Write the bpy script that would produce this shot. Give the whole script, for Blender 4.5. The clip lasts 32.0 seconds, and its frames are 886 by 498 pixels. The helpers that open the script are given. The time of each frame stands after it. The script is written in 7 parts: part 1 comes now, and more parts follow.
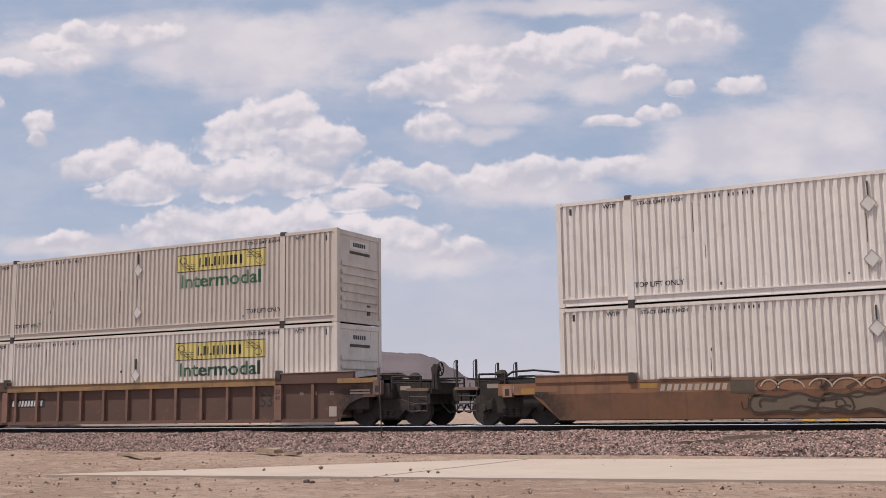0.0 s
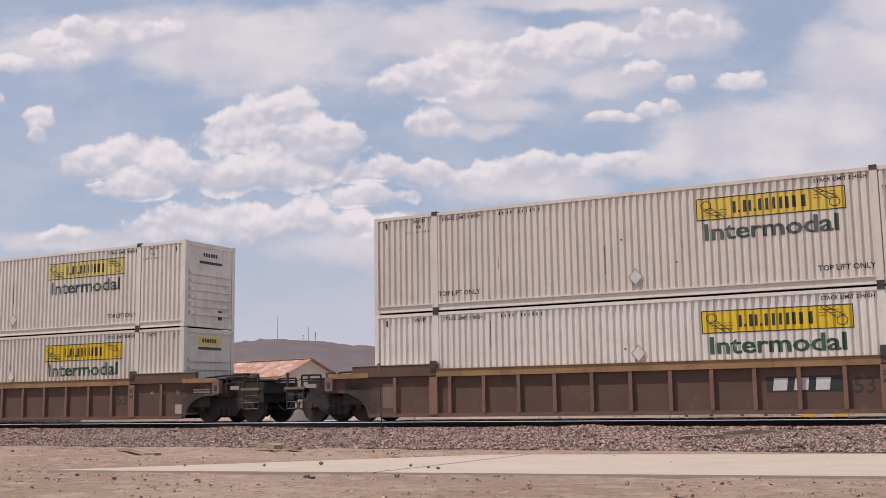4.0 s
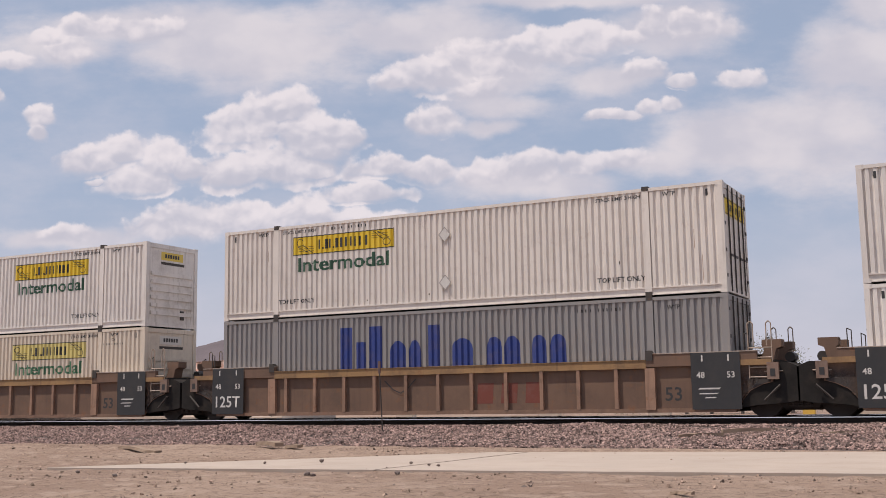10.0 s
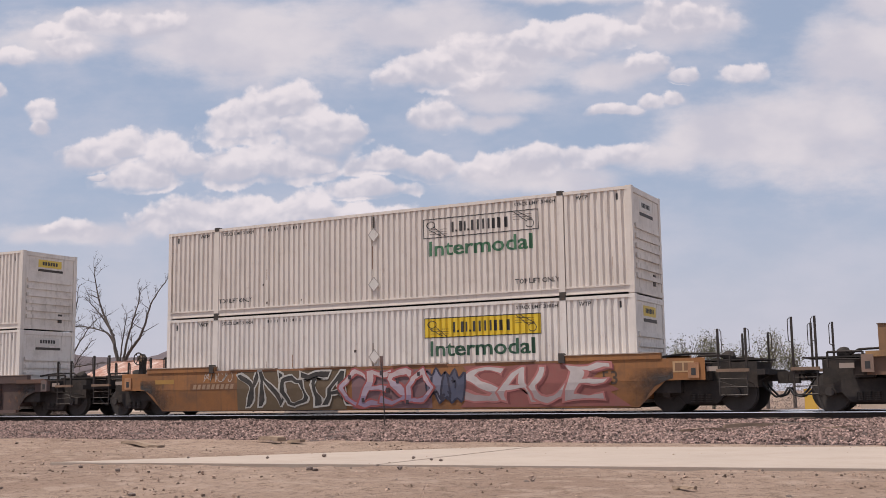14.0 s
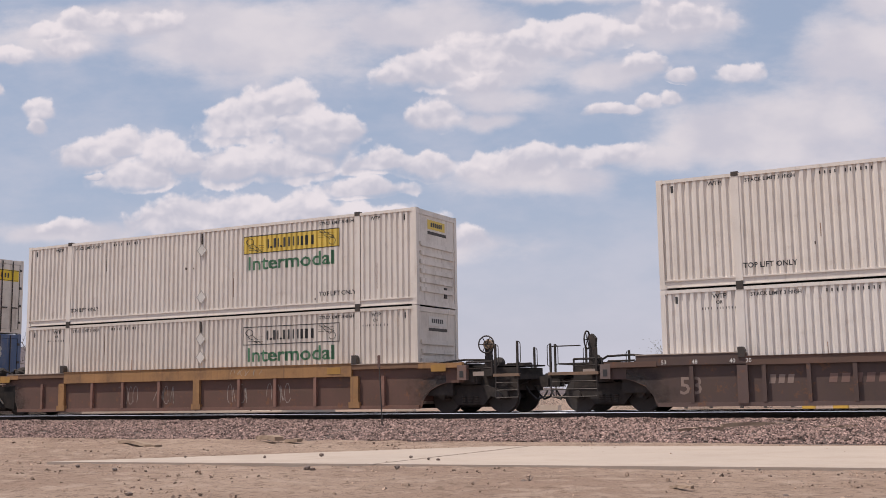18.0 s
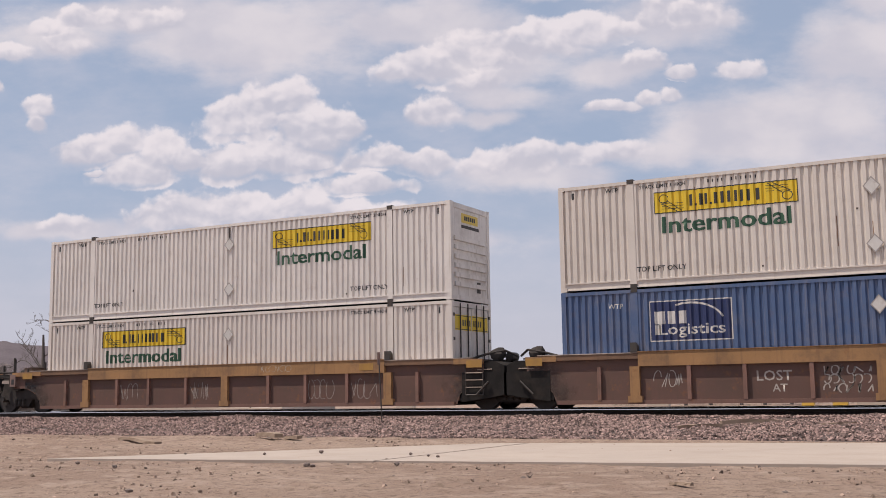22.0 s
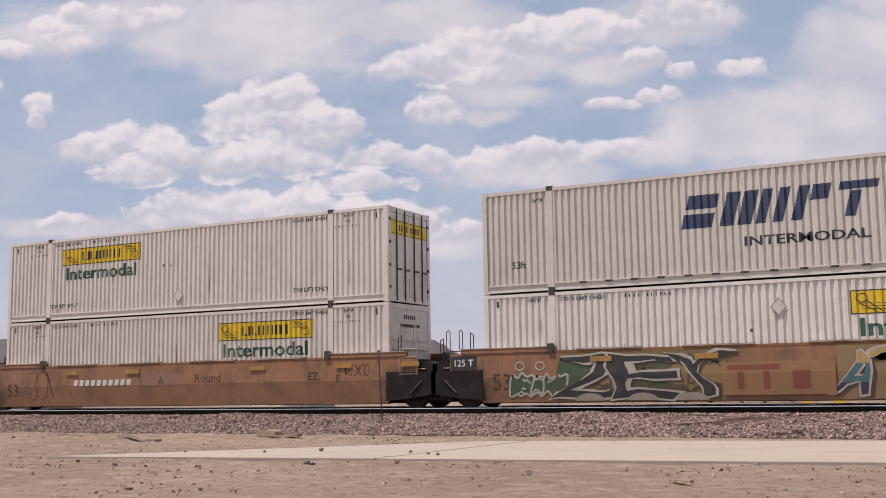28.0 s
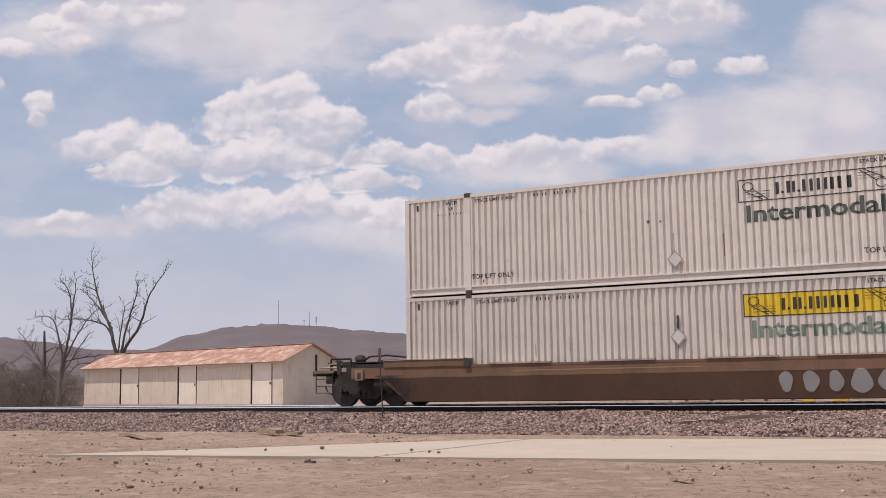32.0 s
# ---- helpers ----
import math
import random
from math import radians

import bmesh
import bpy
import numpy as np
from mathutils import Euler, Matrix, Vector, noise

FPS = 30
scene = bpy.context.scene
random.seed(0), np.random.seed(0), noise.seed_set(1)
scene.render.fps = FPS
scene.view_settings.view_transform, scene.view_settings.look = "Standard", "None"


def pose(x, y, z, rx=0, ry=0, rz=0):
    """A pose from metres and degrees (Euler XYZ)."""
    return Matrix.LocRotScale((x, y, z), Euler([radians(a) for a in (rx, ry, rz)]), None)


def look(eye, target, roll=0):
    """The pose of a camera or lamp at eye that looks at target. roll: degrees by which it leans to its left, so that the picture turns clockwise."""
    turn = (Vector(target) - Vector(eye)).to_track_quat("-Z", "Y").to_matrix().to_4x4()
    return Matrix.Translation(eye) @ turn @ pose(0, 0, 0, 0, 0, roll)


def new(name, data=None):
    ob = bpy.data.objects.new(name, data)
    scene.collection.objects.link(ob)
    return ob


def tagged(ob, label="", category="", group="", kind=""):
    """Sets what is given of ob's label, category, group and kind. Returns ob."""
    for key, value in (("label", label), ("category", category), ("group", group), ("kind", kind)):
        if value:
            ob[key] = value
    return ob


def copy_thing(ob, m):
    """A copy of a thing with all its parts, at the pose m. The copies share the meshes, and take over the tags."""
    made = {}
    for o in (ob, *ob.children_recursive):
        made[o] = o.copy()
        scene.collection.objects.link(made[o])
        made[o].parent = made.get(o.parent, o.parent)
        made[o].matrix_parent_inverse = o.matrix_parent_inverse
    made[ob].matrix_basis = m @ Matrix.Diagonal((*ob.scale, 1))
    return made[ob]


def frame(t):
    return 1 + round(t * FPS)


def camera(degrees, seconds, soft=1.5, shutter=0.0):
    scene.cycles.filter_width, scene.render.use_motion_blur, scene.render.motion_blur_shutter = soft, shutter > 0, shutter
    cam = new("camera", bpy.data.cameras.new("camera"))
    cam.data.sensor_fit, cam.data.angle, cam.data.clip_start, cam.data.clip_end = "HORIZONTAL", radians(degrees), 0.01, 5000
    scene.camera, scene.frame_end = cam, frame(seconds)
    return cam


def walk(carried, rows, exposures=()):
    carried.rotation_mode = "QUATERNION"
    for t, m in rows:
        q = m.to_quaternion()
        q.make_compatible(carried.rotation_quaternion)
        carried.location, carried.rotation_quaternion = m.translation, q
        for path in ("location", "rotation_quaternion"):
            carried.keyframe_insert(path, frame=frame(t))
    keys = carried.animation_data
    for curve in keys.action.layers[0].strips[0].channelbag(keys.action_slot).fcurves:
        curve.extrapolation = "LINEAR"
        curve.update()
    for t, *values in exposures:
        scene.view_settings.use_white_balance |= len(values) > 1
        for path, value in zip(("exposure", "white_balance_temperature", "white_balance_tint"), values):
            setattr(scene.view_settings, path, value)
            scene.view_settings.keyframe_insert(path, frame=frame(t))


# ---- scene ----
# World: x runs along the track to the right, y away from the camera, z up from the rail's top.
EYE = Vector((0.0, -28.909, 0.52))
LEAN = -0.85


def aim(pitch, turn):
    p, a = radians(pitch), radians(turn)
    way = Vector((-math.sin(a) * math.cos(p), math.cos(a) * math.cos(p), math.sin(p)))
    return look(EYE, EYE + way, LEAN)


cam = camera(44.38, 32.0, 0.75)
walk(cam, [(t, aim(p, a)) for t, p, a in [
        (0, 8.297, 27.803), (1, 8.239, 27.792), (2, 8.148, 27.769), (3, 8.171, 27.78), (3.5, 8.115, 27.815), (5.5, 8.0, 27.769),
        (6, 7.966, 27.758), (7, 8.022, 27.724), (8, 7.989, 27.746), (9, 7.989, 27.792), (10, 7.943, 27.838), (11, 7.966, 27.871),
        (12, 7.841, 27.86), (13, 7.909, 27.838), (14, 7.681, 27.963), (14.5, 7.703, 27.917), (16.5, 7.715, 27.871), (17, 7.715, 27.871),
        (18, 7.646, 27.826), (19, 7.578, 27.814), (20, 7.509, 27.814), (21, 7.486, 27.792), (22, 7.486, 27.814), (23, 7.44, 27.803),
        (24, 7.396, 27.769), (25, 7.396, 27.769), (25.5, 7.44, 27.769), (27.5, 7.373, 27.814), (28, 7.373, 27.814), (29, 7.259, 27.769),
        (30, 7.326, 27.814), (31, 7.225, 27.826), (32, 7.281, 27.86),]], [(0, 0.0, 6500, 14), (32, 0.0, 6500, 14)])

# ---- world and light ----
SUN = Vector((-0.32, -0.25, 0.91)).normalized()
sun_data = bpy.data.lights.new("sun", "SUN")
sun_data.energy, sun_data.angle, sun_data.color = 4.3, radians(0.6), (1.0, 0.91, 0.79)
sun = new("sun", sun_data)
sun.matrix_world = look(SUN * 50, (0, 0, 0))


class Nodes:
    """Small helper that adds and links shader nodes."""

    def __init__(self, tree):
        self.t = tree
        tree.nodes.clear()

    def add(self, kind, **sets):
        n = self.t.nodes.new(kind)
        for k, v in sets.items():
            if k == "op":
                n.operation = v
            elif k == "blend":
                n.blend_type = v
            elif k == "data":
                n.data_type = v
        return n

    def put(self, socket, v):
        if isinstance(v, bpy.types.NodeSocket):
            self.t.links.new(v, socket)
        else:
            socket.default_value = v

    def math(self, op, a, b=0.0, c=None):
        n = self.add("ShaderNodeMath", op=op)
        self.put(n.inputs[0], a)
        self.put(n.inputs[1], b)
        if c is not None:
            self.put(n.inputs[2], c)
        return n.outputs[0]

    def vec(self, op, a, b):
        n = self.add("ShaderNodeVectorMath", op=op)
        self.put(n.inputs[0], a)
        self.put(n.inputs[1], b)
        return n.outputs["Value"] if op in ("DOT_PRODUCT", "LENGTH") else n.outputs[0]

    def noise(self, vector, scale, detail=4.0, rough=0.55):
        n = self.add("ShaderNodeTexNoise")
        self.put(n.inputs["Vector"], vector)
        n.inputs["Scale"].default_value = scale
        n.inputs["Detail"].default_value = detail
        n.inputs["Roughness"].default_value = rough
        return n.outputs["Fac"]

    def ramp(self, fac, lo, hi, a=0.0, b=1.0):
        n = self.add("ShaderNodeMapRange")
        n.interpolation_type = "SMOOTHSTEP"
        self.put(n.inputs[0], fac)
        for i, v in enumerate((lo, hi, a, b)):
            n.inputs[i + 1].default_value = v
        return n.outputs[0]

    def mix(self, fac, a, b, blend="MIX"):
        n = self.add("ShaderNodeMix", data="RGBA", blend=blend)
        self.put(n.inputs[0], fac)
        self.put(n.inputs[6], a if isinstance(a, bpy.types.NodeSocket) else (*a, 1.0))
        self.put(n.inputs[7], b if isinstance(b, bpy.types.NodeSocket) else (*b, 1.0))
        return n.outputs[2]


world = bpy.data.worlds.new("sky")
scene.world = world
world.use_nodes = True
W = Nodes(world.node_tree)
sky = W.add("ShaderNodeTexSky")
sky.sky_type, sky.sun_disc = "NISHITA", False
sky.sun_elevation, sky.sun_rotation = math.asin(SUN.z), math.atan2(SUN.x, SUN.y)
sky.altitude, sky.air_density, sky.dust_density, sky.ozone_density = 800, 1.0, 2.5, 1.0
way = W.add("ShaderNodeTexCoord").outputs["Generated"]
# the sky over the tracks, laid out flat round one fixed bearing
AXIS = Vector((-0.4612, 0.8763, 0.1386)).normalized()
ACROSS = Vector((0.8848, 0.4658, 0.0149)).normalized()
UPWARD = ACROSS.cross(AXIS).normalized()
ahead = W.math("MAXIMUM", W.vec("DOT_PRODUCT", way, AXIS), 0.05)
px = W.math("DIVIDE", W.vec("DOT_PRODUCT", way, ACROSS), ahead)
py = W.math("DIVIDE", W.vec("DOT_PRODUCT", way, UPWARD), ahead)
comb = W.add("ShaderNodeCombineXYZ")
W.put(comb.inputs[0], px)
W.put(comb.inputs[1], py)
flat = comb.outputs[0]
def fine(vector, scale, detail, amount):
    """A sway of the sky's layout: coloured noise round nought."""
    n = W.add("ShaderNodeTexNoise")
    W.put(n.inputs["Vector"], vector)
    n.inputs["Scale"].default_value, n.inputs["Detail"].default_value, n.inputs["Roughness"].default_value = scale, detail, 0.55
    return W.vec("MULTIPLY", W.vec("SUBTRACT", n.outputs["Color"], (0.5, 0.5, 0.5)), amount)


bent = W.vec("ADD", flat, W.vec("ADD", fine(flat, 15.0, 2.0, (0.026, 0.016, 0.0)), fine(flat, 52.0, 4.0, (0.011, 0.009, 0.0))))
wob = W.noise(flat, 25.0, 9.0, 0.58)
soft_wob = W.noise(W.vec("MULTIPLY", flat, (1.0, 1.5, 1.0)), 11.0, 4.0, 0.5)


def billow(offset):
    """Rounded heads of three sizes, as on heaped cloud."""
    at = W.vec("MULTIPLY", W.vec("ADD", bent, offset), (1.0, 1.25, 1.0))
    out = None
    for scale, weight in ((32.0, 0.60), (72.0, 0.29), (160.0, 0.11)):
        v = W.add("ShaderNodeTexVoronoi")
        v.feature = "SMOOTH_F1"
        v.voronoi_dimensions = "2D"
        W.put(v.inputs["Vector"], at)
        v.inputs["Scale"].default_value = scale
        v.inputs["Smoothness"].default_value = 0.6
        piece = W.math("MULTIPLY", v.outputs["Distance"], -weight)
        out = piece if out is None else W.math("ADD", out, piece)
    return out


lump = billow((0.0, 0.0, 0.0))
above = billow((-0.003, 0.007, 0.0))
wisp = W.noise(W.vec("MULTIPLY", flat, (1.0, 2.2, 1.0)), 8.0, 7.0, 0.58)
heaps = {False: None, True: None}
tops = {False: None, True: None}


def puff(x, y, w, h, soft=False):
    """One heap of cloud over its base at x, y, with its half width and height in thousandths of the flat sky. soft: a thin veil."""
    d = W.vec("MULTIPLY", W.vec("SUBTRACT", bent, (x / 1000, y / 1000, 0)), (1000 / w, 1000 / h, 0))
    rise = W.vec("DOT_PRODUCT", d, (0.0, 0.5, 0.0))
    d = W.vec("MAXIMUM", d, W.vec("MULTIPLY", d, (-1.0, -1.0 if soft else -2.1, 0)))
    v = W.math("SUBTRACT", 1.0, W.vec("LENGTH", d, (0, 0, 0)))
    if not soft:
        u = W.math("ADD", v, rise)
        tops[soft] = u if tops[soft] is None else W.math("SMOOTH_MAX", tops[soft], u, 0.10)
    heaps[soft] = v if heaps[soft] is None else W.math("SMOOTH_MAX", heaps[soft], v, 0.22 if soft else 0.10)


puff(-179, 109, 55, 44)
puff(-137, 127, 33, 30)
puff(-114, 93, 50, 45)
puff(-89, 96, 27, 27)
puff(-314, 86, 43, 27)
puff(-290, 92, 30, 29)
puff(-257, 82, 39, 34)
puff(-228, 77, 32, 25)
puff(-280, 65, 51, 23)
puff(-189, 71, 55, 34)
puff(-148, 71, 58, 34)
puff(-316, 71, 13, 8)
puff(-123, 71, 30, 13)
puff(-49, 71, 45, 20)
puff(-12, 66, 45, 22)
puff(-70, 49, 60, 16)
puff(84, 66, 47, 30)
puff(45, 62, 45, 23)
puff(128, 69, 43, 21)
puff(167, 72, 36, 20)
puff(-225, 24, 44, 37)
puff(-259, 22, 41, 25)
puff(-174, 25, 51, 33)
puff(-124, 28, 47, 30)
puff(-81, 25, 39, 24)
puff(-32, 11, 47, 29)
puff(15, -1, 36, 20)
puff(-340, 20, 36, 16)
puff(-365, 129, 21, 22)
puff(-366, 116, 12, 14)
puff(-406, 150, 12, 13)
puff(-335, 189, 37, 22)
puff(-363, 205, 26, 14)
puff(-389, 180, 34, 16)
puff(-311, 212, 47, 18)
puff(-257, 206, 50, 22)
puff(138, 182, 56, 30)
puff(92, 174, 64, 32)
puff(45, 166, 70, 32)
puff(179, 185, 25, 16)
puff(-8, 152, 56, 36)
puff(-35, 151, 30, 18)
puff(34, 141, 41, 20)
puff(-4, 111, 37, 23)
puff(189, 152, 39, 18)
puff(225, 143, 26, 12)
puff(275, 145, 30, 20)
puff(160, 115, 29, 10)
puff(193, 120, 18, 12)
puff(216, 122, 18, 14)
puff(201, 195, 26, 24)
puff(237, 192, 50, 25)
puff(-158, 193, 172, 44, True)
puff(-12, 198, 135, 31, True)
puff(-278, 214, 135, 21, True)
puff(-67, 202, 22, 14, True)
puff(237, 198, 78, 31, True)
puff(118, 226, 140, 11, True)
puff(268, 90, 88, 42, True)
puff(341, 94, 125, 68, True)
puff(388, 167, 78, 47, True)
puff(404, 214, 47, 31, True)
puff(50, 131, 62, 19, True)
puff(44, 111, 36, 11, True)
puff(86, 58, 99, 18, True)
puff(-33, 1, 125, 21, True)
puff(-356, 21, 78, 12, True)
puff(206, 73, 68, 18, True)
puff(60, 162, 88, 31, True)
puff(-350, 198, 78, 21, True)
puff(159, 151, 57, 15, True)
high = W.vec("MULTIPLY", way, (3.0, 3.0, 6.0))
elsewhere = W.math("MULTIPLY_ADD", W.noise(high, 1.3, 5.0), 2.0, -1.0)
outside = W.ramp(W.vec("DOT_PRODUCT", way, AXIS), 0.80, 0.90, 1.0, 0.0)
inside = W.math("SUBTRACT", 1.0, outside)
field = W.math("ADD", W.math("MULTIPLY", heaps[False], inside), W.math("MULTIPLY", elsewhere, outside))
tilt = W.math("MULTIPLY", W.math("SUBTRACT", tops[False], heaps[False]), inside)
# crisp heads, bases that melt into the haze
crisp = W.ramp(tilt, -0.16, 0.32, 0.50, 2.2)
edge = W.math("ADD", W.math("ADD", field, W.math("MULTIPLY_ADD", wob, 1.05, -0.58)), W.math("MULTIPLY_ADD", lump, 0.55, 0.20))
cover = W.ramp(W.math("MULTIPLY", edge, crisp), -0.02, 0.50)
thin = W.ramp(W.math("ADD", W.math("MULTIPLY", heaps[True], inside), W.math("MULTIPLY_ADD", wisp, 1.7, -0.76)), -0.05, 0.72, 0.0, 0.94)
veil = W.ramp(wisp, 0.34, 0.72, 0.05, 0.5)
# the heaps are whiter on the side that faces up
relief = W.math("SUBTRACT", lump, above)
bright = W.ramp(W.math("ADD", W.math("MULTIPLY", relief, 0.9), W.math("ADD", W.math("MULTIPLY_ADD", tilt, 1.15, -0.15), W.math("MULTIPLY_ADD", soft_wob, 0.9, -0.45))), -0.34, 0.38)
cloud = W.mix(bright, (0.555, 0.550, 0.615), (0.83, 0.775, 0.785))
lift = W.vec("DOT_PRODUCT", way, (0, 0, 1))
haze = W.ramp(lift, 0.0, 0.22, 0.9, 0.0)
air = W.mix(1.0, sky.outputs[0], (0.10, 0.10, 0.10), "MULTIPLY")
air = W.mix(0.70, air, (0.385, 0.475, 0.615))
air = W.mix(haze, air, (0.56, 0.557, 0.625))
air = W.mix(veil, air, (0.60, 0.60, 0.67))
pale = W.mix(W.ramp(soft_wob, 0.35, 0.65), (0.585, 0.575, 0.635), (0.715, 0.68, 0.705))
seen = W.mix(W.math("MULTIPLY", cover, 0.90), W.mix(thin, air, pale), cloud)
bg = W.add("ShaderNodeBackground")
W.put(bg.inputs[0], seen)
bg.inputs[1].default_value = 1.0
W.put(W.add("ShaderNodeOutputWorld").inputs[0], bg.outputs[0])

# ---- materials ----


def mat(name, base=(0.5, 0.5, 0.5), rough=0.7, metal=0.0, var=0.2, scale=3.0, bump=0.15, fine=60.0, tint=False, streak=0.0,
        dirt=(0.25, 0.19, 0.15), grime=0.0, island=0.0, rust=0.0, spec=0.5):
    """A worn surface: base colour (or the object's own colour), blotches and grain, running stains, dirt, rust."""
    m = bpy.data.materials.new(name)
    m.use_nodes = True
    N = Nodes(m.node_tree)
    co = N.add("ShaderNodeTexCoord").outputs["Object"]
    info = N.add("ShaderNodeObjectInfo")
    big, small = N.noise(co, scale), N.noise(co, fine, 3.0)
    col = info.outputs["Color"] if tint else N.mix(0.0, base, base)
    tone = N.math("ADD", N.math("MULTIPLY_ADD", big, 2 * var, 1 - var), N.math("MULTIPLY_ADD", small, var, -var / 2))
    if island:
        geo = N.add("ShaderNodeNewGeometry")
        tone = N.math("MULTIPLY", tone, N.math("MULTIPLY_ADD", geo.outputs["Random Per Island"], 2 * island, 1 - island))
    g = N.add("ShaderNodeCombineColor")
    for i in range(3):
        N.put(g.inputs[i], tone)
    col = N.mix(1.0, col, g.outputs[0], "MULTIPLY")
    if streak:
        run = N.noise(N.vec("MULTIPLY", co, (7.0, 7.0, 0.35)), 1.0, 5.0, 0.65)
        col = N.mix(N.ramp(run, 0.5, 0.82, 0.0, streak), col, dirt)
    if grime:
        spots = N.noise(co, scale * 0.7 + 0.6, 6.0, 0.7)
        col = N.mix(N.ramp(spots, 0.42, 0.75, 0.0, grime), col, dirt)
    if rust:
        spots = N.noise(co, scale * 2.3 + 1.1, 7.0, 0.75)
        col = N.mix(N.ramp(spots, 0.56, 0.68, 0.0, rust), col, (0.22, 0.095, 0.042))
    b = N.add("ShaderNodeBsdfPrincipled")
    N.put(b.inputs["Base Color"], col)
    N.put(b.inputs["Roughness"], N.math("MULTIPLY_ADD", big, 0.25, rough - 0.12))
    b.inputs["Metallic"].default_value = metal
    b.inputs["Specular IOR Level"].default_value = spec
    if bump:
        bp = N.add("ShaderNodeBump")
        bp.inputs["Strength"].default_value = bump
        bp.inputs["Distance"].default_value = 0.02
        N.put(bp.inputs["Height"], N.math("ADD", big, N.math("MULTIPLY", small, 0.5)))
        N.put(b.inputs["Normal"], bp.outputs[0])
    N.put(N.add("ShaderNodeOutputMaterial").inputs[0], b.outputs[0])
    return m


M_BOX = mat("container_paint", tint=True, rough=0.55, var=0.07, scale=0.8, streak=0.5, grime=0.2, dirt=(0.36, 0.295, 0.24), bump=0.05, rust=0.14)
M_BOX_END = mat("container_end_paint", tint=True, rough=0.6, var=0.12, scale=1.2, streak=0.7, grime=0.4, dirt=(0.30, 0.25, 0.21), bump=0.05, rust=0.2)
M_CAR = mat("railcar_paint", tint=True, rough=0.75, var=0.36, scale=0.9, streak=0.6, grime=0.6, dirt=(0.10, 0.064, 0.047), bump=0.12, rust=0.6)
M_DARK = mat("grimy_steel", (0.047, 0.042, 0.040), rough=0.9, var=0.35, scale=4, grime=0.6, dirt=(0.095, 0.076, 0.064), bump=0.25, spec=0.15)
# darker than the grimy steel, for the plates that fill the joints
M_NEAR_BLACK = mat("sooty_plate", (0.026, 0.024, 0.023), rough=0.95, var=0.5, scale=2.5, grime=0.6, dirt=(0.055, 0.044, 0.037), bump=0.3, spec=0.1)
M_SCUFF = mat("dark_scuff", (0.10, 0.08, 0.07), rough=0.8, var=0.4, scale=9)
M_RUN = mat("rust_run", (0.30, 0.19, 0.13), rough=0.8, var=0.4, scale=6)
M_REDBAR = mat("red_tube", (0.30, 0.035, 0.03), rough=0.5)
M_STEEL = mat("worn_steel", (0.06, 0.052, 0.047), rough=0.6, metal=0.3, var=0.3, scale=5, rust=0.4)
M_WHEEL = mat("wheel_steel", (0.066, 0.058, 0.054), rough=0.75, metal=0.2, var=0.3, scale=6)
M_RAIL = mat("rail_head", (0.98, 0.95, 0.92), rough=0.20, metal=1.0, var=0.08, scale=2, bump=0.0)
M_WEB = mat("rusty_rail_web", (0.045, 0.033, 0.028), rough=0.9, var=0.3, scale=6, rust=0.4)
M_TIE = mat("weathered_tie", (0.10, 0.08, 0.065), rough=0.9, var=0.35, scale=5, bump=0.4)
M_STONE = mat("ballast_stone", (0.251, 0.172, 0.150), rough=0.9, var=0.2, scale=8, island=0.72, bump=0.2)
M_BED = mat("ballast_bed", (0.085, 0.062, 0.056), rough=0.95, var=0.5, scale=14, fine=45, bump=0.8)
M_CONC = mat("bare_concrete", (0.392, 0.327, 0.277), rough=0.9, var=0.14, scale=0.9, grime=0.5, dirt=(0.308, 0.242, 0.195), bump=0.2)
M_WOOD = mat("weathered_wood", (0.264, 0.194, 0.141), rough=0.9, var=0.3, scale=9, bump=0.4)
M_SIDING = mat("tan_sheet_siding", (0.528, 0.453, 0.387), rough=0.8, var=0.16, scale=0.8, streak=0.75, dirt=(0.299, 0.176, 0.123), grime=0.25, bump=0.1, rust=0.25)
M_DOOR = mat("pale_door_paint", (0.634, 0.554, 0.484), rough=0.8, var=0.12, scale=1.4, streak=0.4, dirt=(0.352, 0.246, 0.176), grime=0.2)
M_ROOF = mat("rusted_roof_sheet", (0.36, 0.185, 0.135), rough=0.85, var=0.4, scale=1.3, fine=14, streak=0.0, grime=0.95, dirt=(0.60, 0.50, 0.44), rust=0.6, bump=0.2, island=0.25)
M_BARK = mat("dry_bark", (0.105, 0.088, 0.080), rough=0.95, var=0.3, scale=8, bump=0.5)
M_LEAF = mat("dusty_leaf", (0.13, 0.125, 0.075), rough=0.8, var=0.3, scale=2, island=0.5, bump=0)
M_BRUSH = mat("dry_brush", (0.235, 0.195, 0.175), rough=0.95, var=0.3, scale=2, island=0.5, bump=0)
M_HILL = mat("far_hill_scrub", (0.125, 0.108, 0.118), rough=1.0, var=0.25, scale=0.02, fine=0.3, grime=0.5, dirt=(0.185, 0.155, 0.155), bump=0.3, spec=0.0)
M_YELLOW = mat("faded_yellow_paint", (0.50, 0.31, 0.045), rough=0.6, var=0.15, scale=3, grime=0.2)
M_PATCH = mat("ochre_reflector_paint", (0.37, 0.205, 0.050), rough=0.7, var=0.25, scale=3, grime=0.4, dirt=(0.20, 0.11, 0.06))
M_SIGN = mat("yellow_sign_paint", tint=True, rough=0.55, var=0.10, scale=1.5, streak=0.2, dirt=(0.4, 0.33, 0.2), bump=0.03)
M_INK = mat("black_lettering", (0.036, 0.035, 0.036), rough=0.6, var=0.3, scale=4, bump=0.0)
M_GREEN = mat("green_lettering", tint=True, rough=0.6, var=0.15, scale=3, bump=0.0)
M_WHITE = mat("white_lettering", (0.62, 0.60, 0.57), rough=0.7, var=0.15, scale=5, grime=0.3, bump=0.0)
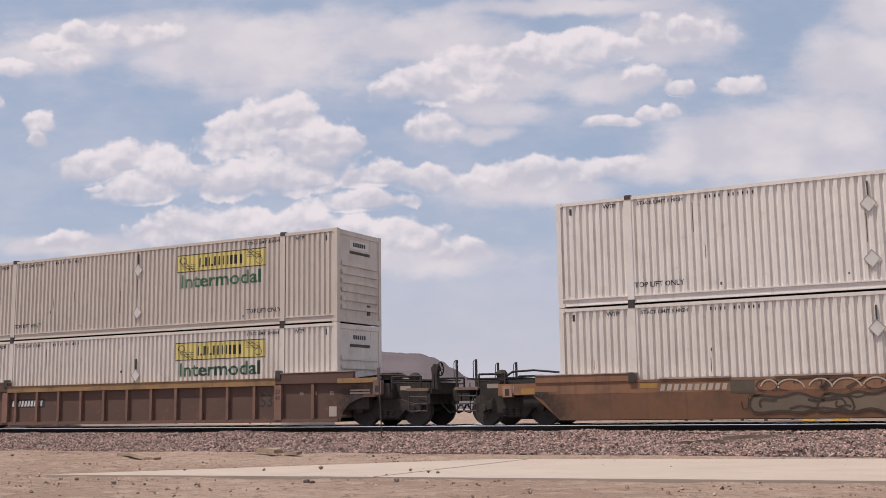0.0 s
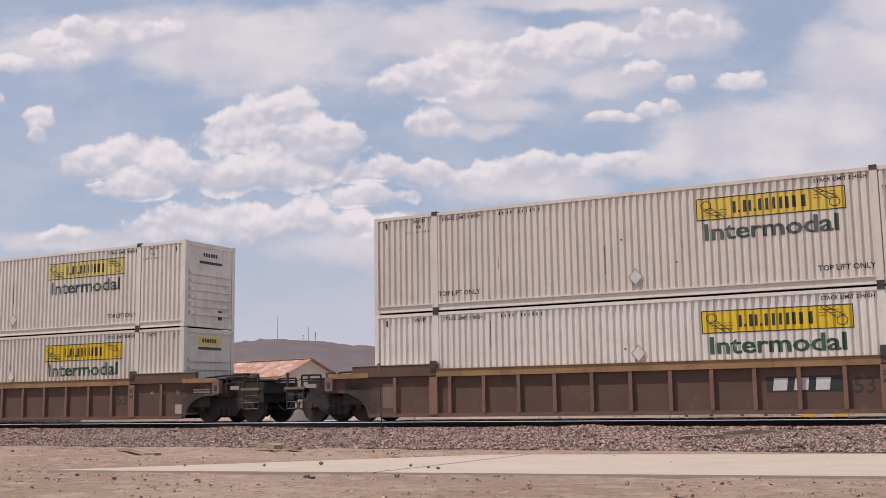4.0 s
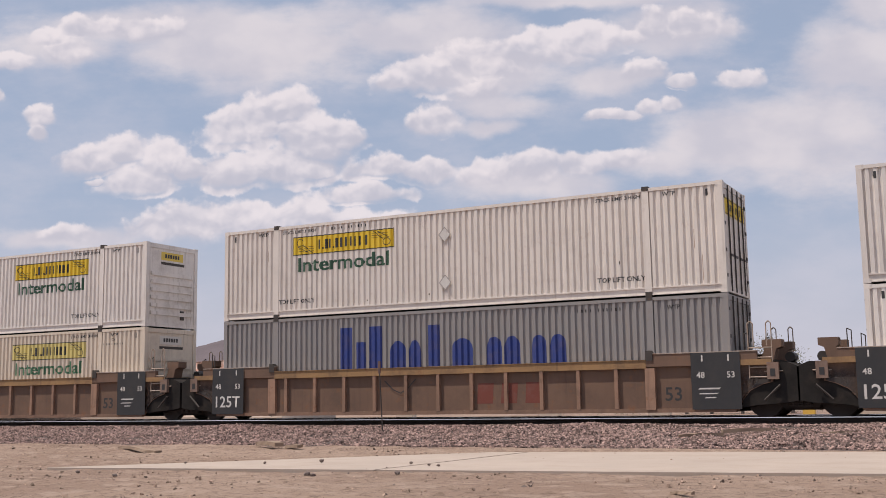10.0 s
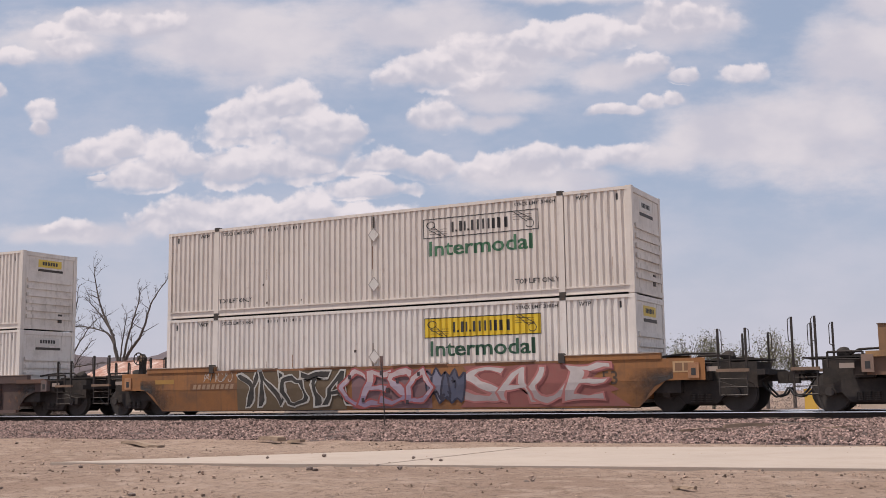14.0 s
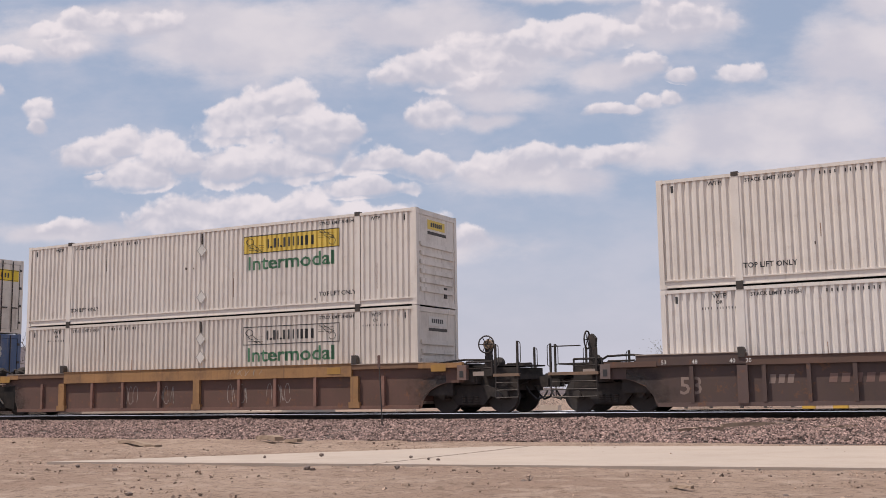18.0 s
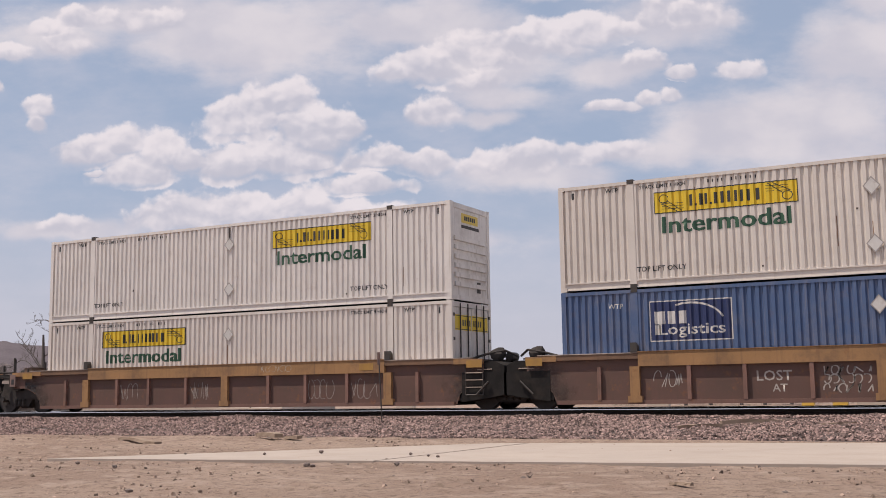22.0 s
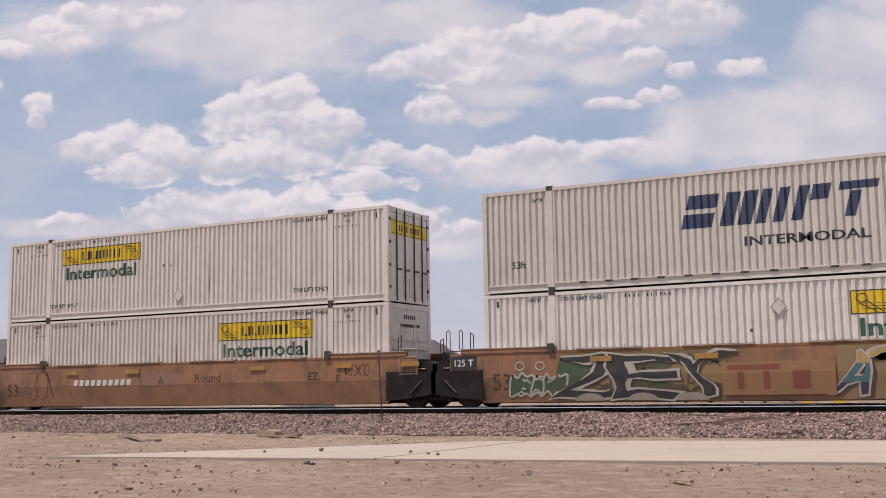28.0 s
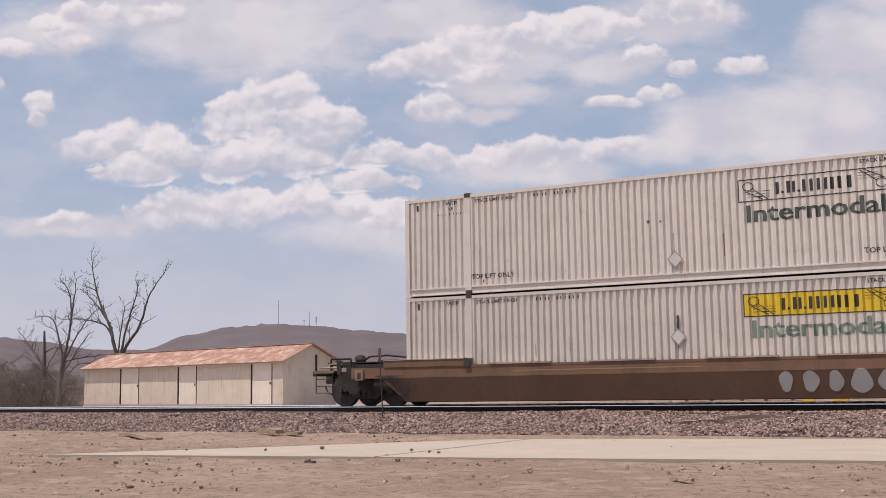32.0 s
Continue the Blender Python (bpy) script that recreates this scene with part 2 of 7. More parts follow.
M_SPRAY = mat("spray_paint", tint=True, rough=0.7, var=0.2, scale=3, grime=0.25, dirt=(0.2, 0.15, 0.12), bump=0.0)
M_BLACKPAD = mat("black_panel_paint", (0.030, 0.031, 0.034), rough=0.7, var=0.3, scale=2, grime=0.3, dirt=(0.07, 0.055, 0.045))
M_LADDER = mat("pale_worn_ladder_paint", (0.36, 0.28, 0.22), rough=0.7, var=0.2, scale=4)
M_CLOD = mat("dirt_clod", (0.295, 0.213, 0.165), rough=0.95, var=0.25, scale=10, island=0.6)
M_LOT = mat("pale_gravel_lot", (0.528, 0.466, 0.418), rough=0.95, var=0.12, scale=0.6, bump=0.1)
M_FRAME = mat("grey_placard_frame", (0.34, 0.31, 0.29), rough=0.6, var=0.15, scale=6)
M_ROCK = mat("dark_rock", (0.16, 0.125, 0.11), rough=0.95, var=0.3, scale=12, bump=0.4)


def dirt_material():
    m = bpy.data.materials.new("desert_dirt")
    m.use_nodes = True
    N = Nodes(m.node_tree)
    co = N.add("ShaderNodeTexCoord").outputs["Object"]
    big, mid, fine = N.noise(co, 0.25, 5), N.noise(co, 2.2, 6, 0.65), N.noise(co, 22, 5, 0.7)
    drag = N.noise(N.vec("MULTIPLY", co, (0.35, 3.2, 1.0)), 1.0, 5, 0.6)
    col = N.mix(N.ramp(big, 0.35, 0.7), (0.277, 0.195, 0.150), (0.352, 0.261, 0.204))
    col = N.mix(N.ramp(drag, 0.48, 0.72, 0.0, 0.5), col, (0.216, 0.155, 0.120))
    col = N.mix(N.ramp(N.noise(co, 7.0, 6, 0.75), 0.50, 0.62, 0.0, 0.8), col, (0.172, 0.121, 0.092))
    col = N.mix(N.ramp(mid, 0.50, 0.66, 0.0, 0.6), col, (0.414, 0.321, 0.260))
    col = N.mix(N.ramp(fine, 0.57, 0.68, 0.0, 0.7), col, (0.106, 0.077, 0.063))
    b = N.add("ShaderNodeBsdfPrincipled")
    N.put(b.inputs["Base Color"], col)
    b.inputs["Roughness"].default_value = 0.95
    b.inputs["Specular IOR Level"].default_value = 0.2
    bp = N.add("ShaderNodeBump")
    bp.inputs["Strength"].default_value, bp.inputs["Distance"].default_value = 1.0, 0.07
    N.put(bp.inputs["Height"], N.math("ADD", N.math("ADD", mid, N.math("MULTIPLY", N.noise(co, 7.0, 6, 0.75), 0.7)), N.math("MULTIPLY", fine, 0.45)))
    N.put(b.inputs["Normal"], bp.outputs[0])
    N.put(N.add("ShaderNodeOutputMaterial").inputs[0], b.outputs[0])
    return m


M_DIRT = dirt_material()


def end_dark_material():
    """A near-black coat that thins out in ragged clouds towards the middle of the car and upwards."""
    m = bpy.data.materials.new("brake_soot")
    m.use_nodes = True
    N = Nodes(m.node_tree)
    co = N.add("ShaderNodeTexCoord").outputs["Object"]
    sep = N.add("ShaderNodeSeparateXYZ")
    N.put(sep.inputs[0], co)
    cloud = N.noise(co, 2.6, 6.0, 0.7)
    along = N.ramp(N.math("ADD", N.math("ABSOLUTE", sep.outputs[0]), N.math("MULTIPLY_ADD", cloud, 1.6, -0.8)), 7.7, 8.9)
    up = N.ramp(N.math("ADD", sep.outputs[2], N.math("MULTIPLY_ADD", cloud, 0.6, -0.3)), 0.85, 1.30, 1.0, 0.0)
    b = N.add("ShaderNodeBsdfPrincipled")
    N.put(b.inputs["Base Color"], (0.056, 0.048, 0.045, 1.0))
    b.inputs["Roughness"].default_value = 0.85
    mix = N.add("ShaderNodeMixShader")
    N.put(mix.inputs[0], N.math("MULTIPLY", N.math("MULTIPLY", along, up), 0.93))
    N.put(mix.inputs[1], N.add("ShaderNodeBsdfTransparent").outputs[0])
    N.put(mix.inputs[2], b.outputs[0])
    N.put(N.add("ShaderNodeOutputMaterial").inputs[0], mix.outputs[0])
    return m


M_END_DARK = end_dark_material()

# ---- mesh helpers ----


def part(name, bm, material, parent=None, label="", color=None):
    """Links a bmesh (or a mesh) as one object under its thing."""
    if isinstance(bm, bmesh.types.BMesh):
        me = bpy.data.meshes.new(name)
        bm.to_mesh(me)
        bm.free()
        me.materials.append(material)
    else:
        me = bm
        if not me.materials:
            me.materials.append(material)
    ob = new(name, me)
    if parent is not None:
        ob.parent = parent
    if label:
        ob["label"] = label
    if color is not None:
        ob.color = (*color, 1.0)
    return ob


def box(bm, x0, x1, y0, y1, z0, z1):
    v = [bm.verts.new(p) for p in ((x0, y0, z0), (x1, y0, z0), (x1, y1, z0), (x0, y1, z0), (x0, y0, z1), (x1, y0, z1), (x1, y1, z1), (x0, y1, z1))]
    for f in ((3, 2, 1, 0), (4, 5, 6, 7), (0, 1, 5, 4), (1, 2, 6, 5), (2, 3, 7, 6), (3, 0, 4, 7)):
        bm.faces.new([v[i] for i in f])
    return bm


def boxm(*b):
    return box(bmesh.new(), *b)


def slab(bm, outline, y0, y1):
    """A plate with an outline in x and z, between y0 and y1."""
    a = [bm.verts.new((x, y0, z)) for x, z in outline]
    b = [bm.verts.new((x, y1, z)) for x, z in outline]
    bm.faces.new(a)
    bm.faces.new(b[::-1])
    for i in range(len(a)):
        j = (i + 1) % len(a)
        bm.faces.new((a[j], a[i], b[i], b[j]))
    bmesh.ops.recalc_face_normals(bm, faces=bm.faces)
    return bm


def rod(bm, p0, p1, r0, r1=None, n=8, caps=True):
    p0, p1 = Vector(p0), Vector(p1)
    r1 = r0 if r1 is None else r1
    d = (p1 - p0).normalized()
    s = d.orthogonal().normalized()
    u = d.cross(s)
    rings = []
    for p, r in ((p0, r0), (p1, r1)):
        rings.append([bm.verts.new(p + (s * math.cos(2 * math.pi * i / n) + u * math.sin(2 * math.pi * i / n)) * r) for i in range(n)])
    for i in range(n):
        j = (i + 1) % n
        bm.faces.new((rings[0][i], rings[0][j], rings[1][j], rings[1][i]))
    if caps:
        bm.faces.new(rings[0][::-1])
        bm.faces.new(rings[1])
    return bm


def pipe(bm, pts, r, n=6):
    for a, b in zip(pts, pts[1:]):
        rod(bm, a, b, r, n=n)
    return bm


def ring(bm, c, r, tube, axis="x", n=20, k=6):
    """A torus round c."""
    c = Vector(c)
    rows = []
    for i in range(n):
        a = 2 * math.pi * i / n
        row = []
        for j in range(k):
            b = 2 * math.pi * j / k
            q = (tube * math.sin(b), (r + tube * math.cos(b)) * math.cos(a), (r + tube * math.cos(b)) * math.sin(a))
            if axis == "y":
                q = (q[1], q[0], q[2])
            row.append(bm.verts.new(c + Vector(q)))
        rows.append(row)
    for i in range(n):
        for j in range(k):
            bm.faces.new((rows[i][j], rows[(i + 1) % n][j], rows[(i + 1) % n][(j + 1) % k], rows[i][(j + 1) % k]))
    bmesh.ops.recalc_face_normals(bm, faces=bm.faces)
    return bm


TEXTS = {}


def text_bm(words, size, width=None, bold=0.012):
    """Lettering in the built-in font as a flat bmesh in x and z, centred on its origin, facing -y."""
    key = (words, size, width, bold)
    if key not in TEXTS:
        cu = bpy.data.curves.new("letters", "FONT")
        cu.body, cu.size, cu.offset = words, size, bold * size
        cu.align_x, cu.align_y = "CENTER", "CENTER"
        cu.resolution_u = 2
        ob = bpy.data.objects.new("letters", cu)
        me = bpy.data.meshes.new_from_object(ob)
        bpy.data.objects.remove(ob)
        bm = bmesh.new()
        bm.from_mesh(me)
        xs = [v.co.x for v in bm.verts]
        ys = [v.co.y for v in bm.verts]
        sx = width / (max(xs) - min(xs)) if width else 1.0
        mx, my = (max(xs) + min(xs)) / 2, (max(ys) + min(ys)) / 2
        for v in bm.verts:
            v.co = ((v.co.x - mx) * sx, 0.0, v.co.y - my)
        out = bpy.data.meshes.new("letters")
        bm.to_mesh(out)
        bm.free()
        TEXTS[key] = out
    bm = bmesh.new()
    bm.from_mesh(TEXTS[key])
    return bm


def shift(bm, x, y, z):
    bmesh.ops.translate(bm, verts=bm.verts, vec=(x, y, z))
    return bm


# ---- setting: ground, track, pad ----
GROUND = -0.55


def ballast_z(y):
    a = abs(y)
    return -0.20 if a < 2.2 else max(-0.62, -0.20 - (a - 2.2) * 0.086)


def heave(x, y):
    """The heaps and hollows of the loose ballast."""
    return 0.085 * noise.noise((x * 0.42, y * 0.3, 1)) + 0.075 * noise.noise((x * 0.95, y * 0.8, 21)) + 0.04 * noise.noise((x * 2.1, y * 2.1, 5))


def ground_sheet():
    bm = bmesh.new()
    xs = [-4000, -1500, -600, -250, -120] + [-80 + i * 0.8 for i in range(68)] + [-25.5 + i * 0.2 for i in range(150)] + [5 + i * 1.5 for i in range(20)] + [60, 150, 400, 1200, 4000]
    ys = [-3000, -800, -200, -80, -45] + [-32 + i * 0.6 for i in range(17)] + [-21.8 + i * 0.16 for i in range(100)] + [-5.6 + i * 0.6 for i in range(15)] + [6, 12, 25, 45, 90, 200, 500, 1500, 4500]
    grid = []
    for y in ys:
        row = []
        for x in xs:
            near = max(0.0, 1 - abs(x + 20) / 70) * max(0.0, 1 - abs(y + 14) / 22)
            z = GROUND + near * (0.045 * noise.noise((x * 0.5, y * 0.6, 0)) + 0.04 * noise.noise((x * 1.1, y * 1.9, 3)) + 0.045 * noise.noise((x * 1.7, y * 3.6, 7)) + 0.035 * max(0.0, noise.noise((x * 3.9, y * 4.6, 11))))
            lip = -15.4 + (x + 15) * 0.147
            if -16 < x < 15 and lip - 2.2 < y < lip:
                f = min(1.0, (lip - y) / 2.2)
                z = GROUND - 0.01 + (z - GROUND) * (0.15 + 0.85 * f) * (0.6 if z > GROUND else 1.0)
            if -15 < x < 14 and -15.4 + (x + 15) * 0.147 - 0.15 < y < -8.7 + (x + 9.6) * 0.187 + 0.1:
                z = min(z, GROUND + 0.012)
            row.append(bm.verts.new((x, y, z)))
        grid.append(row)
    for a, b in zip(grid, grid[1:]):
        for i in range(len(a) - 1):
            bm.faces.new((a[i], a[i + 1], b[i + 1], b[i])).smooth = True
    return tagged(part("ground", bm, M_DIRT), "pale reddish desert dirt, rutted and strewn with stones", "ground", kind="structure")


ground_sheet()


def ballast_bed():
    bm = bmesh.new()
    xs = [-700, -300, -150] + [-90 + i * 0.45 for i in range(230)] + [60, 200, 600]
    ys = [-7.2, -6.6, -6.0, -5.3, -4.6, -4.0, -3.4, -2.9, -2.4, -1.9, -1.2, 0.0, 1.2, 1.9, 2.4, 2.9, 3.4, 4.0, 4.6, 5.4]
    grid = []
    for y in ys:
        row = []
        for x in xs:
            e = 1 if 2.0 < abs(y) < 6 else 0.1
            z = ballast_z(y) + e * heave(x, y)
            row.append(bm.verts.new((x, y + (0.35 * noise.noise((x * 0.35, 0, 9)) if abs(y) > 3.4 else 0), z)))
        grid.append(row)
    for a, b in zip(grid, grid[1:]):
        for i in range(len(a) - 1):
            bm.faces.new((a[i], a[i + 1], b[i + 1], b[i])).smooth = True
    return tagged(part("ballast_bed", bm, M_BED), "raised bed of grey pink crushed stone under the track", "ballast", kind="structure")


ballast_bed()


def rail(y):
    rail_ob = tagged(new("rail"), "long steel rail with a bright worn head and dark rusty web", "rail", "rails of the track", "structure")
    bm = slab(bmesh.new(), [(-0.07, -0.178), (0.07, -0.178), (0.07, -0.165), (0.012, -0.14), (0.012, -0.052), (0.036, -0.048), (0.036, -0.0295), (-0.036, -0.0295), (-0.036, -0.048), (-0.012, -0.052), (-0.012, -0.14), (-0.07, -0.165)], -650, 500)
    bmesh.ops.rotate(bm, verts=bm.verts, matrix=Matrix.Rotation(radians(-90), 3, "Z"))
    part("web", bm, M_WEB, rail_ob)
    bm = slab(bmesh.new(), [(-0.0365, -0.029), (-0.035, -0.009), (-0.027, -0.002), (-0.012, 0.0), (0.012, 0.0), (0.027, -0.002), (0.035, -0.009), (0.0365, -0.029)], -650, 500)
    bmesh.ops.rotate(bm, verts=bm.verts, matrix=Matrix.Rotation(radians(-90), 3, "Z"))
    part("head", bm, M_RAIL, rail_ob, "bright polished rail head")
    rail_ob.location = (0, y, 0.024 if y > 0 else 0.0)
    return rail_ob


rail(-0.753)
rail(0.753)

# ---- containers ----
HALF, WIDE, TALL = 8.075, 1.295, 2.896
PITCH, DEEP = 0.192, 0.045
POST = 6.02


def fold(x):
    """How far the side sheet lies behind its outer face at x."""
    p = (x / PITCH) % 1.0
    if p < 0.44:
        return 0.0
    if p < 0.60:
        return DEEP * (p - 0.44) / 0.16
    if p < 0.86:
        return DEEP
    return DEEP * (1 - (p - 0.86) / 0.14)


def breaks(x0, x1):
    out = []
    k = math.floor(x0 / PITCH)
    while k * PITCH < x1:
        out += [x for x in ((k + q) * PITCH for q in (0.0, 0.44, 0.60, 0.86)) if x0 < x < x1]
        k += 1
    return [x0] + out + [x1]


def folded_sheet(x0, x1, z0, z1, face, up=1):
    """A vertically folded steel sheet; face is the y of its outer side, up the sign that points outwards."""
    bm = bmesh.new()
    lo, hi = [], []
    for x in breaks(x0, x1):
        y = face - up * fold(x)
        lo.append(bm.verts.new((x, y, z0)))
        hi.append(bm.verts.new((x, y, z1)))
    for i in range(len(lo) - 1):
        bm.faces.new((lo[i], lo[i + 1], hi[i + 1], hi[i]))
    bmesh.ops.recalc_face_normals(bm, faces=bm.faces)
    return bm


def onto_folds(bm, x, z, proud=0.004):
    """Lays flat paintwork at x, z on the folded near side."""
    shift(bm, x, 0, z)
    xs = [v.co.x for v in bm.verts]
    for b in breaks(min(xs), max(xs))[1:-1]:
        bmesh.ops.bisect_plane(bm, geom=bm.verts[:] + bm.edges[:] + bm.faces[:], plane_co=(b, 0, 0), plane_no=(1, 0, 0))
    for v in bm.verts:
        v.co.y += -WIDE + 0.012 + fold(v.co.x) - proud
    return bm


def rects(*rs):
    bm = bmesh.new()
    for x0, x1, z0, z1 in rs:
        bm.faces.new([bm.verts.new(p) for p in ((x0, 0, z0), (x1, 0, z0), (x1, 0, z1), (x0, 0, z1))])
    return bm


def casting(bm, x, y, z):
    box(bm, x - 0.089, x + 0.089, y - 0.081, y + 0.081, z - 0.059, z + 0.059)
    return bm


def empty_container(doors_right):
    c = new("shipping_container")
    white = (0.70, 0.66, 0.61)
    for s in (-1, 1):
        y = s * (WIDE - 0.012)
        for a, b in ((-HALF + 0.10, -POST - 0.09), (-POST + 0.09, POST - 0.09), (POST + 0.09, HALF - 0.10)):
            part("side_sheet", folded_sheet(a, b, 0.235, TALL - 0.09, y, s), M_BOX, c, color=white)
        part("top_rail", boxm(-HALF + 0.09, HALF - 0.09, min(s * (WIDE - 0.07), s * WIDE), max(s * (WIDE - 0.07), s * WIDE), TALL - 0.10, TALL - 0.012), M_BOX, c, color=white)
        bm = bmesh.new()
        for a, b in ((-HALF + 0.10, -POST - 0.09), (-POST + 0.09, POST - 0.09), (POST + 0.09, HALF - 0.10)):
            y0, y1 = sorted((s * (WIDE - 0.09), s * (WIDE - 0.002)))
            box(bm, a, b, y0, y1, 0.03, 0.055)
            box(bm, a, b, y0, y1, 0.205, 0.24)
            y0, y1 = sorted((s * (WIDE - 0.10), s * (WIDE - 0.03)))
            box(bm, a, b, y0, y1, 0.055, 0.205)
        part("bottom_rail", bm, M_BOX, c, color=white)
        for e in (-1, 1):
            y0, y1 = sorted((s * (WIDE - 0.15), s * (WIDE + 0.001)))
            part("corner_post", boxm(min(e * (HALF - 0.13), e * HALF), max(e * (HALF - 0.13), e * HALF), y0, y1, 0.11, TALL - 0.11), M_BOX, c, color=white)
            bm = boxm(e * POST - 0.09, e * POST + 0.09, min(s * (WIDE - 0.10), s * (WIDE + 0.003)), max(s * (WIDE - 0.10), s * (WIDE + 0.003)), 0.12, TALL - 0.10)
            part("lift_post", bm, M_BOX, c, color=white)
            for z in (0.06, TALL - 0.059):
                part("corner_casting", casting(bmesh.new(), e * (HALF - 0.087), s * (WIDE - 0.079), z), M_BOX_END, c, color=white)
            part("lift_casting", casting(bmesh.new(), e * POST, s * (WIDE - 0.070), TALL - 0.03), M_STEEL, c, "dark steel lifting casting")
            part("lift_casting", casting(bmesh.new(), e * POST, s * (WIDE - 0.070), 0.06), M_STEEL, c, "dark steel lifting casting")
    bm = folded_sheet(-HALF + 0.1, HALF - 0.1, -WIDE + 0.06, WIDE - 0.06, 0.0, 1)
    for v in bm.verts:
        v.co = (v.co.x, v.co.z, TALL - 0.02 + v.co.y * 0.5)
    part("roof", bm, M_BOX, c, color=white)
    part("floor", boxm(-HALF + 0.1, HALF - 0.1, -WIDE + 0.1, WIDE - 0.1, 0.10, 0.16), M_DARK, c)
    for e in (-1, 1):
        x0, x1 = sorted((e * (HALF - 0.10), e * (HALF - 0.002)))
        part("end_header", boxm(x0, x1, -WIDE + 0.15, WIDE - 0.15, TALL - 0.17, TALL - 0.02), M_BOX_END, c, color=white)
        part("end_sill", boxm(x0, x1, -WIDE + 0.15, WIDE - 0.15, 0.02, 0.17), M_BOX_END, c, color=white)
        if (e > 0) == doors_right:
            x = e * (HALF - 0.02)
            for d in (-1, 1):
                y0, y1 = sorted((d * 0.012, d * (WIDE - 0.155)))
                bm = boxm(min(x, x - e * 0.05), max(x, x - e * 0.05), y0, y1, 0.18, TALL - 0.18)
                door = part("door_leaf", bm, M_BOX_END, c, color=white)
                for q in (0.22, 0.80):
                    part("lock_rod", rod(bmesh.new(), (x + e * 0.03, d * (0.10 + q * 0.85), 0.06), (x + e * 0.03, d * (0.10 + q * 0.85), TALL - 0.06), 0.021, n=8), M_STEEL, door)
                    part("door_lever", boxm(min(x + e * 0.03, x + e * 0.06), max(x + e * 0.03, x + e * 0.06), d * (0.10 + q * 0.85) - 0.02, d * (0.10 + q * 0.85) + 0.26, 0.98, 1.03), M_STEEL, door)
                for h in (0.4, 1.05, 1.75, 2.45):
                    part("hinge", boxm(min(x, x + e * 0.03), max(x, x + e * 0.03), d * (WIDE - 0.12) - 0.05, d * (WIDE - 0.12) + 0.05, h, h + 0.09), M_STEEL, door)
                part("door_gasket", boxm(min(x - e * 0.02, x + e * 0.004), max(x - e * 0.02, x + e * 0.004), d * (WIDE - 0.165) - 0.012, d * (WIDE - 0.165) + 0.012, 0.18, TALL - 0.18), M_INK, door)
        else:
            x = e * (HALF - 0.03)
            wall = part("front_wall", boxm(min(x, x - e * 0.04), max(x, x - e * 0.04), -WIDE + 0.15, WIDE - 0.15, 0.17, TALL - 0.17), M_BOX_END, c, color=white)
            for k in range(6):
                z = 0.42 + k * 0.27
                part("stiffener", boxm(min(x - e * 0.002, x + e * 0.05), max(x - e * 0.002, x + e * 0.05), -WIDE + 0.24, WIDE - 0.24, z, z + 0.13), M_BOX_END, wall, color=white)
            part("data_plate", boxm(min(x, x + e * 0.008), max(x, x + e * 0.008), -0.55, 0.62, 2.18, 2.27), M_STEEL, wall, "dark data plate")
            part("vent", boxm(min(x, x + e * 0.03), max(x, x + e * 0.03), 0.45, 0.62, 0.30, 0.62), M_STEEL, wall)
    return c


BASE = {}
SHARED = {}


def cached(key, make, material):
    """One mesh for paintwork that many containers carry at the same spot."""
    if key not in SHARED:
        bm = make()
        me = bpy.data.meshes.new(key[0])
        bm.to_mesh(me)
        bm.free()
        me.materials.append(material)
        SHARED[key] = me
    return SHARED[key]


FADED = (0.62, 0.57, 0.49)
YELLOWS = {"bright": (0.70, 0.49, 0.03), "pale": (0.66, 0.56, 0.20), "mid": (0.66, 0.48, 0.09), "bare": None}
GREENS = {"dark": (0.028, 0.085, 0.05), "mid": (0.05, 0.15, 0.08), "grey": (0.07, 0.085, 0.075), "faded": (0.16, 0.22, 0.17)}


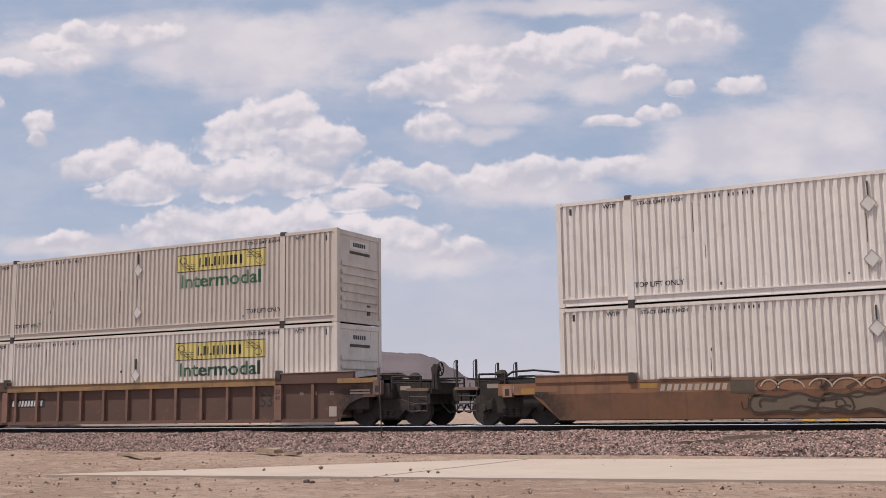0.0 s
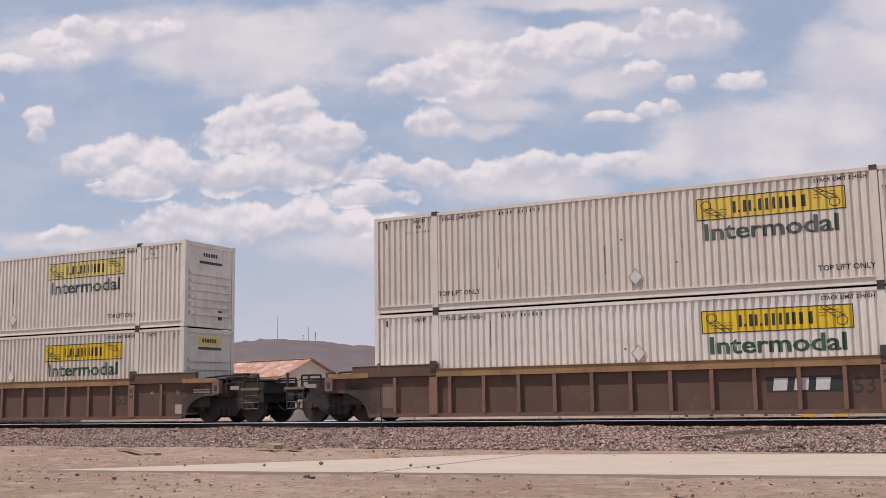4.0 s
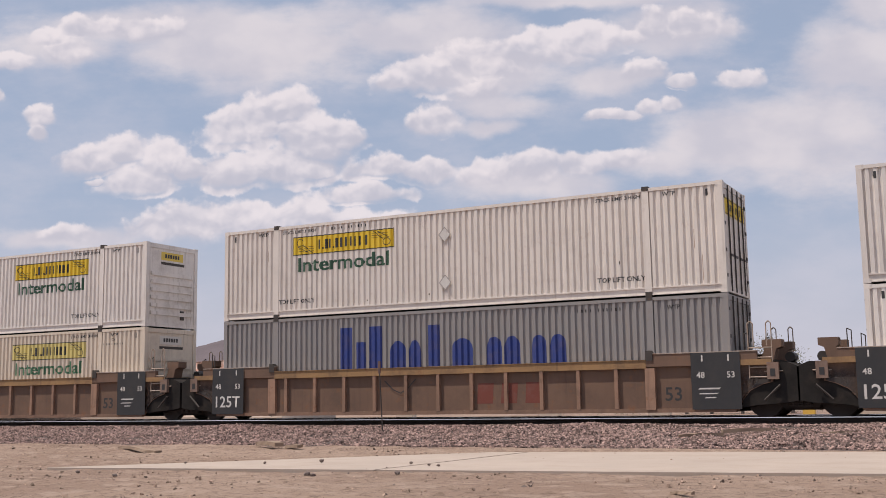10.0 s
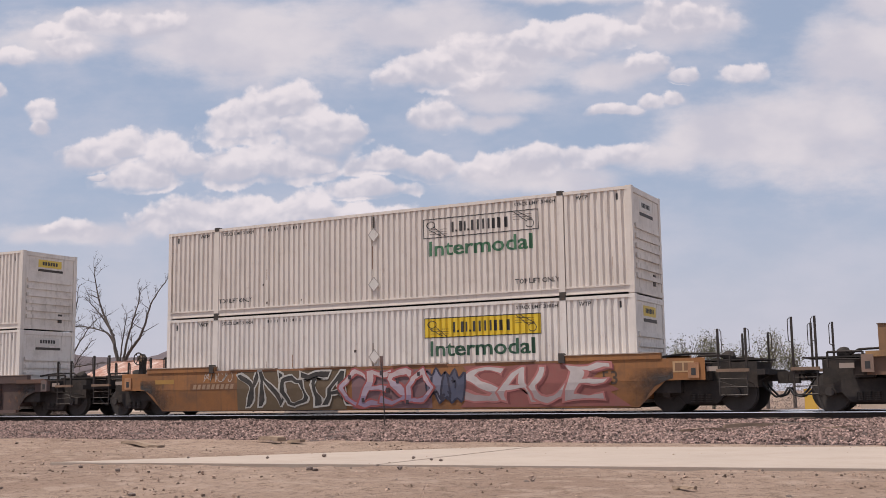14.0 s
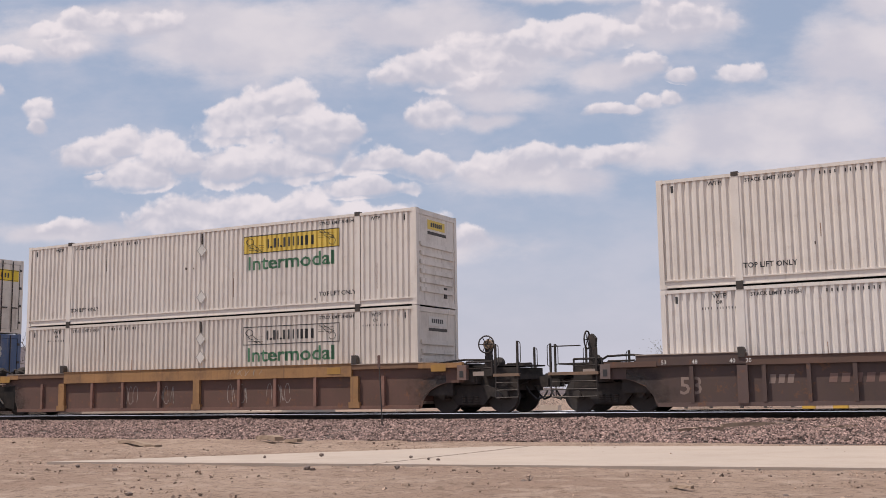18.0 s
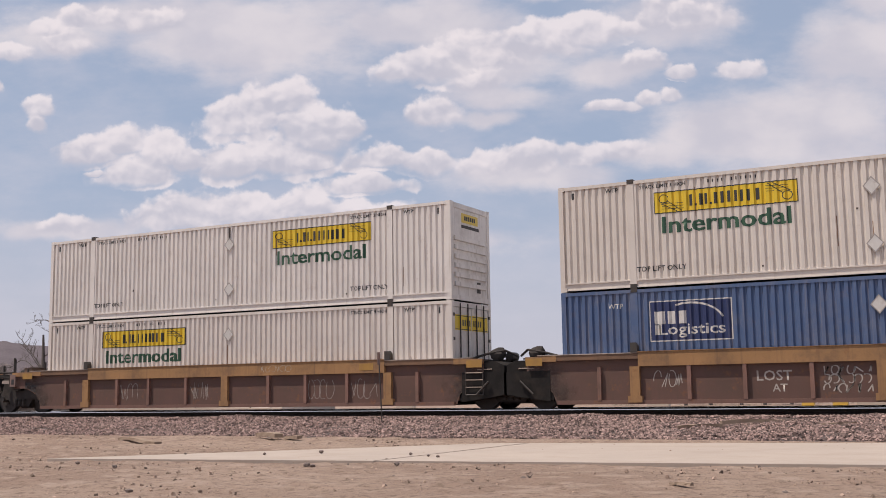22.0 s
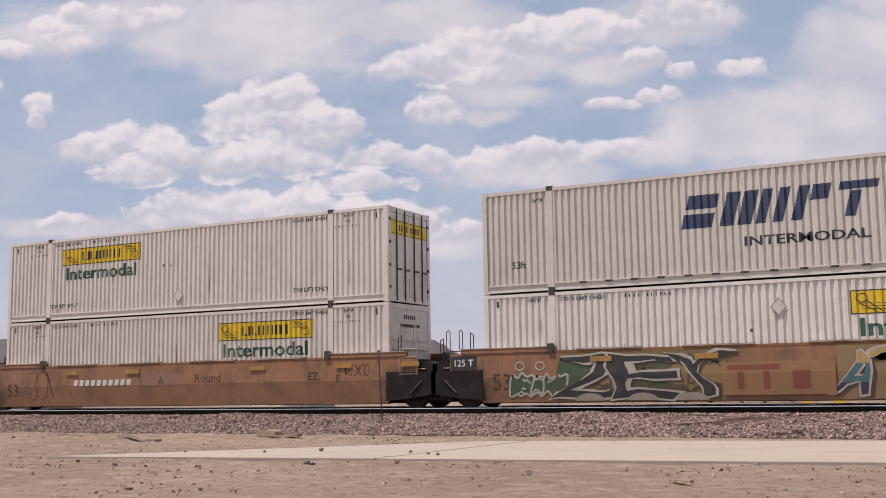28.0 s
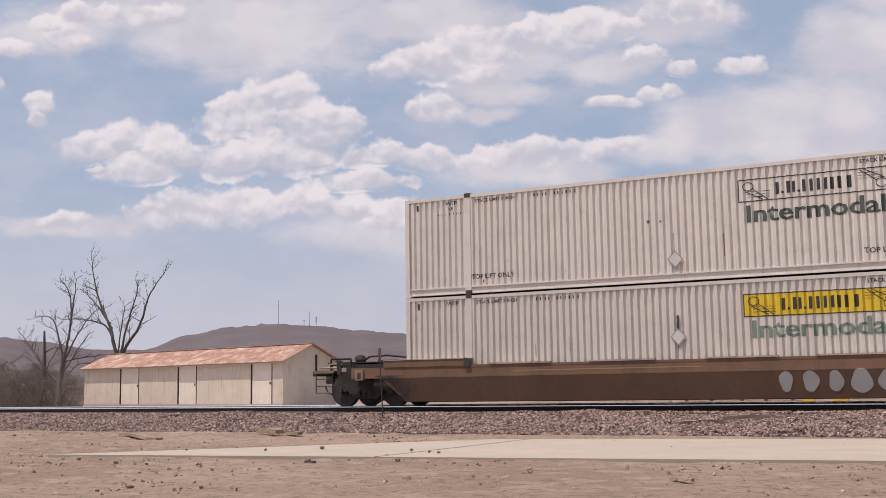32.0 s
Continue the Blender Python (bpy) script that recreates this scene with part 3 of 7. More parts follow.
def brand_sign(c, x, z, yellow, green, words=True):
    """The carrier's sign: a ruled panel with plain blocks for its name, and the lettering below it."""
    if YELLOWS[yellow]:
        part("sign_panel", cached(("sign_panel", x, z), lambda: onto_folds(rects((-1.84, 1.84, -0.29, 0.29)), x, z), M_SIGN), M_SIGN, c, "yellow sign panel ruled in black", YELLOWS[yellow])
    part("sign_rule", cached(("sign_rule", x, z), lambda: onto_folds(rects((-1.84, 1.84, 0.265, 0.29), (-1.84, 1.84, -0.29, -0.265), (-1.84, -1.815, -0.265, 0.265), (1.815, 1.84, -0.265, 0.265)), x, z, 0.007), M_INK), M_INK, c)

    def scroll(s):
        bm = bmesh.new()
        curl = [(s * (1.58 + 0.13 * math.cos(a)), s * -0.10 + 0.11 * math.sin(a)) for a in [k * 0.7 for k in range(10)]]
        ribbon(bm, curl, 0.022)
        for a, b in (((1.10, -0.25), (1.48, 0.04)), ((1.22, -0.25), (1.66, -0.02))):
            ribbon(bm, [(s * a[0], s * -a[1]), (s * b[0], s * -b[1])], 0.020)
        for i in range(6):
            v = -0.17 + i * 0.07
            ribbon(bm, [(s * (1.22 + 0.06 * i), s * -v), (s * 1.62, s * -v)] if i < 3 else [(s * 1.05, s * v), (s * (1.18 + 0.03 * i), s * v)], 0.011)
        bmesh.ops.recalc_face_normals(bm, faces=bm.faces)
        return onto_folds(bm, x, z, 0.007)

    for s in (-1, 1):
        part("sign_scroll", cached(("sign_scroll", x, z, s), lambda s=s: scroll(s), M_INK), M_INK, c)
    # the carrier's name as plain upright bars
    for u, w, lo, hi in ((-0.90, 0.085, -0.15, 0.15), (-0.76, 0.05, -0.15, -0.09), (-0.63, 0.085, -0.15, 0.15), (-0.50, 0.075, -0.14, 0.14), (-0.37, 0.05, -0.15, -0.09), (-0.25, 0.08, -0.15, 0.15),
                         (-0.08, 0.08, -0.15, 0.15), (0.09, 0.08, -0.14, 0.15), (0.26, 0.08, -0.14, 0.15), (0.41, 0.08, -0.15, 0.15), (0.58, 0.08, -0.15, 0.15), (0.80, 0.10, -0.15, 0.15)):
        part("name_block", cached(("name_block", x, z, u), lambda u=u, w=w, lo=lo, hi=hi: onto_folds(rects((u, u + w, lo, hi)), x, z, 0.008), M_INK), M_INK, c)
    if words:
        part("lettering", cached(("lettering", x, z), lambda: onto_folds(text_bold("Intermodal", 0.62, 3.3), x, z - 0.60), M_GREEN), M_GREEN, c, "dark green painted lettering", GREENS[green])


def text_bold(words, size, width, heavy=0.020):
    """Heavier lettering: the strokes are laid on three times, side by side."""
    bm = bmesh.new()
    for i, dx in enumerate((-heavy, 0.0, heavy)):
        one = text_bm(words, size, width * (1 - 2 * heavy * size / width), 0.010)
        shift(one, dx * size, -0.0016 * i, 0)
        me = bpy.data.meshes.new("strokes")
        one.to_mesh(me)
        one.free()
        bm.from_mesh(me)
        bpy.data.meshes.remove(me)
    return bm


def stencil(c, words, x, z, h, material=None, label=""):
    material = material or M_INK
    part("stencil", cached(("stencil", words, x, z, h), lambda: onto_folds(text_bm(words, h * 1.35, None, 0.016), x, z), material), material, c, label)


def number_bars(c, x, z, n, h=0.13, material=None, step=0.12):
    """Plain bars in place of a number."""
    material = material or M_INK
    for i in range(n):
        if i == 4:
            continue
        part("number_bar", cached(("number_bar", x, z, i, h), lambda i=i: onto_folds(rects((i * step, i * step + step * 0.24, -h * 0.32, h * 0.32)), x, z, 0.006), material), material, c)


def placard(c, x, z):
    def make():
        bm = slab(bmesh.new(), [(-0.2, 0), (0, -0.23), (0.2, 0), (0, 0.23)], -0.012, 0.0)
        return shift(bm, x, -WIDE - 0.002, z)
    p = part("placard_holder", cached(("placard_holder", x, z), make, M_BOX_END), M_BOX_END, c, "pale diamond placard holder", (0.62, 0.60, 0.57))

    def inner():
        slab_in = [(-0.17, 0), (0, -0.195), (0.17, 0), (0, 0.195)]
        bm = bmesh.new()
        outer = [(-0.205, 0), (0, -0.235), (0.205, 0), (0, 0.235)]
        for i in range(4):
            j = (i + 1) % 4
            bm.faces.new([bm.verts.new((a, 0, b)) for a, b in (outer[i], outer[j], slab_in[j], slab_in[i])])
        bmesh.ops.recalc_face_normals(bm, faces=bm.faces)
        return shift(bm, x, -WIDE - 0.0165, z)
    part("placard_frame", cached(("placard_frame", x, z), inner, M_FRAME), M_FRAME, p)


WHITES = [(0.698, 0.646, 0.594), (0.674, 0.617, 0.565), (0.717, 0.674, 0.632), (0.646, 0.589, 0.532), (0.694, 0.636, 0.580), (0.570, 0.508, 0.451), (0.646, 0.608, 0.575)]


def container(level, k, doors, color, label, sign=None, pin=False, low_diamond=1):
    """One 53 foot box. sign: (side, yellow, green). pin: the longer notes beside the posts."""
    if doors not in BASE:
        c = empty_container(doors)
        BASE[doors] = [c, *c.children_recursive]
        own = BASE[doors]
    else:
        made = {}
        for o in BASE[doors]:
            made[o] = o.copy()
            scene.collection.objects.link(made[o])
            made[o].parent = made.get(o.parent)
        own = list(made.values())
        c = own[0]
        c.matrix_basis = Matrix()
    for o in own:
        if o.name.split(".")[0] in PAINTED:
            o.color = (*color, 1.0)
    tagged(c, label, "shipping container", "containers on the train")
    return c


PAINTED = {"side_sheet", "top_rail", "bottom_rail", "corner_post", "lift_post", "corner_casting", "roof", "end_header", "end_sill", "door_leaf", "front_wall", "stiffener"}


def small_marks(c, pin, hazard, low=True):
    """The usual small markings on a white box."""
    stencil(c, "TOP LIFT ONLY", 5.28, 0.50, 0.14)
    stencil(c, "TOP LIFT ONLY", -5.25, 0.50, 0.14)
    stencil(c, "STACK LIMIT 3 HIGH", 5.25, 2.68, 0.10)
    stencil(c, "STACK LIMIT 3 HIGH", -5.15, 2.68, 0.10)
    number_bars(c, -3.95, 2.68, 11)
    stencil(c, "WTP", 6.65, 2.68, 0.12)
    stencil(c, "WTP", -6.55, 2.68, 0.12)
    if pin:
        stencil(c, "OR", 6.65, 2.52, 0.09)
        stencil(c, "OR", -6.55, 2.52, 0.09)
        number_bars(c, 6.2, 2.37, 12, 0.09, None, 0.075)
        number_bars(c, -7.0, 2.37, 12, 0.09, None, 0.075)
    for z in hazard:
        bar = z > 5
        z = z - 10 if bar else z
        placard(c, 0.0, z)
        if bar:
            part("document_tube", cached(("document_tube", z), lambda z=z: boxm(-0.018, 0.018, -WIDE - 0.03, -WIDE + 0.02, z + 0.21, z + 0.55), M_STEEL), M_STEEL, c, "thin upright document tube")
    rng = random.Random(c.name)
    for k in range(3):
        v = rng.randrange(14)
        q = random.Random(v)
        x, z = q.uniform(-7.6, 7.6), q.choice((0.33, 0.36, 0.42, 0.9, 1.6))
        part("scuff", cached(("scuff", v), lambda q=q, x=x, z=z: onto_folds(rects((0, q.uniform(0.025, 0.07), 0, q.uniform(0.04, 0.09))), x, z, 0.005), M_SCUFF), M_SCUFF, c, "small dark scuff")
    for k in range(4):
        v = rng.randrange(14)
        q = random.Random(50 + v)
        x, z, h = q.uniform(-7.8, 7.8), q.uniform(0.26, 1.9), q.uniform(0.25, 0.8)
        part("rust_run", cached(("rust_run", v), lambda x=x, z=z, h=h: onto_folds(rects((0, 0.018, 0, h)), x, z, 0.005), M_RUN), M_RUN, c, "thin rusty run")
    for x in (-HALF + 0.42, HALF - 0.42):
        part("stencil", cached(("slot", x), lambda x=x: onto_folds(rects((-0.035, 0.035, -0.09, 0.09)), x, 2.62), M_INK), M_INK, c)


def end_sign(c, doors, yellow):
    """Small sign on the end wall that faces along the train."""
    x = HALF + (0.062 if doors else 0.004) - (0 if doors else 0.03)
    if doors:
        for d in (-1, 1):
            y0, y1 = sorted((d * 0.03, d * 1.08))
            p = part("end_sign", boxm(HALF - 0.019, HALF - 0.014, y0, y1, 2.05, 2.50), M_SIGN, c, "yellow sign on the doors", YELLOWS[yellow] or FADED)
            for a in (0.10, 0.24, 0.40, 0.54):
                q0, q1 = sorted((d * a, d * (a + 0.075)))
                part("name_block", boxm(HALF - 0.013, HALF - 0.010, q0, q1, 2.18, 2.36), M_INK, p)
            part("sign_rule", boxm(HALF - 0.013, HALF - 0.010, y0 + 0.02, y1 - 0.02, 2.46, 2.48), M_INK, p)
            part("sign_rule", boxm(HALF - 0.013, HALF - 0.010, y0 + 0.02, y1 - 0.02, 2.07, 2.09), M_INK, p)
    else:
        p = part("end_sign", boxm(HALF - 0.031, HALF - 0.026, -0.55, 0.55, 2.34, 2.62), M_SIGN, c, "small sign on the end wall", YELLOWS[yellow] or (0.60, 0.57, 0.53))
        for k in range(6):
            part("name_block", boxm(HALF - 0.025, HALF - 0.022, -0.36 + k * 0.125, -0.27 + k * 0.125, 2.42, 2.55), M_INK, p)


def white_box(doors, tone, side=None, yellow="mid", green="dark", pin=False, hazard=(0.63,), words=True, end="mid", label="white ribbed steel freight container with a yellow and green sign"):
    c = container(0, 0, doors, WHITES[tone % len(WHITES)], label)
    small_marks(c, pin, hazard)
    if side is not None:
        brand_sign(c, side, 2.22, yellow, green, words)
    end_sign(c, doors, end)
    return c


RIGHT, LEFT = 3.52, -3.55


def big_blocks(c, x, z, shapes, color, shear=0.0):
    """A carrier's name as plain painted shapes."""
    for x0, x1, z0, z1 in shapes:
        bm = bmesh.new()
        bm.faces.new([bm.verts.new(p) for p in ((x0 + shear * z0, 0, z0), (x1 + shear * z0, 0, z0), (x1 + shear * z1, 0, z1), (x0 + shear * z1, 0, z1))])
        part("big_letter", onto_folds(bm, x, z), M_SPRAY, c, "", color)

# ---- railcars ----
ORANGE, BROWN, TAN = (0.310, 0.152, 0.080), (0.112, 0.062, 0.046), (0.160, 0.096, 0.065)
OCHRE, OCHRE2 = (0.34, 0.185, 0.078), (0.32, 0.19, 0.085)
WHEELS = []


def tuft(x, y, z, r):
    """A rounded lumpy casting."""
    bm = bmesh.new()
    bmesh.ops.create_icosphere(bm, subdivisions=2, radius=r)
    for v in bm.verts:
        v.co *= 1 + 0.25 * noise.noise(v.co * 9)
        v.co.x *= 1.25
    return shift(bm, x, y, z)


def truck(parent, x):
    t = part("truck", boxm(-0.18, 0.18, -1.0, 1.0, 0.42, 0.66), M_DARK, parent, "black grimy cast truck")
    t.location = (x, 0, 0)
    for s in (-1, 1):
        y = s * 0.99
        bm = slab(bmesh.new(), [(-1.15, 0.40), (-1.15, 0.62), (-0.85, 0.66), (-0.45, 0.78), (0.45, 0.78), (0.85, 0.66), (1.15, 0.62), (1.15, 0.40), (0.95, 0.40), (0.62, 0.46), (0.42, 0.22), (-0.42, 0.22), (-0.62, 0.46), (-0.95, 0.40)], y - 0.07, y + 0.07)
        part("side_frame", bm, M_DARK, t)
        bm = bmesh.new()
        for q in (-0.2, 0.0, 0.2):
            for k in range(5):
                rod(bm, (q, y - s * -0.075, 0.26 + k * 0.045), (q, y - s * -0.075, 0.285 + k * 0.045), 0.075, n=8)
        part("spring", bm, M_STEEL, t)
        for q in (-0.89, 0.89):
            part("bearing_cap", rod(bmesh.new(), (q, s * 1.05, 0.48), (q, s * 1.13, 0.48), 0.11, n=10), M_STEEL, t)
    # brake rigging as one solid block, also filling in the shadow under the train
    part("brake_rigging", slab(bmesh.new(), [(-0.42, 0.16), (0.42, 0.16), (0.62, 0.34), (0.40, 0.56), (-0.40, 0.56), (-0.62, 0.34)], -0.62, 0.62), M_DARK, t)
    for q in (-0.89, 0.89):
        bm = bmesh.new()
        rod(bm, (0, -1.05, 0), (0, 1.05, 0), 0.08, n=10)
        for s in (-1, 1):
            a, b = sorted((s * 0.69, s * 0.82))
            rod(bm, (0, a, 0), (0, b, 0), 0.462, n=28)
            a, b = sorted((s * 0.66, s * 0.70))
            rod(bm, (0, a, 0), (0, b, 0), 0.488, n=28)
            a, b = sorted((s * 0.82, s * 0.86))
            rod(bm, (0, a, 0), (0, b, 0), 0.15, n=12)
            for k in range(4):
                an = k * math.pi / 2
                box(bm, 0.27 * math.cos(an) - 0.03, 0.27 * math.cos(an) + 0.03, min(s * 0.82, s * 0.835), max(s * 0.82, s * 0.835), 0.27 * math.sin(an) - 0.03, 0.27 * math.sin(an) + 0.03)
        w = part("wheelset", bm, M_WHEEL, t)
        w.location = (q, 0, 0.464)
    return t


def end_gear(car, e, body, shared, gear, style="ribbed", tail=False, drop=0.0):
    """Platform, walkway, steps, rails, coupler at one end; e is +1 or -1."""
    stop = 9.62 if shared else (11.05 if e > 0 else 10.7)
    q1 = 11.20

    def bx(x0, x1, *r):
        a, b = sorted((e * x0, e * x1))
        return boxm(a, b, *r)
    part("bulkhead", bx(8.22, 8.32, -1.38, 1.38, 0.35, 1.42 - drop), M_CAR, car, color=body)
    part("center_sill", bx(8.3, stop, -0.92, 0.92, 0.62, 1.12 if shared else 1.26), M_DARK, car)
    # solid dark box added to fill the arch over the truck
    part("end_web", bx(8.36, 9.2, -1.3, 1.3, 0.50, 1.34 - 0.8 * drop), M_DARK, car)
    if shared:
        # added plates that close the joint into one near-black mass
        web = part("joint_cover", slab(bmesh.new(), [(e * u, v) for u, v in ((8.34, 0.24), (8.7, 0.30), (9.35, 0.34), (9.715, 0.40), (9.715, 1.22), (9.45, 1.34), (8.34, 1.34))], -1.375, 1.375), M_NEAR_BLACK, car, "near-black filler plate over the shared truck")
        part("brace", rod(bmesh.new(), (e * 8.9, -1.48, 0.42), (e * 9.28, -1.48, 0.78), 0.03, n=6), M_STEEL, web)
        part("cut_bar", rod(bmesh.new(), (e * 8.9, -1.39, 1.12), (e * 9.35, -1.39, 1.12), 0.016, n=6), M_LADDER, web)
        if style != "ribbed":
            a = 8.08 if style == "smooth" else 8.42
            w = 1.471 if style == "smooth" else 1.41
            part("end_cover", slab(bmesh.new(), [(e * u, v) for u, v in ((a, 0.22), (8.7, 0.26), (9.3, 0.34), (9.715, 0.42), (9.715, 1.03), (a, 1.05))], -w, w), M_NEAR_BLACK, car, "near-black filler plate over the car end")
    else:
        # one more added dark box, filling the open end above the truck
        part("truck_guard", bx(8.36, 9.9, -1.30, 1.30, 0.86, 1.25), M_DARK, car)
    part("deck", bx(8.25, 9.55 if not shared else 9.2, -1.40, 1.40, 1.36 - 0.8 * drop, 1.40 - 0.8 * drop), M_DARK, car)
    part("body_bolster", bx(9.45, 9.95 if not shared else 9.6, -1.25, 1.25, 0.80, 1.02), M_DARK, car)
    for s in (-1, 1):
        if shared and style != "ribbed":
            continue
        y0, y1 = sorted((s * 1.32, s * 1.50))
        j = 8.98 if shared else 9.45
        pad = part("jacking_pad", bx(j, j + 0.28, y0, y1, 0.92 - 0.4 * drop, 1.34 - 0.7 * drop), M_CAR, car, "dusty jacking bracket", tuple(0.05 + v * 1.15 for v in body))
        y2, y3 = sorted((s * 1.49, s * 1.505))
        part("socket", bx(j + 0.08, j + 0.20, y2, y3, 1.0 - 0.5 * drop, 1.18 - 0.5 * drop), M_INK, pad)
    if not shared:
        part("cross_beam", bx(q1 - 0.06, q1 + 0.14, -1.35, 1.35, 0.92, 1.06), M_DARK, car)
        part("walkway", bx(9.6, q1, -0.75, 0.75, 1.30, 1.34), M_DARK, car, "dark steel grating walkway")
        part("walkway_post", bx(9.7, 9.78, -0.55, -0.47, 1.10, 1.30), M_STEEL, car)
        part("coupler", bx(stop, 11.55, -0.09, 0.09, 0.76, 0.94), M_DARK, car)
        part("knuckle", bx(11.40, 11.66, -0.16, 0.12, 0.70, 1.00), M_DARK, car)
        q0, q1 = q1 - 0.6, q1
        posts = gear.get("posts", ((q0, 1.86), (q1, 1.86)))
        for s in (-1, 1):
            y = s * 1.38
            a0, a1 = (posts[0][0], posts[1][0]) if len(posts) > 1 else (q0, q1)
            step = part("side_ladder", pipe(bmesh.new(), [(e * a0, y, 1.25), (e * a0, y, 0.42), (e * a1, y, 0.42), (e * a1, y, 1.25)], 0.018), M_STEEL, car, "thin steel side ladder")
            for k in range(3):
                part("rung", rod(bmesh.new(), (e * a0, y, 0.62 + k * 0.21), (e * a1, y, 0.62 + k * 0.21), 0.014, n=6), M_STEEL, step)
            part("ledge", bx(a0 - 0.06, a1 + 0.06, min(y - 0.05, y + 0.05), max(y - 0.05, y + 0.05), 1.00, 1.08), M_CAR, car, "tan step ledge", (0.22, 0.15, 0.105))
            for q, top in ((q1, 1.58),) if tail else posts:
                post = part("grab_post", bx(q - 0.026, q + 0.026, y - 0.03, y + 0.03, 1.06, top), M_DARK, car)
                if top > 1.7:
                    part("grab_iron", pipe(bmesh.new(), [(e * (q + 0.03), y, top - 0.62), (e * (q + 0.09), y, top - 0.58), (e * (q + 0.09), y, top - 0.08), (e * (q + 0.05), y, top - 0.02)], 0.012), M_STEEL, post)
            if tail:
                for z, a, b in ((1.16, 10.3, 11.06), (1.06, 10.35, 11.1), (1.27, 10.25, 10.7)):
                    part("brake_rod", rod(bmesh.new(), (e * a, y + s * 0.01, z), (e * b, y + s * 0.01, z), 0.022, n=6), M_LADDER if z > 1.1 else M_DARK, car)
                part("rod_bracket", bx(10.28, 10.42, y - 0.04, y + 0.04, 0.95, 1.36), M_DARK, car)
            # low frame of tubes round the end deck
            a, b = gear.get("frame", (9.7, 10.5))
            part("deck_frame", pipe(bmesh.new(), [(e * a, y, 1.06), (e * a, y, 1.42), (e * b, y, 1.42), (e * b, y, 1.06)], 0.03), M_DARK, car, "low frame of dark steel tube")
            part("mid_rail", rod(bmesh.new(), (e * a, y, 1.24), (e * b, y, 1.24), 0.02, n=6), M_DARK, car)
            part("note_plate", bx((a + b) / 2 - 0.2, (a + b) / 2 + 0.14, min(y, y + s * 0.02), max(y, y + s * 0.02), 1.03, 1.15), M_SIGN, car, "pale scuffed note plate", (0.33, 0.27, 0.23))
            part("air_hose", pipe(bmesh.new(), [(e * 11.0, s * 0.3, 0.80), (e * 11.15, s * 0.3, 0.55), (e * 11.35, s * 0.26, 0.36), (e * 11.55, s * 0.22, 0.42), (e * 11.66, s * 0.2, 0.6)], 0.028, 8), M_INK, car)
            part("cut_lever", pipe(bmesh.new(), [(e * 10.9, s * 1.3, 0.75), (e * 10.95, s * 0.9, 0.70), (e * 11.3, s * 0.2, 0.95)], 0.013), M_STEEL, car)
        if "cylinder" in gear:
            a, z = gear["cylinder"]
            part("brake_cylinder", rod(bmesh.new(), (e * (a - 0.22), -0.75, z - 0.02), (e * (a + 0.22), -0.75, z + 0.02), 0.19, 0.16, n=18), M_DARK, car, "dark dusty brake cylinder")
            part("cylinder_saddle", bx(a - 0.3, a + 0.05, -0.95, -0.55, 1.34, z), M_CAR, car, color=body)
        if "locker" in gear:
            a, b, z = gear["locker"]
            lock = part("locker", bx(a, b, -1.15, -0.55, 1.40, z), M_CAR, car, "brown steel locker on the end deck", gear.get("paint", (0.15, 0.10, 0.075)))
            part("locker_lid", bx(a - 0.02, b + 0.02, -1.17, -0.53, z, z + 0.02), M_CAR, lock, color=(0.12, 0.08, 0.06))
            part("hasp", bx((a + b) / 2 - 0.03, (a + b) / 2 + 0.03, -1.175, -1.15, z - 0.16, z - 0.04), M_STEEL, lock)
        part("brake_pipe", pipe(bmesh.new(), [(e * 8.4, -0.6, 1.44), (e * 9.2, -0.5, 1.52), (e * 9.9, -0.4, 1.50), (e * 10.6, -0.3, 1.12)], 0.03), M_DARK, car)
        part("brake_valve", tuft(e * 10.25, -0.35, 1.42, 0.15), M_DARK, car, "dark lump of brake valves")
        if "wheel" in gear:
            a, z, r, axis = gear["wheel"]
            yw = -1.0
            near = a - 0.14 if axis == "x" else a
            part("brake_stand", slab(bmesh.new(), [(e * u, v) for u, v in ((near - 0.15, 1.02), (near + 0.10, 1.02), (near + 0.06, z - 0.25), (near + 0.09, z + 0.10), (near - 0.02, z + 0.16), (near - 0.12, z + 0.04), (near - 0.09, z - 0.25))], yw - 0.09, yw + 0.09), M_DARK, car, "upright hand brake stand")
            if axis == "y":
                part("gear_case", rod(bmesh.new(), (e * a, yw - 0.05, z), (e * a, yw - 0.16, z), r * 0.62, r * 0.5, n=14), M_CAR, car, "tan hand brake gear case", (0.30, 0.21, 0.14))
                yw -= 0.2
            wheel = part("brake_wheel", ring(bmesh.new(), (e * a, yw, z), r, 0.021, axis), M_DARK, car, "spoked hand brake wheel")
            for k in range(6):
                an = k * 2 * math.pi / 6
                tip = (e * a, yw + r * math.cos(an), z + r * math.sin(an)) if axis == "x" else (e * a + r * math.cos(an), yw, z + r * math.sin(an))
                part("spoke", rod(bmesh.new(), (e * a, yw, z), tip, 0.013, n=6), M_DARK, wheel)
        for a, b, z in gear.get("rails", ()):
            part("hand_rail", rod(bmesh.new(), (e * a, -1.38, z), (e * b, -1.38, z), 0.016, n=6), M_DARK, car)
    else:
        part("joint_casting", bx(9.3, 9.73, -0.45, 0.45, 0.66, 1.18), M_DARK, car)
        if style == "posts":
            part("brake_valve", tuft(e * 9.15, -0.5, 1.56, 0.20), M_DARK, car, "dark lump of brake valves on the end deck")
            part("brake_pipe", pipe(bmesh.new(), [(e * 8.4, -0.7, 1.45), (e * 8.9, -0.7, 1.58), (e * 9.4, -0.6, 1.66), (e * 9.7, -0.4, 1.5)], 0.035), M_DARK, car)
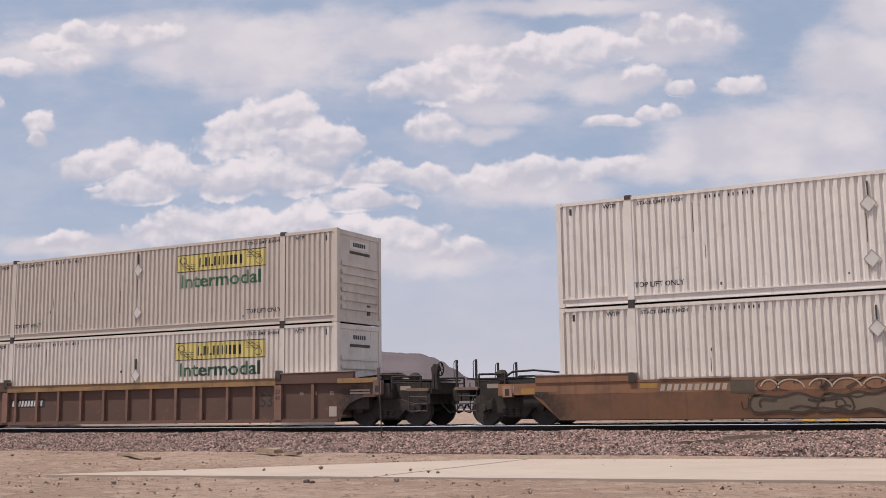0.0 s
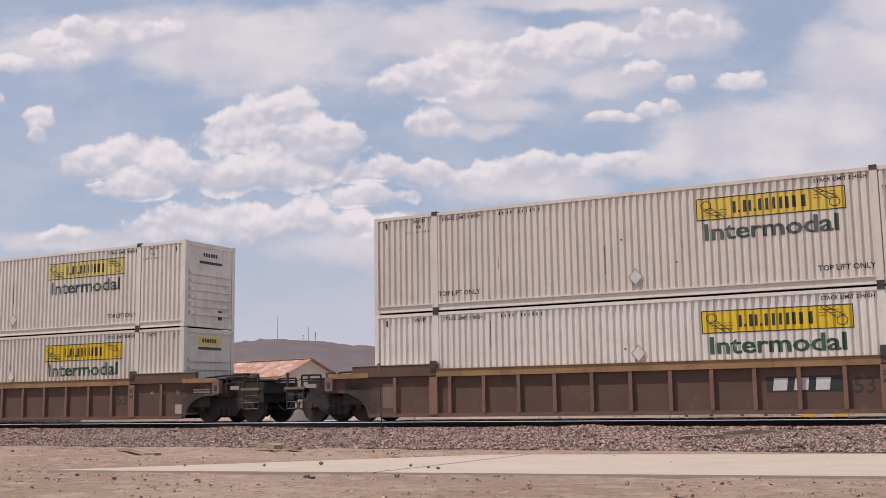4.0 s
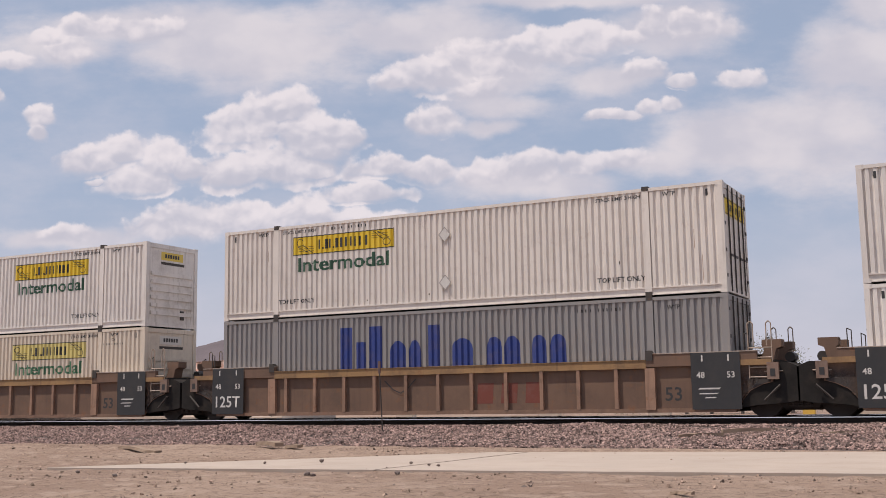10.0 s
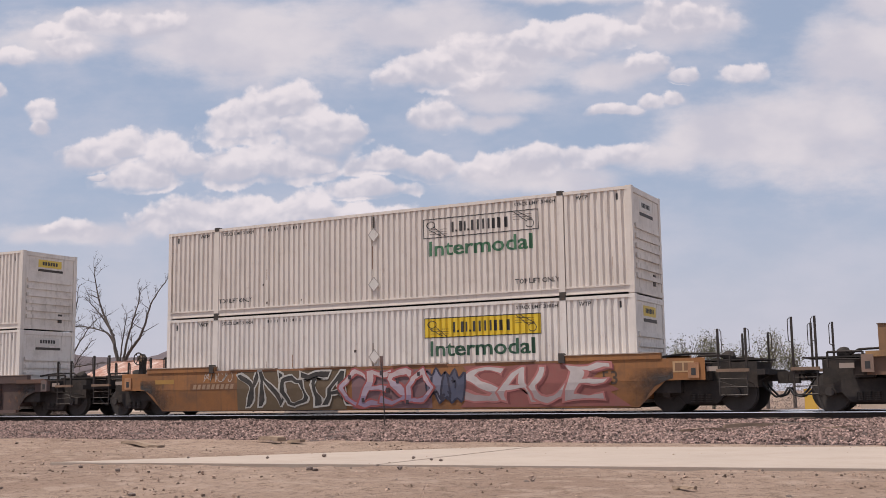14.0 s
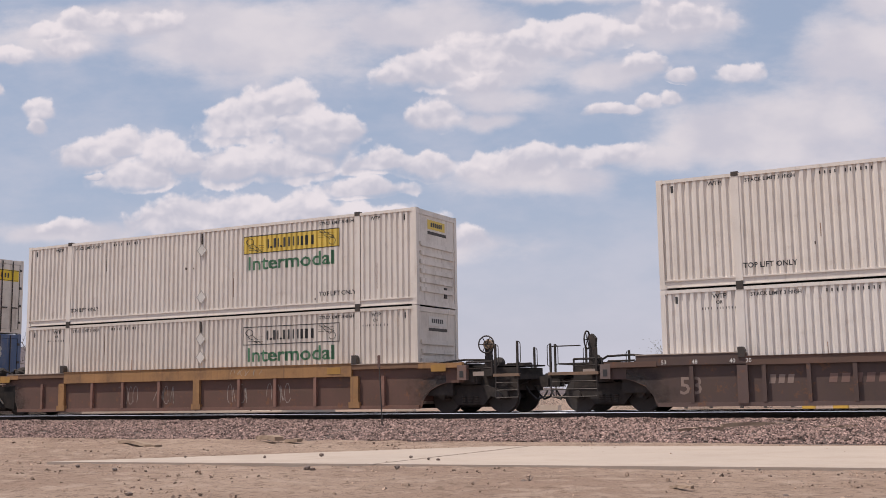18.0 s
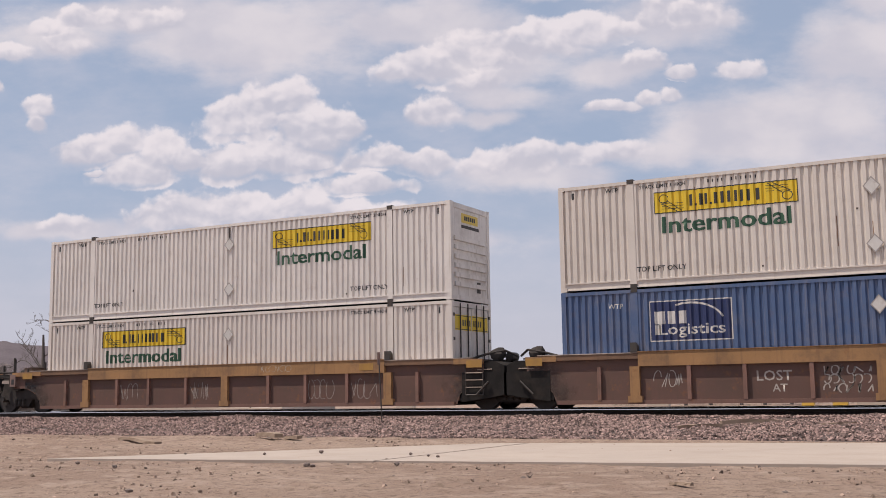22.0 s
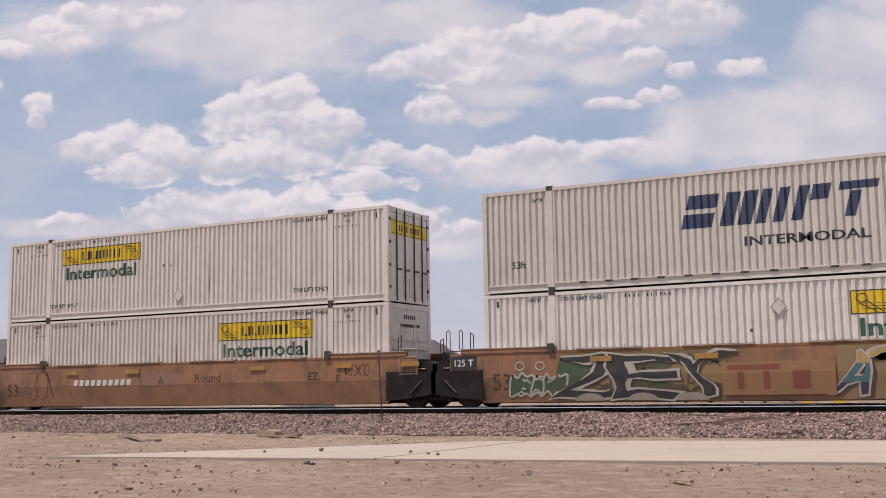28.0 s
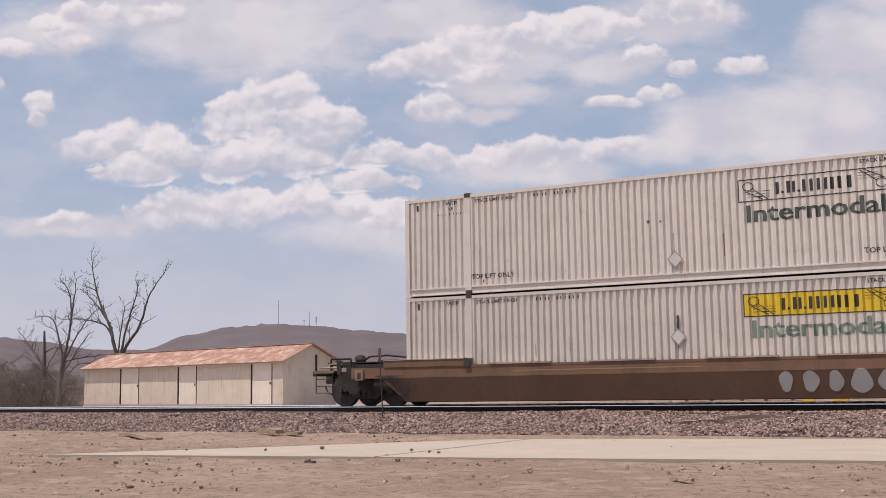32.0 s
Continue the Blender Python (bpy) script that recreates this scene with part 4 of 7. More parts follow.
        for yb in (-0.95, 0.55) if style == "ribbed" else ():
            part("deck_bracket", slab(bmesh.new(), [(e * u, v) for u, v in ((8.72, 1.40), (9.05, 1.40), (9.12, 1.68), (9.26, 1.74), (9.26, 1.92), (8.78, 1.92), (8.78, 1.74), (8.84, 1.68))], yb, yb + 0.4), M_CAR, car, "flared bracket on the end deck", body)
        part("valve", rod(bmesh.new(), (e * 9.3, -0.1, 1.5), (e * 9.3, 0.35, 1.5), 0.13, n=10), M_STEEL, car)
        for s in (-1, 1):
            y = s * 1.46
            if e > 0 and style == "posts":
                lad = part("end_ladder", pipe(bmesh.new(), [(e * 8.55, y, 1.25), (e * 8.55, y, 0.42), (e * 9.1, y, 0.42), (e * 9.1, y, 1.25)], 0.015), M_STEEL, car, "dark steel end ladder")
                for k in range(3):
                    part("rung", rod(bmesh.new(), (e * 8.55, y, 0.63 + k * 0.2), (e * 9.1, y, 0.63 + k * 0.2), 0.014, n=6), M_LADDER, lad)
            elif e > 0:
                lad = part("end_ladder", pipe(bmesh.new(), [(e * 8.55, y, 0.95), (e * 8.55, y, 2.30), (e * 8.62, y, 2.36), (e * 8.68, y, 2.30), (e * 8.68, y, 1.75)], 0.016), M_LADDER, car, "pale steel end ladder")
                part("stile", pipe(bmesh.new(), [(e * 9.12, y, 0.95), (e * 9.12, y, 2.30), (e * 9.06, y, 2.36), (e * 9.0, y, 2.30), (e * 9.0, y, 1.75)], 0.016), M_LADDER, lad)
                for k in range(4):
                    part("rung", rod(bmesh.new(), (e * 8.55, y, 0.98 + k * 0.24), (e * 9.12, y, 0.98 + k * 0.24), 0.016, n=6), M_LADDER, lad)
            if style != "posts":
                part("hand_grab", pipe(bmesh.new(), [(e * 8.42, y * 0.9, 1.42), (e * 8.42, y * 0.9, 2.05), (e * 8.52, y * 0.9, 2.10), (e * 8.52, y * 0.9, 1.42)], 0.014), M_STEEL, car)


def arch_outline(low, top, left, right):
    """The outline of a car side with cut-outs over the trucks."""
    half = [(8.25, low), (8.34, 0.42), (8.55, 0.66), (8.85, 0.80), (9.05, 0.85)]
    return half + [(right, 0.86), (right, top), (-left, top), (-left, 0.86)] + [(-x, z) for x, z in half[::-1]]


# what stands on the open ends: posts (place, top), locker, hand brake wheel (place, height, radius, axis), rails
G_TALL = {"posts": ((10.58, 1.85), (11.19, 1.85))}
G_LOW = {"posts": ((11.18, 1.52),), "frame": (9.95, 10.65)}
G_LOW_BRAKE = {"posts": ((11.42, 1.46),), "frame": (10.05, 11.0), "wheel": (11.44, 1.62, 0.19, "x")}
G_LOW_REAR = {"posts": ((11.18, 1.40),), "frame": (9.8, 10.4), "wheel": (10.62, 1.52, 0.19, "x")}
G_TAN_LEAD = {"posts": ((10.60, 2.31), (11.16, 2.31)), "locker": (9.94, 10.40, 2.05)}
G_TAN_REAR = {"posts": ((10.75, 2.31), (11.30, 2.31)), "locker": (8.80, 9.35, 2.06), "paint": (0.24, 0.135, 0.07)}
G_PLAIN = {"posts": ((10.21, 2.09), (10.90, 2.09))}
G_FACE_REAR = {"posts": ((10.56, 2.05), (11.26, 2.05)), "wheel": (9.42, 1.90, 0.20, "y")}
G_DARK_LEAD = {"posts": ((10.15, 1.90), (10.79, 1.90))}
G_DARK_REAR = {"posts": ((9.86, 1.72), (11.17, 1.86)), "wheel": (10.24, 1.94, 0.24, "x"), "rails": ((10.3, 11.17, 1.78),)}
G_FACE_LEAD = {"posts": ((10.60, 1.90), (11.27, 1.97)), "wheel": (10.24, 1.91, 0.24, "y")}
G_POST_REAR = {"posts": ((10.51, 1.88), (11.15, 1.88)), "locker": (9.0, 9.40, 1.58), "rails": ((10.51, 11.15, 1.45),)}
G_ORANGE_LEAD = {"posts": ((10.0, 1.80), (10.58, 2.09)), "cylinder": (9.72, 1.82), "wheel": (11.21, 2.02, 0.26, "x"), "rails": ((9.9, 10.58, 1.78), (10.58, 11.1, 1.55))}
G_ORANGE_REAR = {"posts": ((10.60, 2.07), (11.25, 2.09)), "locker": (9.02, 9.24, 1.72)}
G_LAST_LEAD = {"posts": ((10.55, 1.72), (10.95, 1.84)), "wheel": (11.50, 1.66, 0.22, "x"), "rails": ((10.95, 11.4, 1.6),)}


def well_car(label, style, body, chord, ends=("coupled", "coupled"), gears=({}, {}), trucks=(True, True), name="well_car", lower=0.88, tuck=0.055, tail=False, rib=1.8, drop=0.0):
    car = tagged(new(name), label, "railcar", "cars of the train")
    ribbed = style in ("ribbed", "posts")
    rise = (1.44 if style == "posts" else 1.62) - (1.4 if style == "ribbed" else 0.8) * drop
    far = {"shared": 9.10, "coupled": 9.62 if ribbed else 9.88}
    ra, rb = far[ends[0]], far[ends[1]]
    for s in (-1, 1):
        def yy(a, b):
            return sorted((s * a, s * b))
        if ribbed:
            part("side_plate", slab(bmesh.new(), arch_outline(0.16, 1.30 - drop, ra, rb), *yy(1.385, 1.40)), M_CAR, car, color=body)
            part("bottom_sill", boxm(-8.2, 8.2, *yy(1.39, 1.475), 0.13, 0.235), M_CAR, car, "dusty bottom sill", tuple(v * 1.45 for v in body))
            c0 = (1.10 if style == "posts" else 1.265) - drop
            part("top_chord", boxm(-POST + 0.1, POST - 0.1, *yy(1.33, 1.492), c0, 1.475 - drop), M_CAR, car, "faded ochre top chord", chord)
            part("chord_lip", boxm(-POST + 0.1, POST - 0.1, *yy(1.33, 1.512), 1.475 - drop, 1.49 - drop), M_CAR, car, color=chord)
            xs = [(-5.5 + i * 1.06) for i in range(11)] if style == "ribbed" else [-4.6, -3.2, -1.6, 1.7, 3.1, 4.6]
            xs = [x for x in xs if abs(x) < 5.8]
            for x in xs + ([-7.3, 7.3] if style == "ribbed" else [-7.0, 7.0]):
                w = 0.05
                # paler body colour: the light the proud ribs catch is painted in
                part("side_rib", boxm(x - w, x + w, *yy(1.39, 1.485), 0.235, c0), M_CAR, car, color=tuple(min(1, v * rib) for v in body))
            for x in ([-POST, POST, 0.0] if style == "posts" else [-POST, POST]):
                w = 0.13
                # on ribbed cars the posts get the same painted-in light, a little stronger
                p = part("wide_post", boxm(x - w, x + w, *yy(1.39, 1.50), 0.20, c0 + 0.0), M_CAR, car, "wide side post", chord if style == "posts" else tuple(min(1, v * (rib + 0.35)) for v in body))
                if style == "posts":
                    part("post_foot", boxm(x - 0.19, x + 0.19, *yy(1.395, 1.515), 0.17, 0.34), M_CAR, p, color=chord)
        else:
            kink = 0.78
            SMOOTH[car.name] = tuck / 0.68
            part("upper_side", slab(bmesh.new(), [(-ra, kink + 0.04), (rb, kink + 0.04), (rb, 1.50 - drop), (-ra, 1.50 - drop)], *yy(1.445, 1.462)), M_CAR, car, color=body)
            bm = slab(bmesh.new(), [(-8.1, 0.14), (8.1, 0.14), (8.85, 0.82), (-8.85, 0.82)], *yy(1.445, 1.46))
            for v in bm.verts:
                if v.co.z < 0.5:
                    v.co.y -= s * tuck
            # lower darkens the paint: the shade under the slope, put into the colour
            part("lower_side", bm, M_CAR, car, "inward sloping lower side plate, shade painted into its colour", tuple(v * lower for v in body))
            part("bottom_sill", boxm(-8.1, 8.1, *yy(1.30 - tuck, 1.455 - tuck), 0.12, 0.139), M_DARK, car)
            part("top_chord", boxm(-POST + 0.1, POST - 0.1, *yy(1.36, 1.468), 1.46 - drop, 1.525 - drop), M_CAR, car, color=chord)
            for x in (-4.4, -1.5, 1.6, 4.3):
                part("guide_strip", boxm(x - 0.9, x + 0.9, *yy(1.34, 1.49), 1.525 - drop, 1.565 - drop), M_CAR, car, "worn bare guide strip", (0.42, 0.34, 0.28))
        for e in (-1, 1):
            a, b = sorted((e * (POST - 0.1), e * 8.75))
            part("end_chord", boxm(a, b, *yy(1.34, 1.485), (1.30 if ribbed else 1.50) - drop, rise), M_CAR, car, color=body if style != "posts" else (0.185, 0.105, 0.062))
            part("end_lip", boxm(a, b, *yy(1.22, 1.50), rise, rise + 0.025), M_CAR, car, "pale worn lip", (0.40, 0.33, 0.28))
            if ribbed:
                a2, b2 = sorted((e * 8.2, e * (rb if e > 0 else ra)))
                part("end_beam", boxm(a2, b2, *yy(1.36, 1.495), 1.28 - drop, 1.42 - drop), M_CAR, car, color=chord)
            x = e * POST
            part("container_guide", slab(bmesh.new(), [(x - 0.09, 1.46 - drop), (x + 0.09, 1.46 - drop), (x + 0.09, 1.64 - drop), (x + 0.04, 1.72 - drop), (x - 0.09, 1.72 - drop)], *yy(1.33, 1.51)), M_STEEL, car, "dark container guide")
    part("well_floor", boxm(-8.2, 8.2, -1.25, 1.25, 0.14, 0.17), M_DARK, car)
    for x in (-7.6, -POST, -3, 0, 3, POST, 7.6):
        part("cross_bearer", boxm(x - 0.12, x + 0.12, -1.28, 1.28, 0.17, 0.235), M_DARK, car)
    # near-black patch over each truck, fading inwards and upwards
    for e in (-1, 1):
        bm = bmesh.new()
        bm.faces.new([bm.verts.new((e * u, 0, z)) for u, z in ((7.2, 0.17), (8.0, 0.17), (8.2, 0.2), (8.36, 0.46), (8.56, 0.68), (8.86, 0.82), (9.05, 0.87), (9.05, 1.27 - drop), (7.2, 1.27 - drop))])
        side_paint(car, bm, 1.4635 if style == "smooth" else 1.4015, M_END_DARK, "soot_patch", "near-black ragged patch over the truck")
    for e, kind, gear in ((-1, ends[0], gears[0]), (1, ends[1], gears[1])):
        end_gear(car, e, body, kind == "shared", gear, style, tail and e < 0, drop)
    for e, kind, yes in ((-1, ends[0], trucks[0]), (1, ends[1], trucks[1])):
        if yes:
            t = truck(car, e * (9.725 if kind == "shared" else 9.65))
            WHEELS.extend(o for o in t.children if o.name.startswith("wheelset"))
    return car


SMOOTH = {}


def side_paint(car, bm, y, material, name, label="", color=None):
    """Lays flat paintwork on the near side; on a smooth car it follows the kink."""
    if car.name in SMOOTH and min(v.co.z for v in bm.verts) < 0.82:
        bmesh.ops.bisect_plane(bm, geom=bm.verts[:] + bm.edges[:] + bm.faces[:], plane_co=(0, 0, 0.82), plane_no=(0, 0, 1))
        for v in bm.verts:
            v.co.y = -(y - max(0.0, 0.82 - v.co.z) * SMOOTH[car.name])
    else:
        for v in bm.verts:
            v.co.y = -y
    return part(name, bm, material, car, label, color)


def side_text(car, words, x, z, h, y, material=None, label="", name="stencil", color=None, width=None):
    return side_paint(car, shift(text_bm(words, h * 1.35, width), x, 0, z), y, material or M_INK, name, label, color)


def side_bars(car, x0, x1, z0, z1, n, y, material, name="number_bar", color=None):
    step = (x1 - x0) / n
    lean = 0.04
    for i in range(n):
        bm = bmesh.new()
        a = x0 + i * step
        b = a + step * 0.66
        bm.faces.new([bm.verts.new(p) for p in ((a, 0, z0), (b, 0, z0), (b + lean, 0, z1), (a + lean, 0, z1))])
        side_paint(car, bm, y, material, name, color=color)


def ribbon(bm, pts, w):
    """A painted stroke in x and z."""
    pts = [Vector((p[0], p[1])) for p in pts]
    left, right = [], []
    for i, p in enumerate(pts):
        d = (pts[min(i + 1, len(pts) - 1)] - pts[max(i - 1, 0)])
        d = d.normalized() if d.length > 1e-6 else Vector((1, 0))
        nrm = Vector((-d.y, d.x)) * w / 2
        left.append(bm.verts.new((p.x + nrm.x, 0, p.y + nrm.y)))
        right.append(bm.verts.new((p.x - nrm.x, 0, p.y - nrm.y)))
    for i in range(len(pts) - 1):
        bm.faces.new((right[i], right[i + 1], left[i + 1], left[i]))
    return bm


def scribble(car, x0, x1, z0, z1, y, color, seed, w=0.03, n=4, label="loose spray-painted scribble"):
    """A tag: crossing hooks and loops that spell nothing."""
    rng = random.Random(seed)
    bm = bmesh.new()
    n = max(3, int(n * 1.6))
    step = (x1 - x0) / n
    for i in range(n):
        cx, cz = x0 + (i + 0.5) * step, (z0 + z1) / 2
        rx, rz = step * rng.uniform(0.45, 0.8), (z1 - z0) * 0.5
        if rng.random() < 0.5:
            pts = [(cx + rx * rng.uniform(-1, 1), cz + rz * (1 if k % 2 else -1) * rng.uniform(0.5, 1)) for k in range(rng.choice((3, 4, 5)))]
        else:
            a0, turns = rng.uniform(0, 6.3), rng.uniform(0.5, 0.95)
            pts = [(cx + rx * math.cos(a0 + turns * 6.28 * k / 9) * (0.6 + 0.5 * k / 9), cz + rz * math.sin(a0 + turns * 6.28 * k / 9)) for k in range(10)]
        for p, q in zip(pts, pts[1:]):
            ribbon(bm, [p, q], w)
    for v in bm.verts:
        v.co.z = min(z1, max(z0, v.co.z))
    return side_paint(car, bm, y, M_SPRAY, "tag", label, color)


def mural(car, x0, x1, z0, z1, y, fills, line, seed, n=5, ground=None):
    """A row of interlocking spray-painted plain shapes with heavy outlines and inner strokes."""
    rng = random.Random(seed)
    step = (x1 - x0) / n
    if ground:
        pts = [(x0 + (x1 - x0) * k / 12, z1 - rng.uniform(0, 0.12)) for k in range(13)]
        bm = bmesh.new()
        bm.faces.new([bm.verts.new((a, 0, b)) for a, b in [(x0, z0), (x1, z0)] + pts[::-1]])
        side_paint(car, bm, y + 0.001, M_SPRAY, "mural_ground", "spray-painted ground colour", ground)
    for i in range(n):
        cx, cz = x0 + (i + 0.5) * step, (z0 + z1) / 2
        hh = (z1 - z0) * 0.5
        lean = rng.uniform(-0.3, 0.45)
        shape = []
        m = rng.choice((3, 4))
        for k in range(m):
            f = -1 + 2 * k / (m - 1)
            shape.append((cx + step * 0.72 * f + lean * hh * 0.8, cz + hh * rng.uniform(0.85, 1.12)))
            if k < m - 1:
                shape.append((cx + step * 0.56 * (f + 1 / (m - 1)) + lean * hh * 0.3, cz + hh * rng.uniform(0.05, 0.5)))
        for k in range(m - 1, -1, -1):
            f = -1 + 2 * k / (m - 1)
            shape.append((cx + step * 0.78 * f - lean * hh * 0.8, cz - hh * rng.uniform(0.85, 1.12)))
            if k > 0:
                shape.append((cx + step * 0.56 * (f - 1 / (m - 1)) - lean * hh * 0.3, cz - hh * rng.uniform(0.1, 0.5)))
        pts = []
        for p, q in zip(shape, shape[1:] + shape[:1]):
            for f in (0.0, 0.33, 0.66):
                pts.append((p[0] + (q[0] - p[0]) * f, p[1] + (q[1] - p[1]) * f))
        for _ in range(2):
            pts = [((pts[k - 1][0] + 2 * pts[k][0] + pts[(k + 1) % len(pts)][0]) / 4, (pts[k - 1][1] + 2 * pts[k][1] + pts[(k + 1) % len(pts)][1]) / 4) for k in range(len(pts))]
        pts = [(a, min(z1 - 0.03, max(z0 + 0.03, b))) for a, b in pts]
        bm = bmesh.new()
        bm.faces.new([bm.verts.new((a, 0, b)) for a, b in pts])
        side_paint(car, bm, y + 0.003 + 0.0008 * i, M_SPRAY, "mural_shape", "spray-painted jagged shape", fills[i % len(fills)])
        bm = ribbon(bmesh.new(), pts + pts[:2], 0.06)
        for _ in range(rng.choice((2, 3, 4))):
            c0 = rng.randrange(len(pts))
            ln, sc, dx = rng.randrange(4, 10), rng.uniform(0.3, 0.75), rng.uniform(-0.25, 0.25) * step
            ribbon(bm, [(cx + dx + (pts[(c0 + j) % len(pts)][0] - cx) * sc, cz + (pts[(c0 + j) % len(pts)][1] - cz) * sc) for j in range(ln)], rng.uniform(0.03, 0.07))
        side_paint(car, bm, y + 0.0075 + 0.0008 * i, M_SPRAY, "mural_outline", "", line[i % len(line)])



def fat_word(car, letters, x0, x1, z0, z1, y, bands, line, seed, shade=None, label="fat outlined spray-painted letter"):
    """A row of overlapping fat sprayed letters. bands: (top of the band, colour) from the foot up; line: the outline's colour; shade: a thrown block shade."""
    rng = random.Random(seed)
    step, mid_z = (x1 - x0) / len(letters), (z0 + z1) / 2

    def sheet(ch, w, h, lean, bold, cx, cz):
        bm = text_bm(ch, 1.0, None, bold)
        bmesh.ops.subdivide_edges(bm, edges=[e for e in bm.edges if e.calc_length() > 0.12], cuts=3)
        us, vs = [v.co.x for v in bm.verts], [v.co.z for v in bm.verts]
        for v in bm.verts:
            u, q = v.co.x / (max(us) - min(us)), v.co.z / (max(vs) - min(vs))
            at = (u * 2.1 + cx, q * 2.3, seed)
            u, q = u + 0.20 * noise.noise(at) + 0.09 * math.sin(q * 5 + cx), q + 0.14 * noise.noise((at[1] + 7, at[0], seed))
            v.co = (cx + u * w + lean * q * h, 0, cz + q * h)
        return bm
    for i, ch in enumerate(letters):
        w, h = step * rng.uniform(1.10, 1.30), (z1 - z0) * rng.uniform(0.80, 0.88)
        cx, cz, lean = x0 + (i + 0.5) * step, mid_z + rng.uniform(-0.03, 0.03) * (z1 - z0), rng.uniform(-0.2, 0.35)
        lift = y + 0.0036 * i
        if shade:
            side_paint(car, sheet(ch, w + 0.10, h + 0.06, lean, 0.03, cx + 0.07, cz - 0.03), lift, M_SPRAY, "letter_shade", "", shade)
        side_paint(car, sheet(ch, w + 0.13, h + 0.10, lean, 0.03, cx, cz), lift + 0.0012, M_SPRAY, "letter_outline", "", line)
        low = z0 - 1
        for top, color in bands:
            bm = sheet(ch, w, h, lean, 0.0, cx, cz)
            for level, up in ((top, 1), (low, -1)):
                bmesh.ops.bisect_plane(bm, geom=bm.verts[:] + bm.edges[:] + bm.faces[:], plane_co=(0, 0, level), plane_no=(0, 0, up), clear_outer=True)
            if bm.verts:
                side_paint(car, bm, lift + 0.0024, M_SPRAY, "letter", label, color)
            else:
                bm.free()
            low = top


# ---- the train: stacks from the front to the last car ----
START = [-9.98, -33.34, -56.52, -80.01, -103.29, -122.68, -142.20, -165.53, -188.67, -212.09, -231.49, -251.00, -274.43, -293.91, -313.20, -336.63]
LOWER, UPPER = 0.236, 3.146
TRAIN = []


def stack(k, car, low, high):
    TRAIN.append((car, START[k] + HALF, 0.0))
    TRAIN.append((low, START[k] + HALF, LOWER))
    TRAIN.append((high, START[k] + HALF, UPPER))


YR = 1.403
L_RIB = "rust-brown ribbed well car with a faded ochre top chord"
two = ("coupled", "coupled")
front = ("shared", "coupled")
mid = ("shared", "shared")
rear = ("coupled", "shared")
dark_box = "white ribbed steel freight container with black ruled sign"


def rib_marks(car, big="53", bars=None, mark=None):
    side_text(car, big, 5.52, 0.80, 0.40, YR)
    if bars:
        a, b = bars
        pad = rects((a - 0.06, b + 0.1, 0.72, 1.02))
        side_paint(car, pad, YR, M_BLACKPAD, "number_panel")
        side_bars(car, a, b, 0.77, 0.97, 10, YR + 0.003, M_WHITE)
    for x, words in ((6.85, "45"), (7.35, "48"), (7.95, "53")):
        side_text(car, words, x, 1.0, 0.11, YR + 0.003, M_SPRAY, "small pale stencil", color=(0.42, 0.33, 0.28))
    for z in (1.06, 0.98):
        side_paint(car, rects((8.6, 9.3, z - 0.025, z + 0.025)), YR + 0.004, M_SPRAY, "note_bar", color=(0.40, 0.31, 0.24))
    side_paint(car, rects((7.85, 8.12, 0.30, 0.60)), YR, M_SIGN, "notice", "pale square notice", (0.42, 0.36, 0.31))
    side_paint(car, rects((-7.75, -7.2, 0.40, 1.10)), YR, M_SIGN, "notice", "worn primer patch", (0.20, 0.125, 0.085))
    side_text(car, "20", POST, 1.07, 0.13, 1.503)
    side_text(car, "40", POST, 0.88, 0.13, 1.503)


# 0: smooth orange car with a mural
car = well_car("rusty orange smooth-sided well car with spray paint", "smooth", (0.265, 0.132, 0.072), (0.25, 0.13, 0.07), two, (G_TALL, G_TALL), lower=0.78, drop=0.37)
side_paint(car, rects((-3.5, -2.9, 0.76, 1.10)), 1.464, M_SPRAY, "paint_patch", "patch of dull dark green paint", (0.095, 0.075, 0.052))
side_bars(car, -5.3, -3.54, 0.86, 1.02, 10, 1.464, M_SPRAY, color=(0.42, 0.36, 0.30))
side_paint(car, rects((-9.18, -8.78, 0.84, 1.00)), 1.465, M_PATCH, "notice", "faded yellow patch")
side_paint(car, rects((-5.82, -5.36, 0.94, 1.06)), 1.465, M_PATCH, "notice", "faded yellow patch")
side_paint(car, rects((-9.62, -9.40, 0.88, 1.06)), 1.465, M_SIGN, "notice", "pale square notice", (0.42, 0.34, 0.28))
mural(car, -2.65, 0.6, 0.20, 0.80, 1.466, [(0.17, 0.135, 0.095), (0.21, 0.16, 0.11)], [(0.065, 0.045, 0.032)], 3, 2)
for i, (a, r) in enumerate(((-2.55, 0.22), (-2.05, 0.34), (-1.35, 0.28), (-0.75, 0.34), (-0.1, 0.30), (0.6, 0.34), (1.3, 0.3))):
    arc = [(a + r * math.cos(q), 0.82 + 0.26 * math.sin(q)) for q in [0.2 + 0.32 * n for n in range(9)]]
    side_paint(car, ribbon(bmesh.new(), arc, 0.035), 1.471, M_SPRAY, "tag", "pale looping spray-painted stroke", (0.46, 0.38, 0.30))
scribble(car, -2.8, 1.6, 0.80, 1.10, 1.4705, (0.055, 0.038, 0.028), 5, 0.03, 6, "dark looping spray-painted strokes")
scribble(car, -3.25, -2.8, 0.36, 0.72, 1.468, (0.045, 0.03, 0.024), 6, 0.025, 2)
stack(0, car, white_box(False, 0, RIGHT, hazard=(12.0,)), white_box(False, 2, RIGHT, hazard=(12.1, 0.75)))

